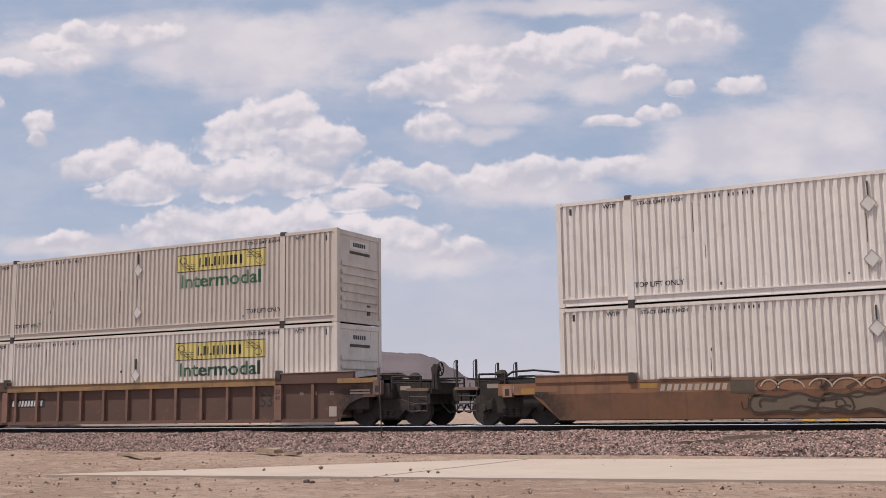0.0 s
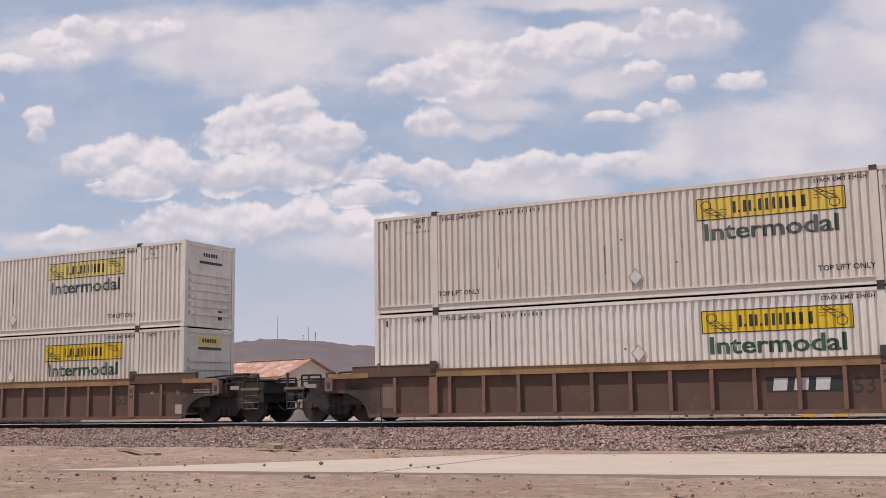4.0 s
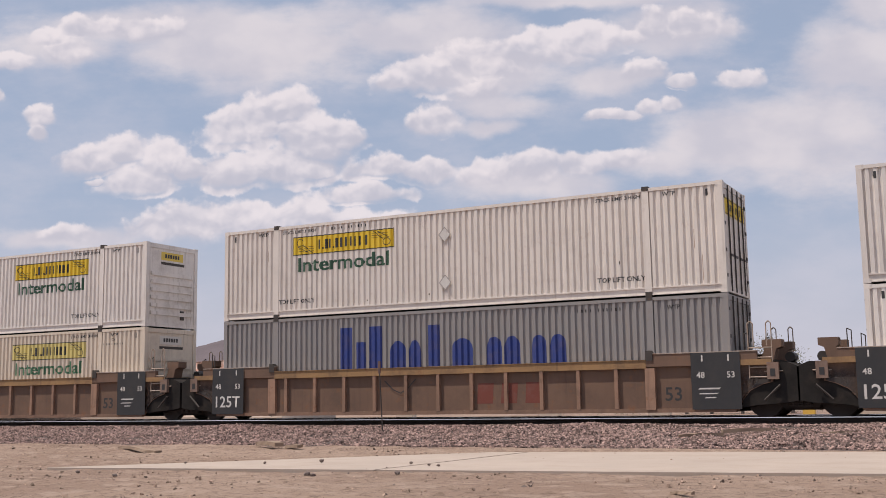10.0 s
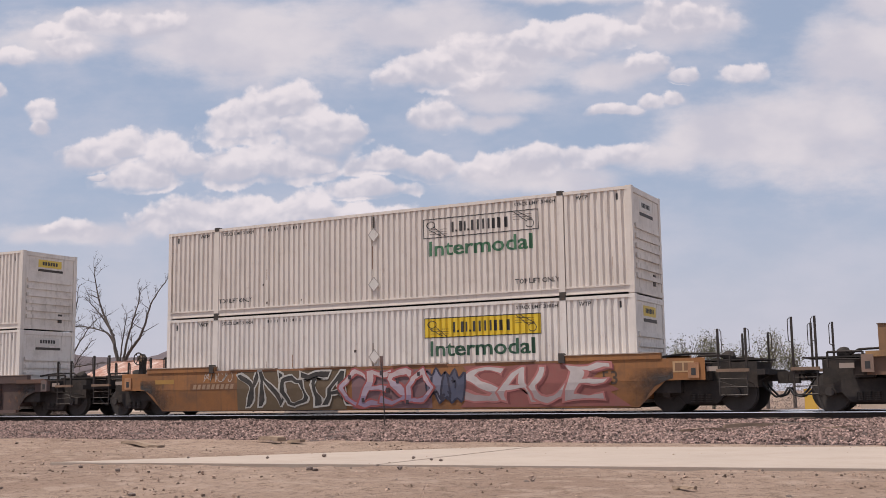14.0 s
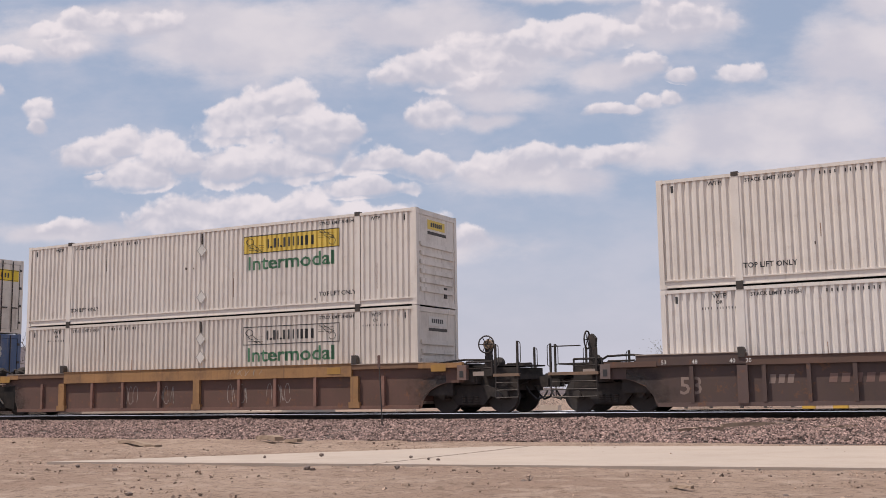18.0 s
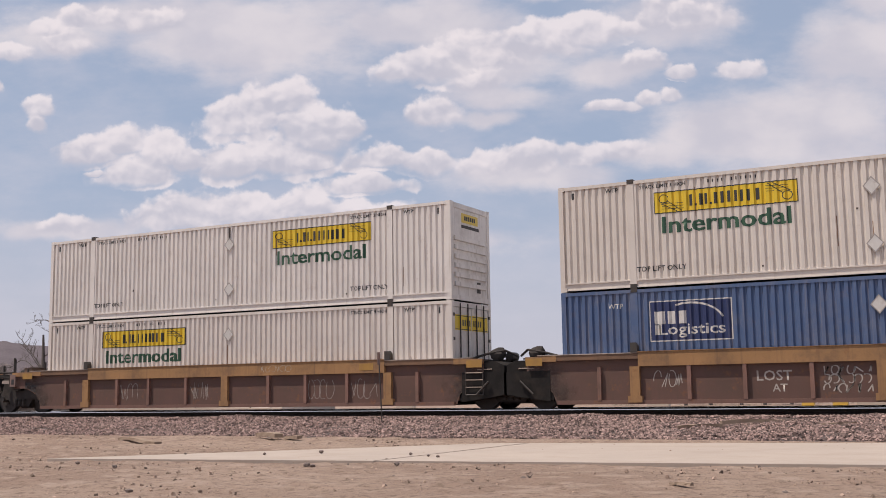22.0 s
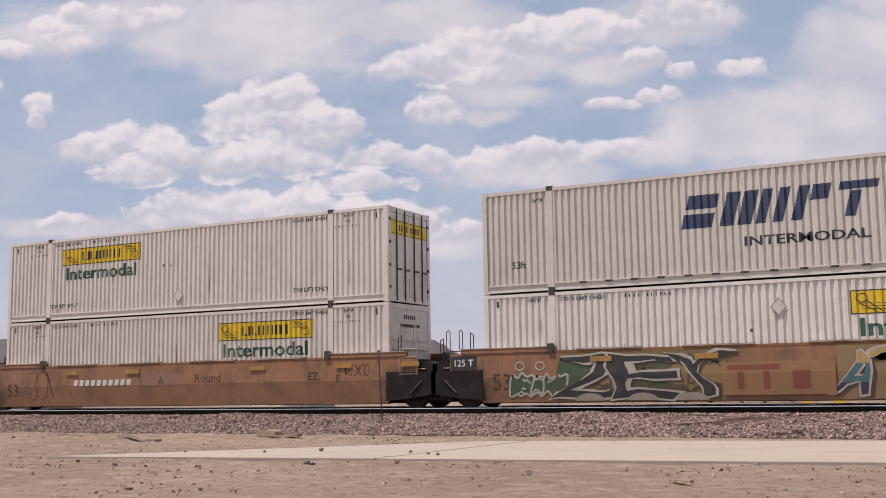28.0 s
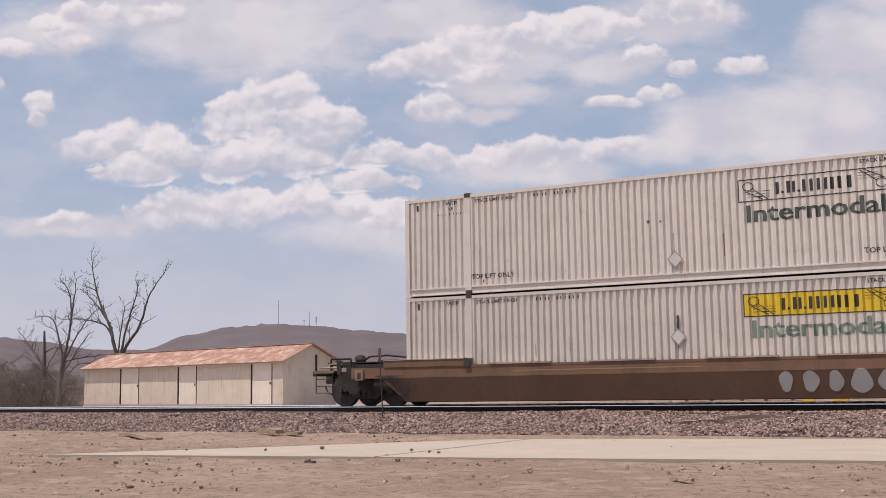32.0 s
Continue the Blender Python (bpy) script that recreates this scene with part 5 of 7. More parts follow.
# 1 to 3: ribbed cars
for k in (1, 2, 3):
    car = well_car(L_RIB, "ribbed", BROWN, OCHRE2, two, ((G_LOW, G_LOW, G_LOW_REAR)[k - 1], (G_LOW_BRAKE, G_LOW_BRAKE, G_LOW)[k - 1]))
    rib_marks(car, "53", None if k == 2 else (-5.75, -4.2))
    if k == 2:
        side_paint(car, rects((3.25, 5.05, 0.66, 1.04)), YR, M_BLACKPAD, "number_panel")
        side_bars(car, 3.4, 4.9, 0.70, 1.0, 3, YR + 0.003, M_WHITE, "brand_block")
    lo = white_box(False, k, RIGHT, ("pale", "bright", "bright")[k - 1], "dark", False, ((11.5,), (1.5,), (1.45,))[k - 1], end=("bare", "mid", "mid")[k - 1])
    hi = white_box(False, (5, 3, 0)[k - 1], RIGHT, ("pale", "mid", "pale")[k - 1], ("mid", "grey", "grey")[k - 1], k > 1, ((12.15, 0.7), (0.6,), (0.6,))[k - 1], end="bare")
    stack(k, car, lo, hi)


def load_panel(car, x, y, big):
    p = side_paint(car, rects((x - 0.62, x + 0.62, 0.20, 1.62)), y, M_BLACKPAD, "load_panel", "black stencilled load panel")
    side_text(car, "48", x - 0.38, 1.06, 0.16, y + 0.003, M_WHITE)
    side_text(car, "53", x + 0.38, 1.06, 0.16, y + 0.003, M_WHITE)
    if big:
        side_text(car, "125T", x, 0.58, 0.36, y + 0.003, M_WHITE, width=0.95)
    else:
        side_bars(car, x - 0.45, x + 0.35, 0.70, 0.74, 1, y + 0.003, M_WHITE, "note_bar")
        side_bars(car, x - 0.45, x + 0.25, 0.58, 0.61, 1, y + 0.003, M_WHITE, "note_bar")
        side_bars(car, x - 0.3, x + 0.1, 0.48, 0.51, 1, y + 0.003, M_WHITE, "note_bar")
    for d in (-0.33, 0.33):
        side_paint(car, rects((x + d - 0.02, x + d + 0.02, 1.40, 1.56)), y + 0.003, M_WHITE, "tick")


# 4 to 6: a three-unit articulated car
for k, ends, trk in ((4, front, (True, True)), (5, mid, (True, False)), (6, rear, (True, False))):
    car = well_car("dusty tan-brown ribbed articulated well car with black load panels", "ribbed", TAN, OCHRE2, ends, (G_TAN_REAR, G_TAN_LEAD), trk)
    side_text(car, "53", 6.6, 0.60, 0.36, YR)
    if ends[1] == "shared":
        load_panel(car, 7.72, 1.507, False)
    if ends[0] == "shared":
        load_panel(car, -7.72, 1.507, True)
    if k == 5:
        side_bars(car, 1.0, 3.2, 0.42, 0.98, 3, YR, M_SPRAY, "brand_block", color=(0.17, 0.045, 0.03))
        side_paint(car, ribbon(bmesh.new(), [(-2.0, 1.12), (-1.7, 0.85), (-1.45, 0.75), (-1.2, 0.9), (-0.95, 1.15)], 0.03), YR + 0.02, M_INK, "loose_chain")
    else:
        side_bars(car, 2.9 if k == 4 else -5.25, 4.75 if k == 4 else -3.4, 0.76, 0.96, 10, YR, M_SPRAY, color=(0.36, 0.31, 0.27))
    if k == 4:
        lo, hi = white_box(False, 2, RIGHT, "pale", "mid", True, (), end="bare"), white_box(False, 6, RIGHT, "bright", "dark", False, (2.2, 0.65), end="mid")
    elif k == 5:
        lo = container(0, 0, True, (0.25, 0.24, 0.238), "grey ribbed freight container with big blue block lettering")
        stencil(lo, "WTP", 6.65, 2.6, 0.12)
        number_bars(lo, 4.0, 2.62, 11)
        blue = (0.024, 0.048, 0.215)
        for a, b, z1 in ((-3.62, -3.20, 2.50), (-3.05, -2.75, 2.05), (-2.60, -2.18, 2.50), (-0.62, -0.24, 2.46)):
            part("big_letter", onto_folds(rects((a, b, 1.25, z1)), 0, 0, 0.006), M_SPRAY, lo, "", blue)
        # plain round-topped blocks
        for x, r in ((-1.62, 0.26), (-1.05, 0.20), (0.50, 0.34), (1.50, 0.24), (2.05, 0.24), (2.86, 0.22), (3.42, 0.24)):
            head = [(x + r * math.cos(q), 1.72 + 0.32 * math.sin(q)) for q in [n * math.pi / 8 for n in range(9)]]
            bm = bmesh.new()
            bm.faces.new([bm.verts.new((u, 0, v)) for u, v in [(x + r, 1.25), *head, (x - r, 1.25)]])
            part("big_letter", onto_folds(bm, 0, 0, 0.006), M_SPRAY, lo, "", blue)
        hi = white_box(True, 0, LEFT, "bright", "dark", False, (2.15, 0.75), end="bright")
    else:
        lo, hi = white_box(False, 3, RIGHT, "pale", "mid", True, (), end="bare"), white_box(False, 2, RIGHT, "bright", "dark", False, (2.2, 0.65), end="mid")
        for o in lo.children_recursive:
            if o.name.split(".")[0] in PAINTED:
                o.color = (0.66, 0.575, 0.47, 1)
    stack(k, car, lo, hi)

# 7: orange car with a long mural
car = well_car("bright rusty orange smooth well car with a long mural", "smooth", (0.30, 0.132, 0.046), (0.26, 0.115, 0.05), two, (G_FACE_REAR, G_PLAIN), lower=0.85, drop=0.12)
side_paint(car, rects((-5.0, -0.9, 0.15, 1.36)), 1.464, M_SPRAY, "mural_ground", "dull olive sprayed ground colour", (0.115, 0.082, 0.048))
fat_word(car, "YNOTA", -4.9, -0.75, 0.16, 1.36, 1.466, ((2.0, (0.032, 0.031, 0.030)),), (0.44, 0.43, 0.40), 21)
side_paint(car, rects((-0.7, 2.0, 0.17, 1.28)), 1.465, M_SPRAY, "mural_ground", "dull mauve sprayed ground colour", (0.20, 0.115, 0.125))
fat_word(car, "CESO", -1.0, 1.95, 0.18, 1.36, 1.486, ((0.55, (0.27, 0.21, 0.30)), (0.95, (0.40, 0.33, 0.40)), (2.0, (0.47, 0.38, 0.39))), (0.33, 0.085, 0.085), 12)
for u, q in ((-0.75, 1.1), (-0.3, 0.42), (0.35, 1.2), (0.55, 0.7), (1.2, 0.35), (1.6, 1.15), (0.9, 0.95)):
    side_paint(car, shift(rects((-0.05, 0.05, -0.06, 0.06)), u, 0, q), 1.503, M_SPRAY, "spot", "small dark sprayed spot", (0.045, 0.035, 0.045))
mural(car, 1.95, 2.95, 0.22, 1.36, 1.466, [(0.21, 0.21, 0.28), (0.08, 0.09, 0.14)], [(0.035, 0.035, 0.06)], 13, 2)
bm = bmesh.new()
bm.faces.new([bm.verts.new((u, 0, q)) for u, q in ((2.9, 0.18), (7.9, 0.18), (7.35, 0.55), (7.6, 0.62), (6.9, 0.95), (7.35, 1.33), (6.2, 1.28), (5.6, 1.37), (4.4, 1.30), (3.0, 1.36), (3.3, 1.0), (2.85, 0.75), (3.2, 0.5))])
side_paint(car, bm, 1.465, M_SPRAY, "mural_ground", "jagged dark red sprayed ground", (0.27, 0.095, 0.085))
fat_word(car, "SAUE", 3.15, 7.25, 0.24, 1.36, 1.467, ((0.62, (0.36, 0.30, 0.30)), (2.0, (0.52, 0.47, 0.46))), (0.42, 0.16, 0.15), 14, (0.20, 0.06, 0.06))
side_text(car, "53", 7.35, 0.92, 0.36, 1.4655, M_SPRAY, color=(0.07, 0.045, 0.03))
side_paint(car, rects((9.05, 9.60, 1.02, 1.30)), 1.4655, M_SPRAY, "notice_frame", "pale framed notice", (0.46, 0.30, 0.16))
side_paint(car, rects((9.11, 9.30, 1.06, 1.26), (9.34, 9.54, 1.06, 1.26)), 1.468, M_SPRAY, "notice", "", (0.20, 0.11, 0.06))
side_paint(car, rects((-6.9, -5.0, 0.80, 1.02)), 1.4645, M_SPRAY, "number_panel", "", (0.16, 0.075, 0.035))
side_bars(car, -6.8, -5.1, 0.83, 0.98, 9, 1.4655, M_SPRAY, color=(0.30, 0.20, 0.13))
scribble(car, -6.3, -5.2, 1.05, 1.38, 1.466, (0.50, 0.46, 0.42), 15, 0.02, 4, "thin white spray-painted scribble")
side_paint(car, rects((-8.4, -7.6, 1.02, 1.16)), 1.465, M_PATCH, "notice", "faded yellow patch")
stack(7, car, white_box(False, 2, RIGHT, "bright", "dark", False, (1.45,), end="mid"), white_box(False, 1, RIGHT, "bare", "mid", False, (12.2, 0.7), end="bare", label=dark_box))

# 8: dark brown ribbed car
car = well_car("dark brown ribbed well car with white stencils", "ribbed", (0.088, 0.058, 0.052), (0.125, 0.072, 0.054), two, (G_DARK_REAR, G_DARK_LEAD), rib=1.05, drop=0.12)
side_text(car, "53", -7.35, 0.66, 0.46, YR, M_SPRAY, color=(0.27, 0.20, 0.17))
side_bars(car, -5.4, -4.75, 0.68, 0.90, 3, YR, M_SPRAY, color=(0.27, 0.20, 0.17))
side_bars(car, -4.0, -2.6, 0.68, 0.90, 5, YR, M_SPRAY, color=(0.20, 0.12, 0.10))
for words, x in (("53", -8.0), ("48", -7.2), ("40", -6.25), ("20", -5.85)):
    side_text(car, words, x, 1.26, 0.11, 1.50, M_WHITE)
stack(8, car, white_box(False, 2, RIGHT, "bare", "dark", True, (), words=False, label=dark_box, end="bare"), white_box(False, 0, RIGHT, "bright", "dark", False, (2.2, 0.7), end="mid"))

# 9 to 11: three brown units with wide ochre posts
for k, ends, trk in ((9, front, (True, True)), (10, mid, (True, False)), (11, rear, (True, False))):
    car = well_car("dark brown well car with wide ochre chord and posts", "posts", (0.125, 0.067, 0.052), OCHRE, ends, (G_POST_REAR, G_FACE_LEAD), trk)
    for i in range(7):
        x = -5.0 + i * 1.55 + (k - 9) * 0.2
        if k != 10 and abs(x) > 0.5 and (i + k) % 3:
            scribble(car, x, x + 0.9, 0.35, 0.95, YR, (0.34, 0.29, 0.26), 40 + 7 * k + i, 0.016, 3)
    scribble(car, 1.4, 2.6, 1.2, 1.4, 1.496, (0.42, 0.36, 0.28), 80 + k, 0.012, 4)
    for x in (5.3, -8.85, 8.85):
        side_paint(car, rects((x - 0.24, x + 0.24, 1.18, 1.38)), 1.498, M_PATCH, "notice", "bright yellow reflector patch")
    if k == 10:
        scribble(car, -5.5, -4.8, 0.55, 0.98, YR, (0.42, 0.37, 0.33), 84, 0.022, 3)
        for z in (0.92, 0.70, 0.48):
            scribble(car, -1.36, -0.28, z - 0.12, z + 0.10, YR, (0.44, 0.39, 0.35), 85 + int(z * 10), 0.03, 4)
        side_text(car, "LOST", -2.50, 0.80, 0.26, YR, M_SPRAY, "loose white spray-painted letters", "tag", (0.42, 0.37, 0.33), 0.85)
        side_text(car, "AT", -2.38, 0.50, 0.20, YR, M_SPRAY, "loose white spray-painted letters", "tag", (0.42, 0.37, 0.33), 0.36)
    if k == 9:
        lo, hi = white_box(False, 3, RIGHT, "bare", "mid", True, (12.2, 1.6), label=dark_box, end="bare"), white_box(False, 0, RIGHT, "mid", "mid", False, (12.2, 0.65), end="mid")
    elif k == 10:
        lo = container(0, 0, True, (0.066, 0.112, 0.225), "blue ribbed freight container with white markings")
        p = part("sign_panel", onto_folds(rects((-1.08, 1.08, -0.53, 0.53)), -4.56, 2.02), M_SIGN, lo, "navy sign panel framed in white", (0.022, 0.035, 0.11))
        part("sign_rule", onto_folds(rects((-1.08, 1.08, 0.50, 0.53), (-1.08, 1.08, -0.53, -0.50), (-1.08, -1.05, -0.5, 0.5), (1.05, 1.08, -0.5, 0.5)), -4.56, 2.02, 0.007), M_WHITE, lo)
        part("name_block", onto_folds(rects((-0.93, -0.66, -0.08, 0.25), (-0.58, -0.38, -0.08, 0.25), (-0.30, -0.10, -0.08, 0.25), (-0.93, -0.78, -0.35, -0.10)), -4.56, 2.02, 0.007), M_WHITE, lo)
        part("lettering", onto_folds(text_bm("Logistics", 0.40, 1.7), -4.52, 1.76, 0.007), M_WHITE, lo, "white painted lettering")
        part("sign_scroll", onto_folds(ribbon(bmesh.new(), [(0.98 * math.cos(a) * 0.9, 0.55 * math.sin(a) - 0.1) for a in [0.3 + i * 0.17 for i in range(11)]], 0.05), -4.56, 2.02, 0.008), M_WHITE, lo)
        stencil(lo, "53", 7.48, 1.85, 0.48, M_WHITE)
        stencil(lo, "WTP", 6.65, 2.46, 0.14, M_WHITE)
        stencil(lo, "WTP", -6.55, 2.46, 0.14, M_WHITE)
        placard(lo, 0.0, 2.2)
        part("stencil", shift(text_bm("53", 0.66), 0, 0, 0), M_WHITE, lo).matrix_basis = pose(HALF - 0.012, 0.1, 2.2, 0, 0, 90)
        hi = white_box(True, 3, LEFT, "bright", "dark", False, (2.15, 0.75), end="bright")
    else:
        lo, hi = white_box(True, 1, LEFT - 0.1, "bright", "dark", False, (2.2,), end="bright"), white_box(False, 2, RIGHT, "bright", "dark", False, (12.2, 0.75), end="mid")
    stack(k, car, lo, hi)

# 12 to 14: three orange units with tags
WHITE_T, BLACK_T = (0.50, 0.48, 0.46), (0.030, 0.022, 0.020)
for k, ends, trk in ((12, front, (True, True)), (13, mid, (True, False)), (14, rear, (True, False))):
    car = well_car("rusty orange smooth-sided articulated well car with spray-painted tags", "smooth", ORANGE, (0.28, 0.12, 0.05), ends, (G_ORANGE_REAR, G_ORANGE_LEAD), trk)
    ya = 1.4645
    side_text(car, "53", -7.5, 0.70, 0.47, ya, M_SPRAY, color=(0.075, 0.042, 0.032))
    for x in (-4.6, -1.8, 3.4, 6.6, 8.9):
        side_paint(car, rects((x - 0.3, x + 0.3, 1.20, 1.34)), ya + 0.034, M_PATCH, "notice", "bright yellow reflector patch")
    if ends[0] == "shared":
        side_paint(car, rects((-9.08, -8.25, 1.06, 1.44)), ya, M_BLACKPAD, "load_panel", "black load panel")
        side_text(car, "125 T", -8.66, 1.25, 0.20, ya + 0.003, M_WHITE)
    if k != 13:
        a = 1.6 if k == 12 else -4.7
        if k == 12:
            side_paint(car, rects((a, a + 3.3, 0.74, 1.10)), ya, M_SPRAY, "number_panel", "", (0.075, 0.052, 0.042))
        side_bars(car, a + 0.2, a + 2.9, 0.82, 1.02, 10, ya + 0.003, M_WHITE)
    if k == 12:
        fat_word(car, "EZ", -5.15, -3.2, 0.34, 1.30, ya, ((2.0, (0.50, 0.47, 0.44)),), BLACK_T, 35)
        fat_word(car, "EZ", -2.15, -1.0, 0.40, 1.24, ya, ((2.0, (0.24, 0.115, 0.05)),), BLACK_T, 36)
        for x, z, h in ((-5.95, 0.62, 0.24), (-0.68, 0.81, 0.18), (-0.21, 0.66, 0.16), (0.34, 0.60, 0.16), (1.49, 1.32, 0.20), (2.32, 1.27, 0.22), (3.56, 0.46, 0.30)):
            side_text(car, "EZ", x, z, h, ya, M_SPRAY, "small black spray-painted letters", "tag", BLACK_T)
        for x, z in ((-2.98, 0.87), (-5.8, 0.98)):
            bm = bmesh.new()
            bm.faces.new([bm.verts.new((x + (0.14 if i % 2 else 0.055) * math.sin(i * math.pi / 5), 0, z + (0.14 if i % 2 else 0.055) * math.cos(i * math.pi / 5))) for i in range(10)])
            side_paint(car, bm, ya, M_SPRAY, "star", "small black painted star", BLACK_T)
        bm = bmesh.new()
        bm.faces.new([bm.verts.new((-2.48 + 0.011 * 16 * math.sin(q) ** 3, 0, 0.95 + 0.011 * (13 * math.cos(q) - 5 * math.cos(2 * q) - 2 * math.cos(3 * q) - math.cos(4 * q)))) for q in [2 * math.pi * i / 20 for i in range(20)]])
        side_paint(car, bm, ya, M_SPRAY, "heart", "small dark red painted heart", (0.10, 0.02, 0.02))
        for x in (5.4, 7.1):
            side_paint(car, shift(text_bm("E", 1.0, 0.85, 0.05), x, 0, 0.88), ya, M_SPRAY, "tag_outline", "", (0.11, 0.055, 0.035))
            side_paint(car, shift(text_bm("E", 0.96, 0.72, 0.05), x, 0, 0.88), ya + 0.003, M_SPRAY, "tag", "outlined spray-painted letter", ORANGE)
        side_paint(car, rects((7.62, 8.05, 0.58, 0.87)), ya + 0.001, M_SPRAY, "notice_frame", "pale framed notice", (0.40, 0.32, 0.26))
        side_paint(car, rects((7.66, 7.82, 0.62, 0.83), (7.85, 8.01, 0.62, 0.83)), ya + 0.004, M_INK, "notice", "black notice plate")
        for i, (a, b) in enumerate(((-0.9, 0.2), (0.5, 1.4), (2.9, 4.4), (6.8, 7.6))):
            scribble(car, a, b, 1.18, 1.42, ya, (0.40, 0.33, 0.28), 60 + i, 0.014, 3, "faint white spray-painted scribble")
        scribble(car, -0.5, 3.5, 1.32, 1.46, ya, (0.46, 0.36, 0.28), 71, 0.02, 9)
    if k == 13:
        SLATE, CREAM = (0.030, 0.033, 0.036), (0.44, 0.40, 0.34)
        mural(car, -7.1, -5.75, 0.22, 0.98, ya, [(0.05, 0.105, 0.055)], [CREAM], 30, 2)
        for u in (-6.95, -6.35):
            side_paint(car, ribbon(bmesh.new(), [(u + 0.13 * math.cos(q), 1.12 + 0.11 * math.sin(q)) for q in [n * 0.52 for n in range(13)]], 0.04), ya + 0.006, M_SPRAY, "spot", "small cream sprayed ring", CREAM)
        side_paint(car, rects((-5.75, -1.36, 0.16, 1.46)), ya, M_SPRAY, "mural_ground", "mottled ochre and green sprayed ground", (0.20, 0.13, 0.062))
        mural(car, -5.6, -1.5, 0.30, 1.40, ya + 0.001, [(0.055, 0.10, 0.055), (0.27, 0.17, 0.075)], [(0.10, 0.085, 0.05)], 34, 4)
        fat_word(car, "ZEY", -5.75, -1.2, 0.16, 1.46, ya + 0.012, ((2.0, SLATE),), CREAM, 31, (0.055, 0.045, 0.035))
        for u in (-4.95, -3.5, -2.2):
            cap = [(u + 0.42 * math.cos(q), 0.17 + 0.20 * math.sin(q)) for q in [n * math.pi / 8 for n in range(9)]]
            bm = bmesh.new()
            bm.faces.new([bm.verts.new((a, 0, b)) for a, b in cap])
            side_paint(car, bm, ya + 0.026, M_SPRAY, "spot", "pale half-round sprayed cap", (0.33, 0.28, 0.23))
        side_paint(car, rects((1.32, 6.0, 0.16, 1.46)), ya, M_SPRAY, "mural_ground", "mottled ochre and green sprayed ground", (0.27, 0.175, 0.085))
        mural(car, 5.0, 6.1, 0.20, 1.0, ya + 0.001, [(0.045, 0.09, 0.05)], [(0.10, 0.14, 0.08)], 33, 1)
        fat_word(car, "ATHUE", 1.35, 5.3, 0.18, 1.46, ya + 0.012, ((0.55, (0.050, 0.042, 0.075)), (1.0, (0.065, 0.15, 0.17)), (2.0, (0.42, 0.29, 0.12))), CREAM, 32, (0.06, 0.045, 0.06))
        side_paint(car, rects((-1.42, 1.28, 0.28, 1.09)), ya + 0.030, M_SPRAY, "brand_panel", "", (0.31, 0.165, 0.075))
        for u, w in ((-1.05, 0.16), (-0.42, 0.16), (0.28, 0.42)):
            side_paint(car, rects((u, u + w, 0.42, 0.86)), ya + 0.033, M_SPRAY, "brand_block", "", (0.235, 0.07, 0.045))
        side_paint(car, rects((-1.3, 0.0, 0.90, 1.02)), ya + 0.033, M_SPRAY, "brand_block", "", (0.235, 0.07, 0.045))
        fat_word(car, "EZ", 6.15, 7.5, 0.26, 1.36, ya + 0.002, ((2.0, SLATE),), CREAM, 37)
    if k == 14:
        side_paint(car, rects((-1.3, 0.3, 0.78, 1.16)), ya, M_SPRAY, "paint_patch", "patch of faded pink paint", (0.27, 0.145, 0.11))
        side_text(car, "A", -0.55, 0.95, 0.28, ya + 0.003, M_SPRAY, name="tag", color=(0.10, 0.05, 0.04))
        side_text(car, "Round", 1.42, 1.0, 0.30, ya, M_SPRAY, "loose dark spray-painted letters", "tag", (0.09, 0.045, 0.035), 1.05)
        side_text(car, "STOIK", -8.75, 1.08, 0.20, ya, M_SPRAY, "loose white spray-painted letters", "tag", WHITE_T, 1.0)
        side_text(car, "EZ", 5.5, 0.98, 0.24, ya, M_SPRAY, "small black spray-painted letters", "tag", BLACK_T)
        side_text(car, "E", 6.4, 0.90, 0.22, ya, M_SPRAY, name="tag", color=BLACK_T)
        scribble(car, 6.6, 7.5, 0.96, 1.30, ya, BLACK_T, 91, 0.02, 4)
        scribble(car, -6.7, -5.3, 0.34, 1.36, ya, (0.09, 0.045, 0.03), 92, 0.035, 2)
        scribble(car, 2.4, 4.4, 0.86, 1.36, ya, (0.34, 0.22, 0.15), 98, 0.03, 3, "faint pale spray-painted scribble")
        scribble(car, -7.9, -6.6, 1.08, 1.32, ya, (0.36, 0.28, 0.23), 94, 0.014, 4, "faint white spray-painted scribble")
    if k == 12:
        lo, hi = white_box(True, 3, LEFT - 0.1, "pale", "mid", False, (11.5,), end="bright"), white_box(False, 4, RIGHT, "pale", "faded", True, (12.2, 0.65), end="mid")
    elif k == 13:
        lo = white_box(False, 2, RIGHT, "bright", "dark", False, (2.2,), end="mid")
        hi = container(0, 0, True, (0.60, 0.56, 0.51), "pale grey ribbed freight container with dark blue slanted sign")
        NAVY = (0.035, 0.055, 0.11)
        for o in hi.children_recursive:
            if o.name.split('.')[0] in ('door_leaf', 'end_sill', 'end_header'):
                o.color = (0.16, 0.105, 0.085, 1)
        sw = [(-2.3, -1.5, -0.42, -0.05), (-2.3, -1.5, 0.08, 0.44), (-1.3, -0.95, -0.42, 0.44), (-0.85, -0.5, -0.42, 0.44), (-0.4, -0.15, -0.42, 0.44), (0.02, 0.28, -0.42, 0.44),
              (0.48, 0.74, -0.42, 0.44), (0.82, 1.25, 0.06, 0.44), (1.45, 2.35, 0.24, 0.44), (1.74, 2.0, -0.42, 0.2)]
        big_blocks(hi, 0.05, 1.83, sw, NAVY, 0.28)
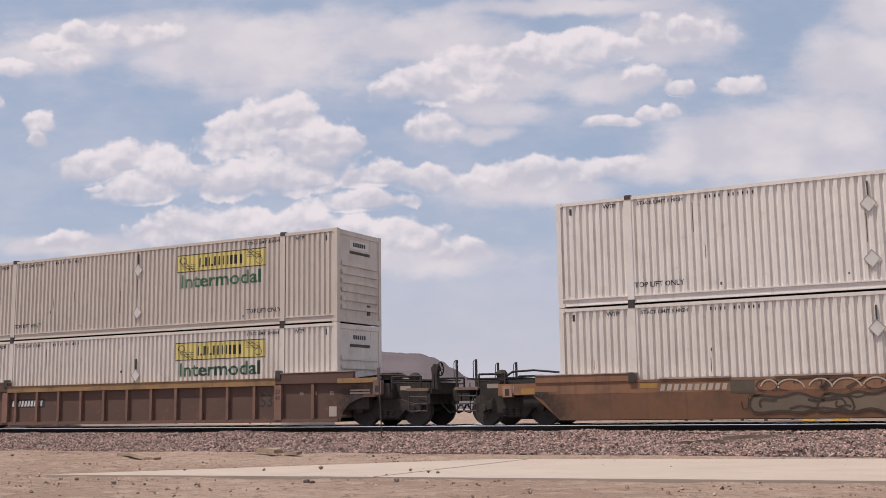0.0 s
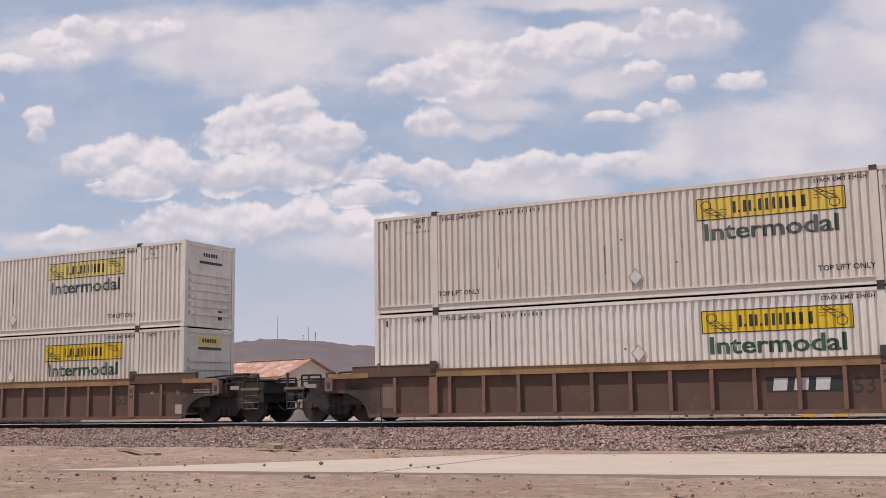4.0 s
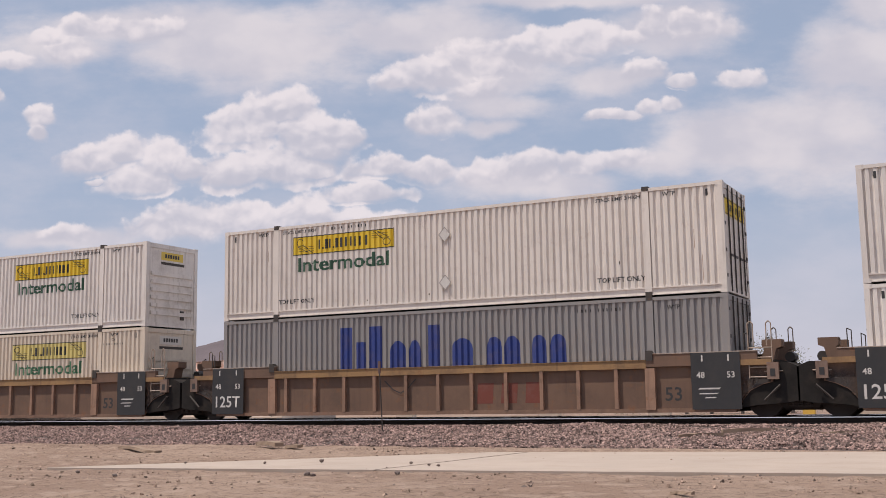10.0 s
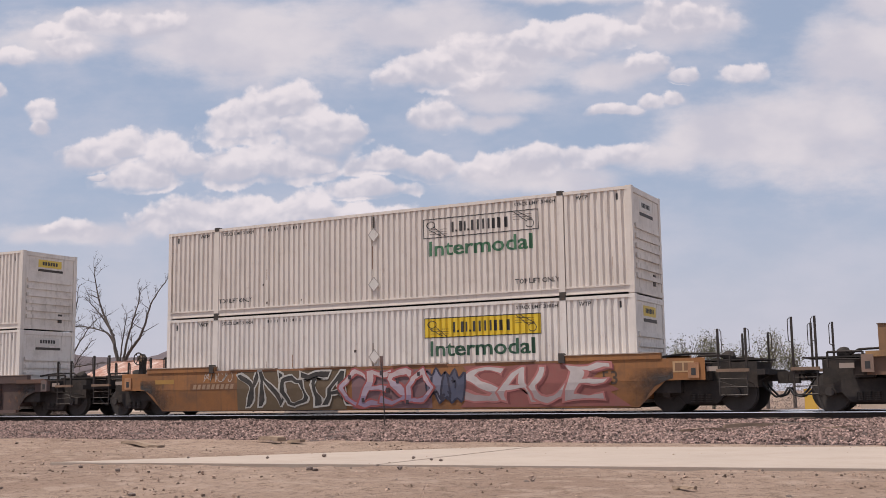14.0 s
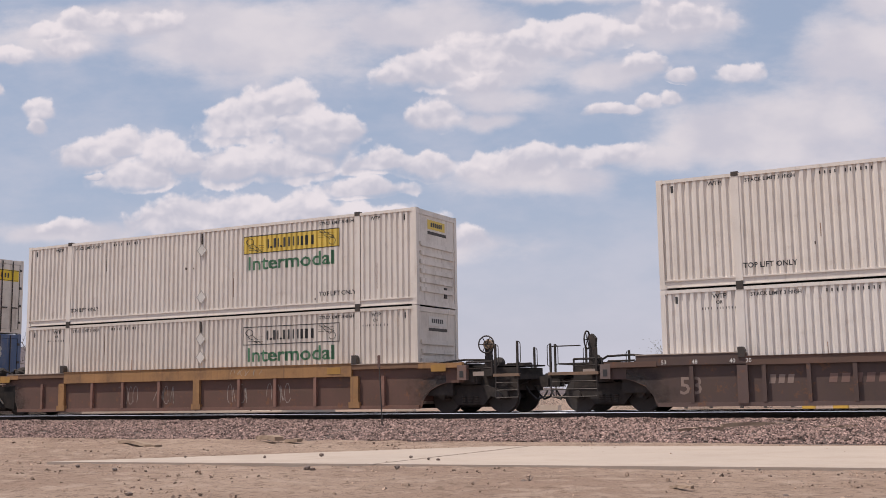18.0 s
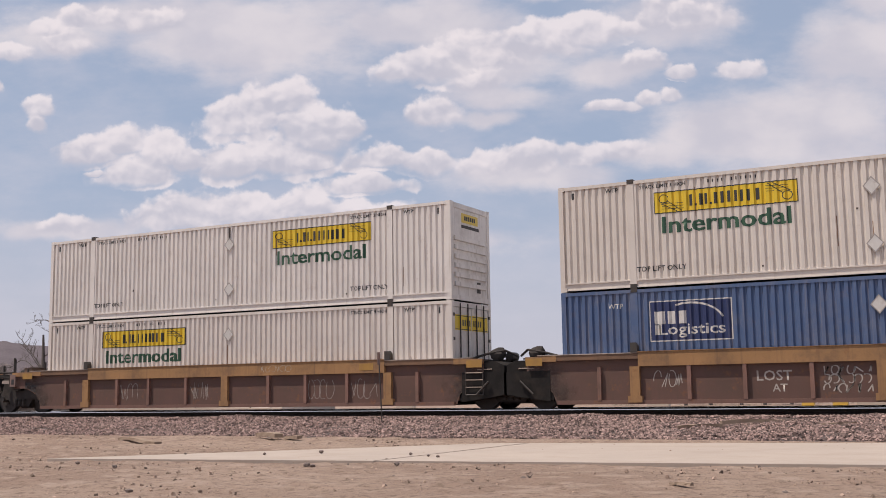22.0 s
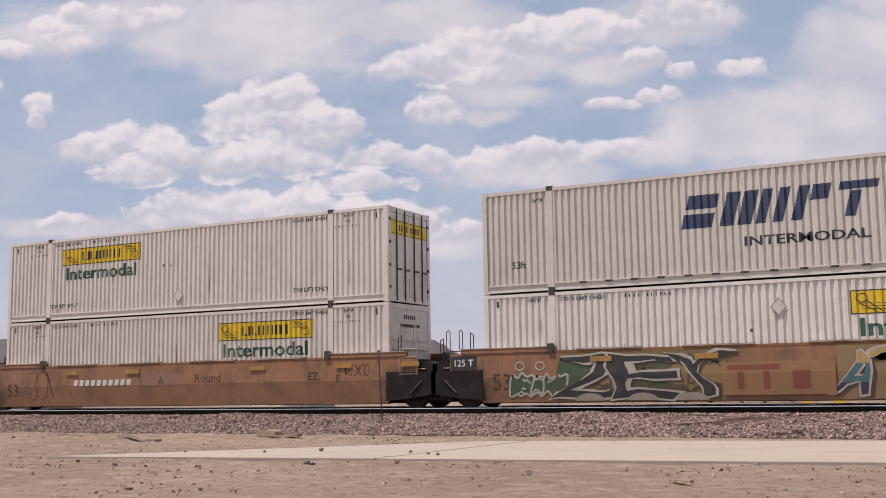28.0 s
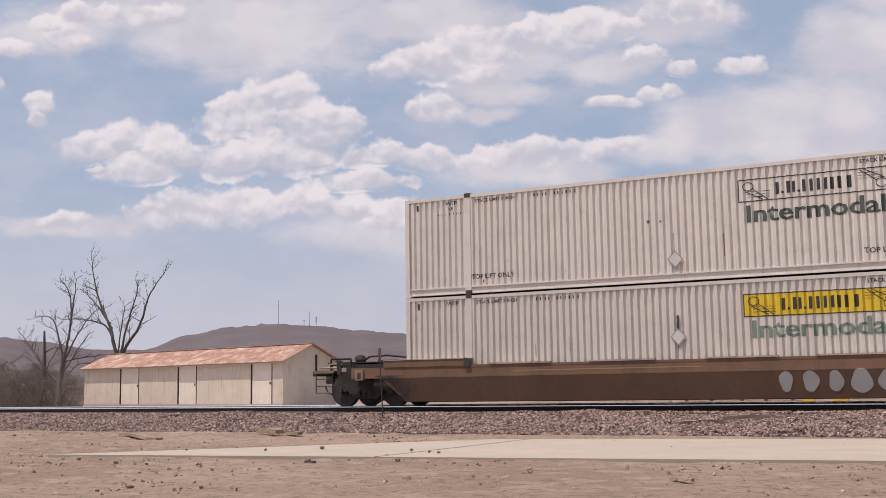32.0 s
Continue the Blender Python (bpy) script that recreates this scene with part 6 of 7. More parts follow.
        part("lettering", onto_folds(text_bold("INTERMODAL", 0.34, 3.0, 0.012), 0.75, 0.98), M_GREEN, hi, "small dark painted lettering", (0.03, 0.035, 0.05))
        stencil(hi, "53ft", -6.98, 0.78, 0.2)
        stencil(hi, "WTP", -6.4, 2.55, 0.12)
        for i in range(16):
            x = -5.2 + i * 0.72
            part("stencil", boxm(x, x + 0.2, -WIDE - 0.006, -WIDE + 0.02, 0.18, 0.225), M_INK, hi)
    else:
        lo, hi = white_box(False, 1, RIGHT, "bright", "dark", True, (), end="bare"), white_box(True, 0, LEFT, "bright", "dark", True, (0.6,), end="bright")
    stack(k, car, lo, hi)

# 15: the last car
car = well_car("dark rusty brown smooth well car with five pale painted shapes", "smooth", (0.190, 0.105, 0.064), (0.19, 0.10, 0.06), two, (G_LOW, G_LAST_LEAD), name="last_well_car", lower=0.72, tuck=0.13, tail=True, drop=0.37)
for i, w in enumerate((0.16, 0.19, 0.17, 0.24, 0.20)):
    x = 2.65 + i * 0.58
    pts = [(x + w * math.cos(a) * (1 + 0.15 * math.sin(3 * a + i)), 0.55 + 0.27 * math.sin(a) * (1.1 if i == 3 else 0.95)) for a in [2 * math.pi * j / 18 for j in range(18)]]
    bm = bmesh.new()
    bm.faces.new([bm.verts.new((a, 0, b)) for a, b in pts])
    side_paint(car, bm, 1.468, M_SPRAY, "mural_shape", "pale painted rounded shape", (0.42, 0.40, 0.39))
side_paint(car, rects((9.1, 9.7, 0.82, 1.06)), 1.465, M_PATCH, "notice", "faded ochre patch")
side_paint(car, rects((-4.6, 0.6, 0.95, 0.98)), 1.465, M_SPRAY, "stripe", "", (0.30, 0.19, 0.10))
stack(15, car, white_box(False, 3, RIGHT, "bright", "faded", False, (11.5,), end="bare"), white_box(False, 4, RIGHT, "bare", "grey", True, (0.6,), end="bare", label=dark_box))

# ---- beside and behind the track ----


def tuft_rock(name, x, y, z, r, seed, material, label, flat=0.7):
    rng = random.Random(seed)
    bm = bmesh.new()
    bmesh.ops.create_icosphere(bm, subdivisions=1, radius=r)
    for v in bm.verts:
        v.co *= rng.uniform(0.72, 1.2)
        v.co.z *= flat
    ob = part(name, bm, material)
    ob.matrix_basis = pose(x, y, z + r * flat * 0.45, 0, 0, rng.uniform(0, 180))
    return tagged(ob, label, "stone", "loose stones on the ground")


def ties():
    first = None
    for i in range(170):
        x = -80 + i * 0.52
        if first is None:
            bm = boxm(-0.11, 0.11, -1.3, 1.3, -0.38, -0.182)
            bmesh.ops.bevel(bm, geom=bm.edges[:], offset=0.012, segments=1)
            first = part("tie", bm, M_TIE)
            tagged(first, "weathered dark wooden tie bedded in stone", "tie", "ties of the track", "structure")
            first.location.x = x
        else:
            copy_thing(first, pose(x + random.uniform(-0.03, 0.03), 0, random.uniform(-0.01, 0.004)))


ties()


def pad():
    """The concrete pad in two slabs with an open joint."""
    p = tagged(new("concrete_pad"), "pale bare concrete pad level with the dirt", "pavement", kind="structure")
    top, low = GROUND + 0.03, GROUND - 0.1

    def piece(name, pts):
        bm = bmesh.new()
        a = [bm.verts.new((x, y, low)) for x, y in pts]
        b = [bm.verts.new((x, y, top + 0.012 * noise.noise((x, y, 2)))) for x, y in pts]
        bm.faces.new(b)
        for i in range(len(a)):
            j = (i + 1) % len(a)
            bm.faces.new((a[i], a[j], b[j], b[i]))
        bmesh.ops.recalc_face_normals(bm, faces=bm.faces)
        bmesh.ops.bevel(bm, geom=[e for e in bm.edges if e.verts[0].co.z > low + 0.01 and e.verts[1].co.z > low + 0.01], offset=0.012, segments=2)
        part(name, bm, M_CONC, p)
    piece("slab", [(-14.9, -15.35), (-8.90, -14.45), (-8.87, -8.62), (-9.6, -8.72)])
    piece("slab", [(-8.84, -14.45), (14.0, -11.1), (14.0, -4.2), (-8.80, -8.60)])


pad()


def stake():
    s = tagged(new("marker_stake"), "thin steel marker stake with a dull reddish head", "marker stake")
    part("shaft", rod(bmesh.new(), (0, 0, -0.3), (-0.10, 0, 1.62), 0.019, 0.016, 8), M_STEEL, s)
    bm = boxm(-0.145, -0.065, -0.012, 0.012, 1.46, 1.80)
    bmesh.ops.bevel(bm, geom=bm.edges[:], offset=0.008, segments=1)
    part("head", bm, mat("dull_red_marker", (0.13, 0.075, 0.065), rough=0.7), s, "dull reddish marker plate")
    s.location = (-15.45, -3.3, -0.18)


stake()


def plank(x0, y0, x1, y1, z, w, h, seed):
    rng = random.Random(seed)
    length = math.hypot(x1 - x0, y1 - y0)
    bm = boxm(0, length, -w / 2, w / 2, 0, h)
    bmesh.ops.subdivide_edges(bm, edges=[e for e in bm.edges if abs(e.verts[0].co.x - e.verts[1].co.x) > 0.1], cuts=5)
    for v in bm.verts:
        v.co.z += 0.03 * math.sin(v.co.x * 2.2) + rng.uniform(-0.008, 0.008)
        v.co.y += rng.uniform(-0.012, 0.012)
    ob = part("broken_plank", bm, M_WOOD)
    ob.matrix_basis = pose(x0, y0, z, 0, 0, math.degrees(math.atan2(y1 - y0, x1 - x0)))
    return tagged(ob, "weathered broken wooden plank lying on the dirt", "plank", "scraps of wood")


plank(-16.6, -7.2, -15.5, -7.9, -0.50, 0.22, 0.09, 1)
plank(-19.4, -9.0, -17.2, -10.1, -0.53, 0.16, 0.06, 2)
plank(-6.9, -4.7, -6.0, -4.3, -0.37, 0.09, 0.06, 3)
plank(-6.05, -4.2, -4.55, -3.2, -0.30, 0.11, 0.08, 4)
plank(-3.95, -4.2, -3.2, -4.0, -0.34, 0.09, 0.06, 5)
plank(-3.55, -16.85, -3.25, -17.05, -0.545, 0.045, 0.03, 6)
plank(-15.2, -8.0, -14.7, -8.2, -0.52, 0.14, 0.07, 7)

ROCK_LABEL = "small dark weathered stone on the pale dirt"
for i, (x, y, r) in enumerate(((-10.92, -12.89, 0.055), (-9.54, -15.3, 0.075), (-9.35, -15.42, 0.055), (-9.02, -13.07, 0.045), (-8.93, -19.6, 0.06), (-12.4, -16.3, 0.05), (-13.6, -15.9, 0.05),
                               (-8.5, -13.4, 0.045), (-8.25, -13.55, 0.04), (-8.3, -14.75, 0.06), (-11.6, -13.6, 0.04), (-13.1, -13.9, 0.035), (-5.44, -16.6, 0.05), (-2.2, -17.4, 0.04))):
    tuft_rock("stone", x, y, GROUND + (0.05 if abs(y + 13.2) < 0.8 and x < -8 else 0.0), r * 0.85, i, M_ROCK, ROCK_LABEL)


def weed(x, y):
    rng = random.Random(5)
    bm = bmesh.new()
    for i in range(16):
        a, l = rng.uniform(0, 6.3), rng.uniform(0.03, 0.08)
        p = Vector((x, y, GROUND))
        rod(bm, p, p + Vector((math.cos(a) * l * 0.7, math.sin(a) * l * 0.7, l)), 0.004, 0.002, 4, False)
    tagged(part("weed", bm, M_BRUSH), "small dry weed in the dirt", "weed")


weed(-5.4, -16.5)


def scatter(name, count, region, height, size, material, seed, label, category, skew=1.0, patchy=False):
    """Many small broken stones as one stretch of loose material."""
    rng = np.random.default_rng(seed)
    cube = np.array([(-1, -1, -1), (1, -1, -1), (1, 1, -1), (-1, 1, -1), (-1, -1, 1), (1, -1, 1), (1, 1, 1), (-1, 1, 1)], float)
    quad = np.array([(3, 2, 1, 0), (4, 5, 6, 7), (0, 1, 5, 4), (1, 2, 6, 5), (2, 3, 7, 6), (3, 0, 4, 7)])
    x0, x1, y0, y1 = region
    c = np.column_stack((rng.uniform(x0, x1, count), rng.uniform(y0, y1, count)))
    if patchy:
        keep = [rng.uniform(-0.25, 0.45) < noise.noise((a * 0.5, b * 1.1, seed)) + 0.5 * noise.noise((a * 1.9, b * 2.6, seed)) for a, b in c.tolist()]
        c = c[np.array(keep)]
        count = len(c)
    z = np.array([height(float(a), float(b)) for a, b in c])
    s = (size[0] + (size[1] - size[0]) * rng.uniform(0, 1, (count, 1)) ** skew) * rng.uniform(0.6, 1.2, (count, 3))
    q = rng.normal(size=(count, 4))
    q /= np.linalg.norm(q, axis=1)[:, None]
    w, a, b, d = q.T
    rot = np.array([[1 - 2 * (b * b + d * d), 2 * (a * b - d * w), 2 * (a * d + b * w)], [2 * (a * b + d * w), 1 - 2 * (a * a + d * d), 2 * (b * d - a * w)], [2 * (a * d - b * w), 2 * (b * d + a * w), 1 - 2 * (a * a + b * b)]]).transpose(2, 0, 1)
    pts = cube[None] * rng.uniform(0.6, 1.1, (count, 8, 1)) * s[:, None, :]
    pts = np.einsum("nij,nkj->nki", rot, pts)
    pts += np.column_stack((c, z))[:, None, :]
    faces = quad[None] + (np.arange(count) * 8)[:, None, None]
    me = bpy.data.meshes.new(name)
    me.from_pydata(pts.reshape(-1, 3), [], faces.reshape(-1, 4).tolist())
    me.materials.append(material)
    return tagged(new(name, me), label, category, kind="stuff")


def shoulder(x, y):
    e = 1 if 2.0 < abs(y) < 6 else 0.1
    return ballast_z(y) + e * heave(x, y) + 0.012


scatter("ballast_stones", 80000, (-44, 3, -6.3, -1.35), shoulder, (0.014, 0.036), M_STONE, 4, "loose pinkish grey crushed ballast stones", "ballast", 1.4)
scatter("far_ballast_stones", 9000, (-90, -44, -6.0, -1.35), shoulder, (0.02, 0.05), M_STONE, 5, "loose pinkish grey crushed ballast stones", "ballast")
scatter("gravel", 500, (-26, 3, -22, -5.5), lambda x, y: GROUND + 0.006, (0.003, 0.020), M_ROCK, 6, "scattered fine dark gravel on the dirt", "gravel", 4.0, True)
scatter("dirt_clods", 42000, (-30, 4, -22, -6.0), lambda x, y: GROUND - 0.004 + 0.03 * noise.noise((x * 0.5, y * 0.6, 8)), (0.003, 0.026), M_CLOD, 7, "loose crumbs and clods of the pale dirt", "dirt", 6.5, True)


def lot():
    bm = bmesh.new()
    xs = [-130 + i * 10 for i in range(20)]
    rows = []
    for y, j in ((5.6, 0.8), (9, 0.2), (14, 0.2), (21.5, 0.9)):
        rows.append([bm.verts.new((x, y + j * noise.noise((x * 0.13, y, 0)), GROUND + 0.02)) for x in xs])
    for a, b in zip(rows, rows[1:]):
        for i in range(len(a) - 1):
            bm.faces.new((a[i], a[i + 1], b[i + 1], b[i]))
    tagged(part("gravel_lot", bm, M_LOT), "pale bare gravel yard behind the track", "yard", kind="structure")


lot()


# ---- shed ----
def shed():
    s = tagged(new("shed"), "long low tan sheet-metal shed with a rusted gable roof", "shed")
    L, D, low, eave, ridge = 19.73, 4.1, -0.45, 2.22, 3.12
    doors = ((0.21, 0.313), (0.518, 0.61), (0.864, 0.954))
    edges = [0.0] + [q for d in doors for q in d] + [1.0]
    for i in range(0, len(edges), 2):
        a, b = edges[i] * L, edges[i + 1] * L
        n = max(1, round((b - a) / 1.5))
        for k in range(n):
            u0, u1 = a + (b - a) * k / n, a + (b - a) * (k + 1) / n
            part("siding_sheet", boxm(u0 + 0.006, u1 - 0.006, 0.0, 0.05, low + 0.22, eave), M_SIDING, s)
    part("plinth", boxm(0, L, -0.03, 0.06, low - 0.3, low + 0.215), M_CONC, s)
    for a, b in doors:
        d = part("shed_door", boxm(a * L + 0.07, b * L - 0.07, 0.03, 0.08, low + 0.22, eave - 0.08), M_DOOR, s, "pale closed sliding door")
        part("door_latch", boxm(b * L - 0.22, b * L - 0.14, 0.0, 0.03, 0.85, 1.0), M_STEEL, d)
        for q in (a * L, b * L):
            part("door_jamb", boxm(q - 0.032, q + 0.032, -0.015, 0.06, low + 0.2, eave), M_DARK, s)
        part("door_track", boxm(a * L - 0.1, b * L + 0.1, -0.02, 0.05, eave - 0.08, eave), M_DARK, s)
    part("back_wall", boxm(0, L, D - 0.05, D, low - 0.3, eave), M_SIDING, s)
    for x in (0.0, L - 0.05):
        bm = bmesh.new()
        pts = [(0.05, low - 0.3), (D - 0.05, low - 0.3), (D - 0.05, eave), (D / 2, ridge - 0.03), (0.05, eave)]
        a = [bm.verts.new((x, y, z)) for y, z in pts]
        b = [bm.verts.new((x + 0.05, y, z)) for y, z in pts]
        bm.faces.new(a)
        bm.faces.new(b[::-1])
        for i in range(5):
            j = (i + 1) % 5
            bm.faces.new((a[i], b[i], b[j], a[j]))
        bmesh.ops.recalc_face_normals(bm, faces=bm.faces)
        part("gable_wall", bm, M_SIDING, s)
    for side in (0, 1):
        n = 22
        for k in range(n):
            u0, u1 = -0.25 + (L + 0.5) * k / n, -0.25 + (L + 0.5) * (k + 1) / n + 0.04
            bm = bmesh.new()
            y0, y1 = (-0.32, D / 2) if side == 0 else (D + 0.32, D / 2)
            z0 = eave - 0.12
            m = 10
            lo, hi = [], []
            for i in range(m + 1):
                u = u0 + (u1 - u0) * i / m
                dz = 0.014 * (1 if i % 2 else -1) + 0.006 * (k % 2)
                lo.append(bm.verts.new((u, y0, z0 + dz)))
                hi.append(bm.verts.new((u, y1, ridge + dz)))
            for i in range(m):
                bm.faces.new((lo[i], lo[i + 1], hi[i + 1], hi[i]))
            ext = bmesh.ops.extrude_face_region(bm, geom=bm.faces[:])
            bmesh.ops.translate(bm, verts=[v for v in ext["geom"] if isinstance(v, bmesh.types.BMVert)], vec=(0, 0, 0.01))
            bmesh.ops.recalc_face_normals(bm, faces=bm.faces)
            part("roof_sheet", bm, M_ROOF, s)
    part("ridge_cap", boxm(-0.25, L + 0.25, D / 2 - 0.14, D / 2 + 0.14, ridge + 0.005, ridge + 0.035), M_ROOF, s)
    part("fascia", boxm(-0.2, L + 0.2, -0.30, -0.27, eave - 0.20, eave - 0.10), M_WOOD, s)
    s.matrix_basis = pose(-55.5, 24.5, 0.0, 0, 0, math.degrees(math.atan2(-4.1, 19.3)))


shed()


# ---- trees ----
def limb(bm, p, q, r0, r1, rng, depth, sag=0.12, n=6):
    """A bent tapered branch from p to q with twigs."""
    p, q = Vector(p), Vector(q)
    steps = max(3, int((q - p).length / 0.7))
    last, rl = p, r0
    for i in range(1, steps + 1):
        f = i / steps
        w = (q - p).length * sag * math.sin(f * math.pi)
        nxt = p.lerp(q, f) + Vector((rng.uniform(-1, 1), rng.uniform(-1, 1), rng.uniform(-0.6, 0.6))) * w * 0.35
        rn = r0 + (r1 - r0) * f
        rod(bm, last, nxt, rl, rn, n, False)
        if depth > 0 and f > 0.2:
            for _ in range(2 if depth > 1 else 2):
                if rng.random() < 0.72:
                    d = (nxt - last).normalized()
                    side = Vector((rng.uniform(-1, 1), rng.uniform(-1, 1), rng.uniform(-0.15, 0.9))).normalized()
                    ln = (q - p).length * rng.uniform(0.22, 0.5) * (1.1 - 0.6 * f)
                    limb(bm, nxt, nxt + (d * 0.55 + side * 0.8).normalized() * ln, rn * 0.55, max(0.006, rn * 0.16), rng, depth - 1, sag, max(4, n - 1))
        last, rl = nxt, rn


def bough(bm, pts, r0, r1, rng, depth):
    """A long bent limb through a few points, with side twigs growing along it."""
    pts = [Vector(p) for p in pts]
    way = []
    for i in range(len(pts) - 1):
        a, b, c, d = pts[max(0, i - 1)], pts[i], pts[i + 1], pts[min(len(pts) - 1, i + 2)]
        n = max(3, int((c - b).length / 0.35))
        for k in range(n):
            f = k / n
            way.append(b * 0.0 + 0.5 * ((2 * b) + (c - a) * f + (2 * a - 5 * b + 4 * c - d) * f * f + (3 * b - a - 3 * c + d) * f ** 3))
    way.append(pts[-1])
    n = len(way) - 1
    way = [p + Vector((rng.uniform(-1, 1), rng.uniform(-1, 1), rng.uniform(-1, 1))) * 0.035 for p in way]
    for i in range(n):
        ra, rb = r0 + (r1 - r0) * i / n, r0 + (r1 - r0) * (i + 1) / n
        rod(bm, way[i], way[i + 1], ra, rb, 6, False)
        f = i / n
        if f > 0.25:
            for _ in range(1 if rng.random() < 0.7 else 2):
                d = (way[i + 1] - way[i]).normalized()
                side = Vector((rng.uniform(-1, 1), rng.uniform(-0.7, 0.7), rng.uniform(-0.3, 0.8))).normalized()
                ln = rng.uniform(0.5, 1.7) * (1.15 - 0.55 * f)
                limb(bm, way[i + 1], way[i + 1] + (d * 0.6 + side * 0.8).normalized() * ln, max(0.02, rb * 0.45), 0.007, rng, depth, 0.2, 5)


def bare_tree(x, y, trunk, boughs, seed, label):
    """A leafless tree; boughs as paths in x and z from the trunk's foot."""
    rng = random.Random(seed)
    t = tagged(new("bare_tree"), label, "tree")
    bm = bmesh.new()
    last = None
    for u, z, r in trunk:
        if last:
            rod(bm, (last[0], 0, last[1]), (u, 0, z), last[2], r, 10, False)
        last = (u, z, r)
    part("trunk", bm, M_BARK, t)
    for r, path in boughs:
        bm = bmesh.new()
        sway = rng.uniform(-1.2, 1.2)
        bough(bm, [(u, sway * i / len(path), z) for i, (u, z) in enumerate(path)], r, 0.018, rng, 2)
        part("limb", bm, M_BARK, t)
    t.location = (x, y, 0)
    return t


bare_tree(-58.0, 30, ((0, -0.7, 0.30), (0, 2.2, 0.24), (0, 3.3, 0.22)),
          ((0.13, ((0, 3.0), (-0.35, 4.2), (-0.7, 5.4), (-2.0, 8.0), (-2.5, 10.5))), (0.10, ((0.2, 3.0), (1.1, 5.8), (2.0, 7.7), (1.9, 8.5))), (0.13, ((0.3, 2.9), (0.7, 3.8), (1.9, 5.3), (2.8, 7.6), (4.3, 9.3))),
           (0.07, ((0, 3.2), (0.2, 5.2), (0.4, 6.7))), (0.10, ((-0.1, 3.0), (-0.5, 4.2), (-1.4, 5.4), (-3.8, 6.0), (-6.0, 6.1))), (0.08, ((-0.6, 5.2), (-2.2, 6.8), (-3.9, 8.1))), (0.06, ((0.1, 3.1), (1.3, 4.2), (1.7, 4.9)))),
          7, "leafless dead tree with long slender upright limbs")
bare_tree(-63.6, 30, ((-0.2, -0.7, 0.26), (-0.1, 1.2, 0.23), (0.2, 3.2, 0.18)),
          ((0.12, ((0.1, 2.6), (0.5, 4.0), (1.0, 6.6), (1.4, 9.1))), (0.07, ((0.9, 6.0), (0.5, 8.0), (-0.6, 9.2))), (0.10, ((0.0, 2.4), (-0.2, 4.0), (-1.1, 6.0), (-2.1, 6.4), (-3.0, 6.4))),
           (0.08, ((0.2, 2.8), (1.8, 5.2), (3.4, 6.6))), (0.07, ((0.1, 1.9), (1.9, 3.9), (2.9, 4.8))), (0.07, ((0.2, 2.9), (2.7, 3.2), (3.9, 3.3))), (0.06, ((-0.1, 1.2), (1.4, 2.6), (2.6, 2.7))), (0.06, ((-0.1, 1.0), (-1.6, 2.6), (-2.6, 4.0)))),
          9, "leafless dead tree with a low crooked crown")
bare_tree(-66.0, 30.5, ((0, -0.7, 0.20), (0, 3.0, 0.15), (-0.1, 5.3, 0.07)), ((0.06, ((0, 2.4), (-0.9, 3.6), (-2.9, 5.4))), (0.05, ((0, 3.6), (0.9, 4.0), (1.8, 3.4))), (0.05, ((0, 2.2), (-2.4, 3.4), (-4.2, 2.9))), (0.05, ((0, 2.0), (1.0, 3.6), (1.9, 4.4)))),
          12, "small broken-topped dead tree beside the brush")


def thicket(x, y, w, d, h, seed, count, material, name="dry_bush", label="tangle of dry leafless brush"):
    """A mound of fine twigs that point every way."""
    rng = np.random.default_rng(seed)
    n = count * 6
    u, v = np.clip(rng.normal(0, 0.42, n), -1, 1) * w, np.clip(rng.normal(0, 0.42, n), -1, 1) * d
    top = h * np.sqrt(np.clip(1 - (u / w) ** 2 * 0.9, 0.05, 1)) * (0.8 + 0.2 * np.sin(u * 3.1 + seed) * np.cos(u * 1.3))
    c = np.column_stack((u, v, -0.6 + (top + 0.6) * rng.uniform(0, 1, n) ** 0.85))
    way = np.column_stack((rng.normal(0, 0.6, n), rng.normal(0, 0.5, n), rng.normal(0.45, 0.5, n)))
    way /= np.linalg.norm(way, axis=1)[:, None]
    side = np.cross(way, rng.normal(size=(n, 3)))
    side /= np.linalg.norm(side, axis=1)[:, None]
    up = np.cross(way, side)
    ln, th = rng.uniform(0.12, 0.42, (n, 1)), rng.uniform(0.005, 0.011, (n, 1))
    a, b = c - way * ln, c + way * ln
    pts = np.stack((a + side * th, a - side * th * 0.5 + up * th * 0.9, a - side * th * 0.5 - up * th * 0.9, b), 1)
    tri = np.array([(0, 1, 3), (1, 2, 3), (2, 0, 3)])[None] + (np.arange(n) * 4)[:, None, None]
    me = bpy.data.meshes.new(name)
    me.from_pydata(pts.reshape(-1, 3), [], tri.reshape(-1, 3).tolist())
    me.materials.append(material)
    ob = new(name, me)
    ob.location = (x, y, 0)
    return tagged(ob, label, "bush", "bushes beyond the track")


thicket(-68.0, 31.5, 5.0, 1.6, 3.0, 1, 3600, M_BRUSH)
thicket(-72.5, 32, 4.0, 1.5, 3.4, 2, 2400, M_BRUSH)
thicket(-65.3, 31.0, 2.2, 1.2, 2.6, 5, 1300, M_BRUSH)
thicket(-61.5, 29, 2.4, 1.0, 2.3, 3, 260, M_BRUSH)
thicket(-60.0, 30, 2.2, 1.0, 2.8, 6, 220, M_BRUSH)
thicket(-57.0, 27.0, 1.6, 0.8, 1.5, 4, 120, M_BRUSH)


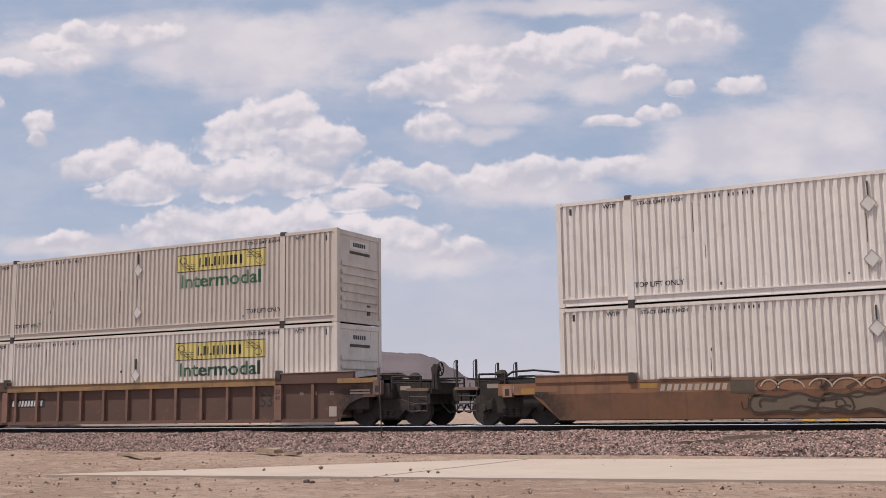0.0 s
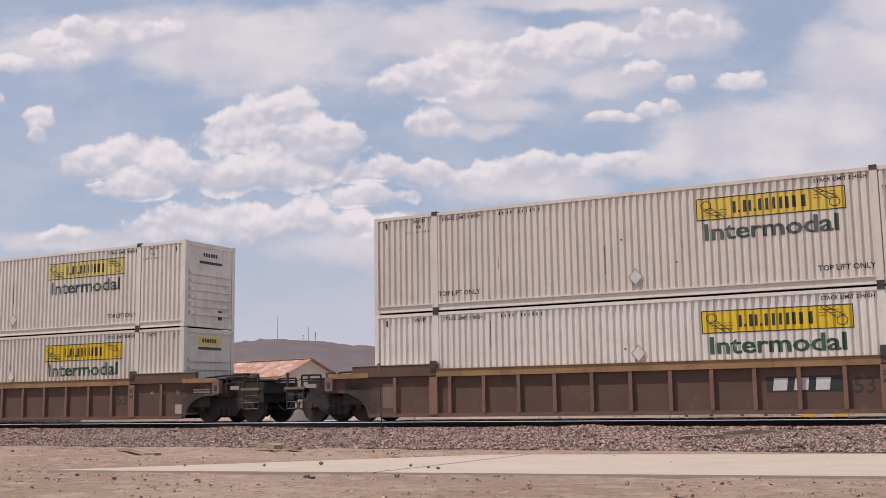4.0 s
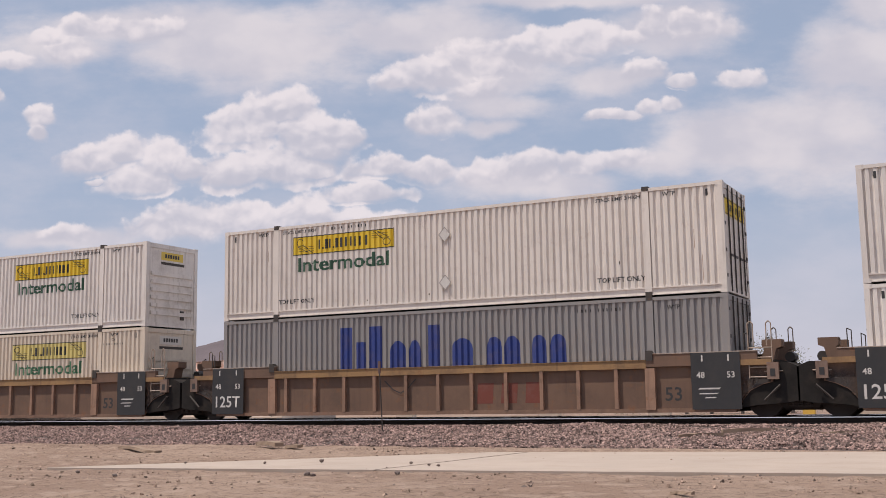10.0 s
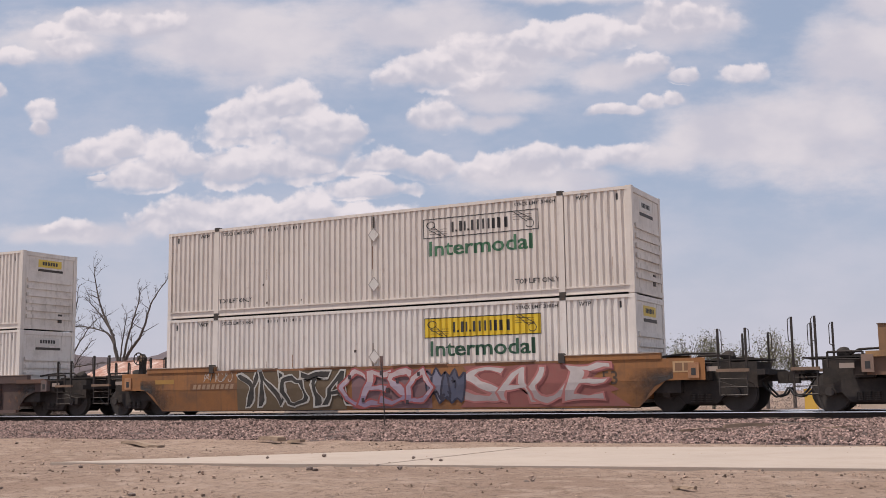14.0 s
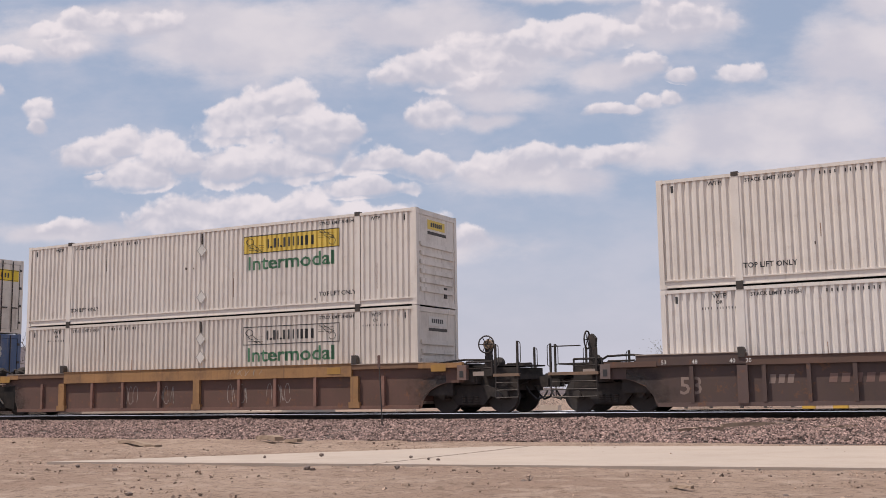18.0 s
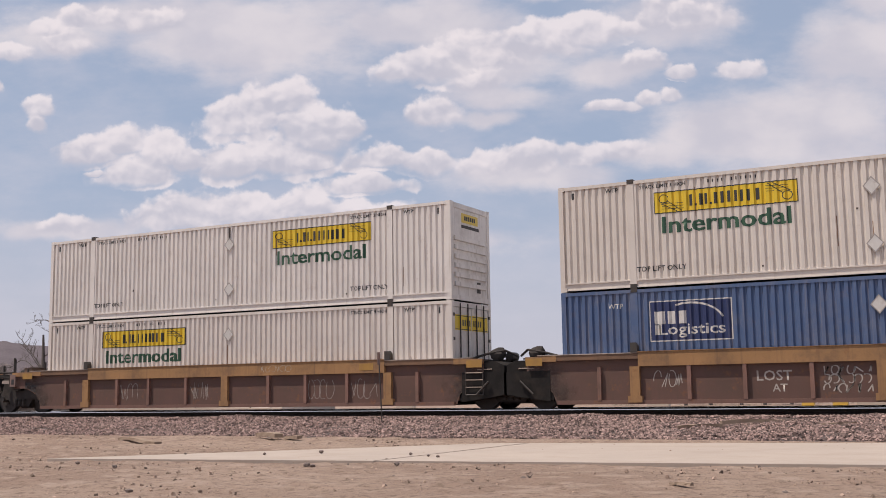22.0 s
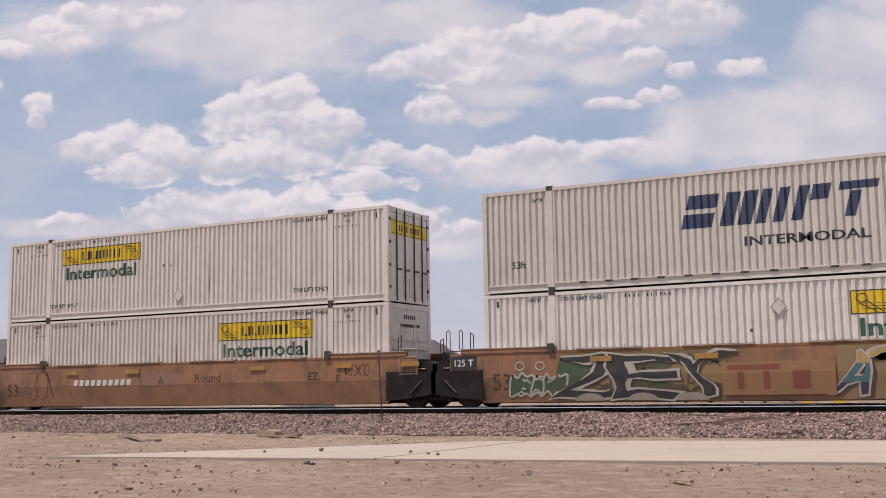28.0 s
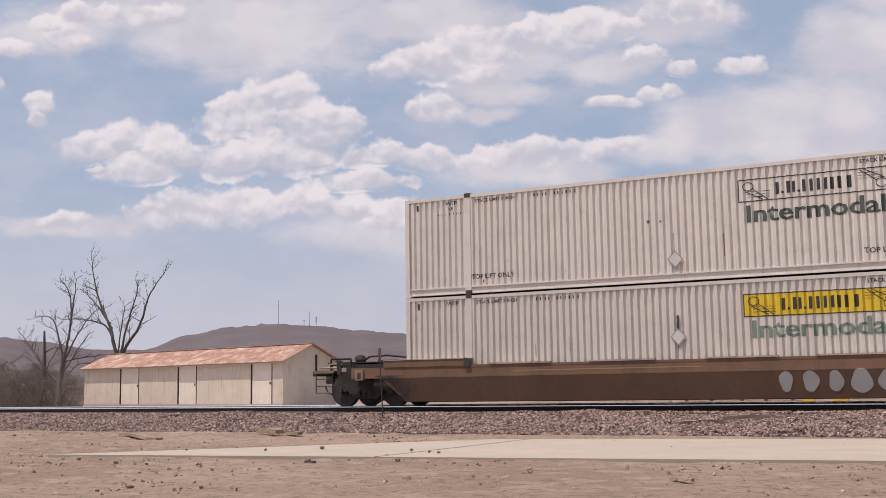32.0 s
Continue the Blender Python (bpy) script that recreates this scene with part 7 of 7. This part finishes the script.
def leafy_tree(x, y, h, spread, seed, label="small dusty desert tree with sparse grey-green leaves"):
    rng = random.Random(seed)
    t = tagged(new("desert_tree"), label, "tree", "desert trees beyond the track")
    bm = bmesh.new()
    tips = []
    rod(bm, (0, 0, -0.7), (0, 0, h * 0.3), 0.12, 0.09, 8, False)
    for i in range(9):
        a = rng.uniform(0, 6.28)
        q = Vector((math.cos(a) * spread * rng.uniform(0.35, 1), math.sin(a) * spread * rng.uniform(0.3, 0.8), h * rng.uniform(0.55, 1.0)))
        limb(bm, (0, 0, h * 0.28), q, 0.05, 0.012, rng, 1)
        tips.append(q)
    part("trunk", bm, M_BARK, t)
    rows, faces = [], []
    for q in tips:
        for j in range(210):
            c = Vector((0, 0, h * 0.3)).lerp(q, rng.uniform(0.45, 1.08)) + Vector((rng.gauss(0, 0.30), rng.gauss(0, 0.30), rng.gauss(0, 0.26)))
            u = Vector((rng.uniform(-1, 1), rng.uniform(-1, 1), rng.uniform(-1, 1))).normalized()
            v = u.orthogonal().normalized()
            s = rng.uniform(0.03, 0.075)
            k = len(rows)
            rows += [c - u * s, c + v * s * 0.5, c + u * s, c - v * s * 0.5]
            faces.append((k, k + 1, k + 2, k + 3))
    me = bpy.data.meshes.new("crown")
    me.from_pydata([tuple(p) for p in rows], [], faces)
    me.materials.append(M_LEAF)
    part("crown", me, M_LEAF, t)
    t.location = (x, y, 0)


leafy_tree(-18.5, 38, 4.3, 1.7, 1)
leafy_tree(-17.2, 39, 3.8, 1.3, 2)
leafy_tree(-15.2, 38.5, 3.3, 0.8, 3)
leafy_tree(-13.6, 37.5, 3.9, 1.2, 4)
leafy_tree(-12.5, 40, 3.2, 0.9, 5)
for i in range(10):
    thicket(-26 + i * 3.4, 34 + (i % 3) * 4, 2.6, 1.2, 1.5 + 0.35 * (i % 4), 20 + i, 110, M_LEAF if i % 2 else M_BRUSH, "scrub_bush", "low dusty grey-green scrub bush")


# ---- low things behind the track ----
def bollard(x, y, w, label, material):
    b = tagged(new("barrier_block"), label, "barrier")
    bm = boxm(-w / 2, w / 2, -0.16, 0.16, GROUND, 0.52)
    bmesh.ops.bevel(bm, geom=bm.edges[:], offset=0.03, segments=2)
    part("body", bm, material, b)
    part("cap", boxm(-w / 2 - 0.02, w / 2 + 0.02, -0.18, 0.18, 0.52, 0.57), material, b)
    b.location = (x, y, 0)


bollard(-6.85, 12.0, 0.42, "faded yellow upright barrier block", M_YELLOW)
bollard(-5.75, 12.0, 0.50, "faded yellow upright barrier block", M_YELLOW)
bollard(-4.75, 12.3, 0.95, "pale concrete barrier block", M_CONC)
for x in (-16.85, -12.35, -23.5):
    bm = boxm(-0.42, 0.42, -0.15, 0.15, GROUND, 0.05)
    bmesh.ops.bevel(bm, geom=bm.edges[:], offset=0.03, segments=2)
    ob = part("curb_stop", bm, M_CONC)
    ob.location = (x, 12, 0)
    tagged(ob, "low pale concrete curb stop on the dirt", "curb stop", "curb stops behind the track")


# ---- hills and masts ----
def hill():
    """A scrubby hill far off: a ridge line over the bearing, sloping to the plain on both sides."""
    knots = ((-75, 1.2), (-62, 2.0), (-55, 2.6), (-50, 2.75), (-48.4, 2.56), (-45.5, 2.15), (-43.3, 2.13), (-41.1, 2.87), (-39.1, 3.26), (-36.8, 3.43), (-34.5, 3.30), (-32.2, 3.05), (-30.3, 2.88), (-29.2, 2.82), (-28.5, 2.66), (-28.0, 2.43), (-27.4, 2.02), (-26.6, 1.55), (-25.2, 0.9), (-23.0, 0.3), (-19.5, 0.02))

    def tall(b):
        for (a0, e0), (a1, e1) in zip(knots, knots[1:]):
            if a0 <= b <= a1:
                f = (b - a0) / (a1 - a0)
                f = f * f * (3 - 2 * f)
                return e0 + (e1 - e0) * f
        return 0.0
    bm = bmesh.new()
    rows = []
    R = 1000.0
    for i in range(221):
        b = -75 + 55.5 * i / 220
        e = math.tan(radians(tall(b))) * R
        row = []
        for j in range(15):
            q = j / 14
            r = R - 330 * (1 - q)
            wob = noise.noise((b * 0.5, q * 5, 0)) * 0.05 * (1 - q) * q * 4 + 0.012 * noise.noise((b * 2.5, q * 9, 4)) * q
            z = e * (q ** 0.8) * (1 + wob * 2.2) * (r / R) ** 0.2 - 1.5 * (1 - q)
            a = radians(b)
            row.append(bm.verts.new((math.sin(a) * r, -28.9 + math.cos(a) * r, z + 0.5 * q)))
        a = radians(b)
        row.append(bm.verts.new((math.sin(a) * (R + 350), -28.9 + math.cos(a) * (R + 350), -2)))
        rows.append(row)
    for a, b in zip(rows, rows[1:]):
        for j in range(len(a) - 1):
            bm.faces.new((a[j], b[j], b[j + 1], a[j + 1])).smooth = True
    bmesh.ops.recalc_face_normals(bm, faces=bm.faces)
    tagged(part("hill", bm, M_HILL), "distant bare brown hill under haze", "hill", kind="structure")


hill()


def mast(bearing, low, high, arms):
    R = 990.0
    a = radians(bearing)
    x, y = math.sin(a) * R, -28.9 + math.cos(a) * R
    z0, z1 = math.tan(radians(low)) * R + 0.52, math.tan(radians(high)) * R + 0.52
    m = tagged(new("radio_mast"), "thin dark radio mast on the hilltop", "mast", "masts on the hill")
    part("pole", rod(bmesh.new(), (0, 0, z0 - 3), (0, 0, z1), 0.24, 0.16, 6), M_FRAME, m)
    for k in range(arms):
        z = z1 - (z1 - z0) * (0.12 + 0.2 * k)
        part("antenna", boxm(-0.8, 0.8, -0.3, 0.3, z - 0.4, z + 0.4), M_FRAME, m)
    m.location = (x, y, 0)


mast(-36.53, 3.40, 4.63, 0)
mast(-34.93, 3.30, 4.07, 0)
mast(-34.57, 3.28, 3.79, 3)
mast(-35.2, 3.30, 3.62, 1)


# ---- what moves ----
def along(t):
    """How far the train has come at t seconds."""
    return 10.0273 * t - 0.0023 * (t - 16) ** 2 + 0.000114 * (t - 16) ** 3


def motions():
    steps = ((0, 0.02), (1, -0.01), (2, 0.0), (3, 0.0), (6, 0.03), (7, -0.09), (8, 0.0), (9, 0.09), (10, -0.08), (11, 0.0), (12, 0.08), (13, -0.06), (14, 0.07), (17, -0.04), (18, 0.0),
             (19, -0.05), (20, 0.02), (21, 0.03), (22, 0.0), (23, 0.01), (24, 0.0), (25, -0.02), (28, 0.0), (29, -0.03), (30, 0.05), (31, -0.03), (32, 0.03))
    for thing, x, z in TRAIN:
        walk(thing, [(t, pose(x + along(t) + d, 0, z)) for t, d in steps])
    for w in WHEELS:
        x, y, z = w.location
        turn = math.degrees(1 / 0.462)
        walk(w, [(i / 15, pose(x, y, z, 0, (along(i / 15) - along(0)) * turn, 0)) for i in range(481)])


motions()
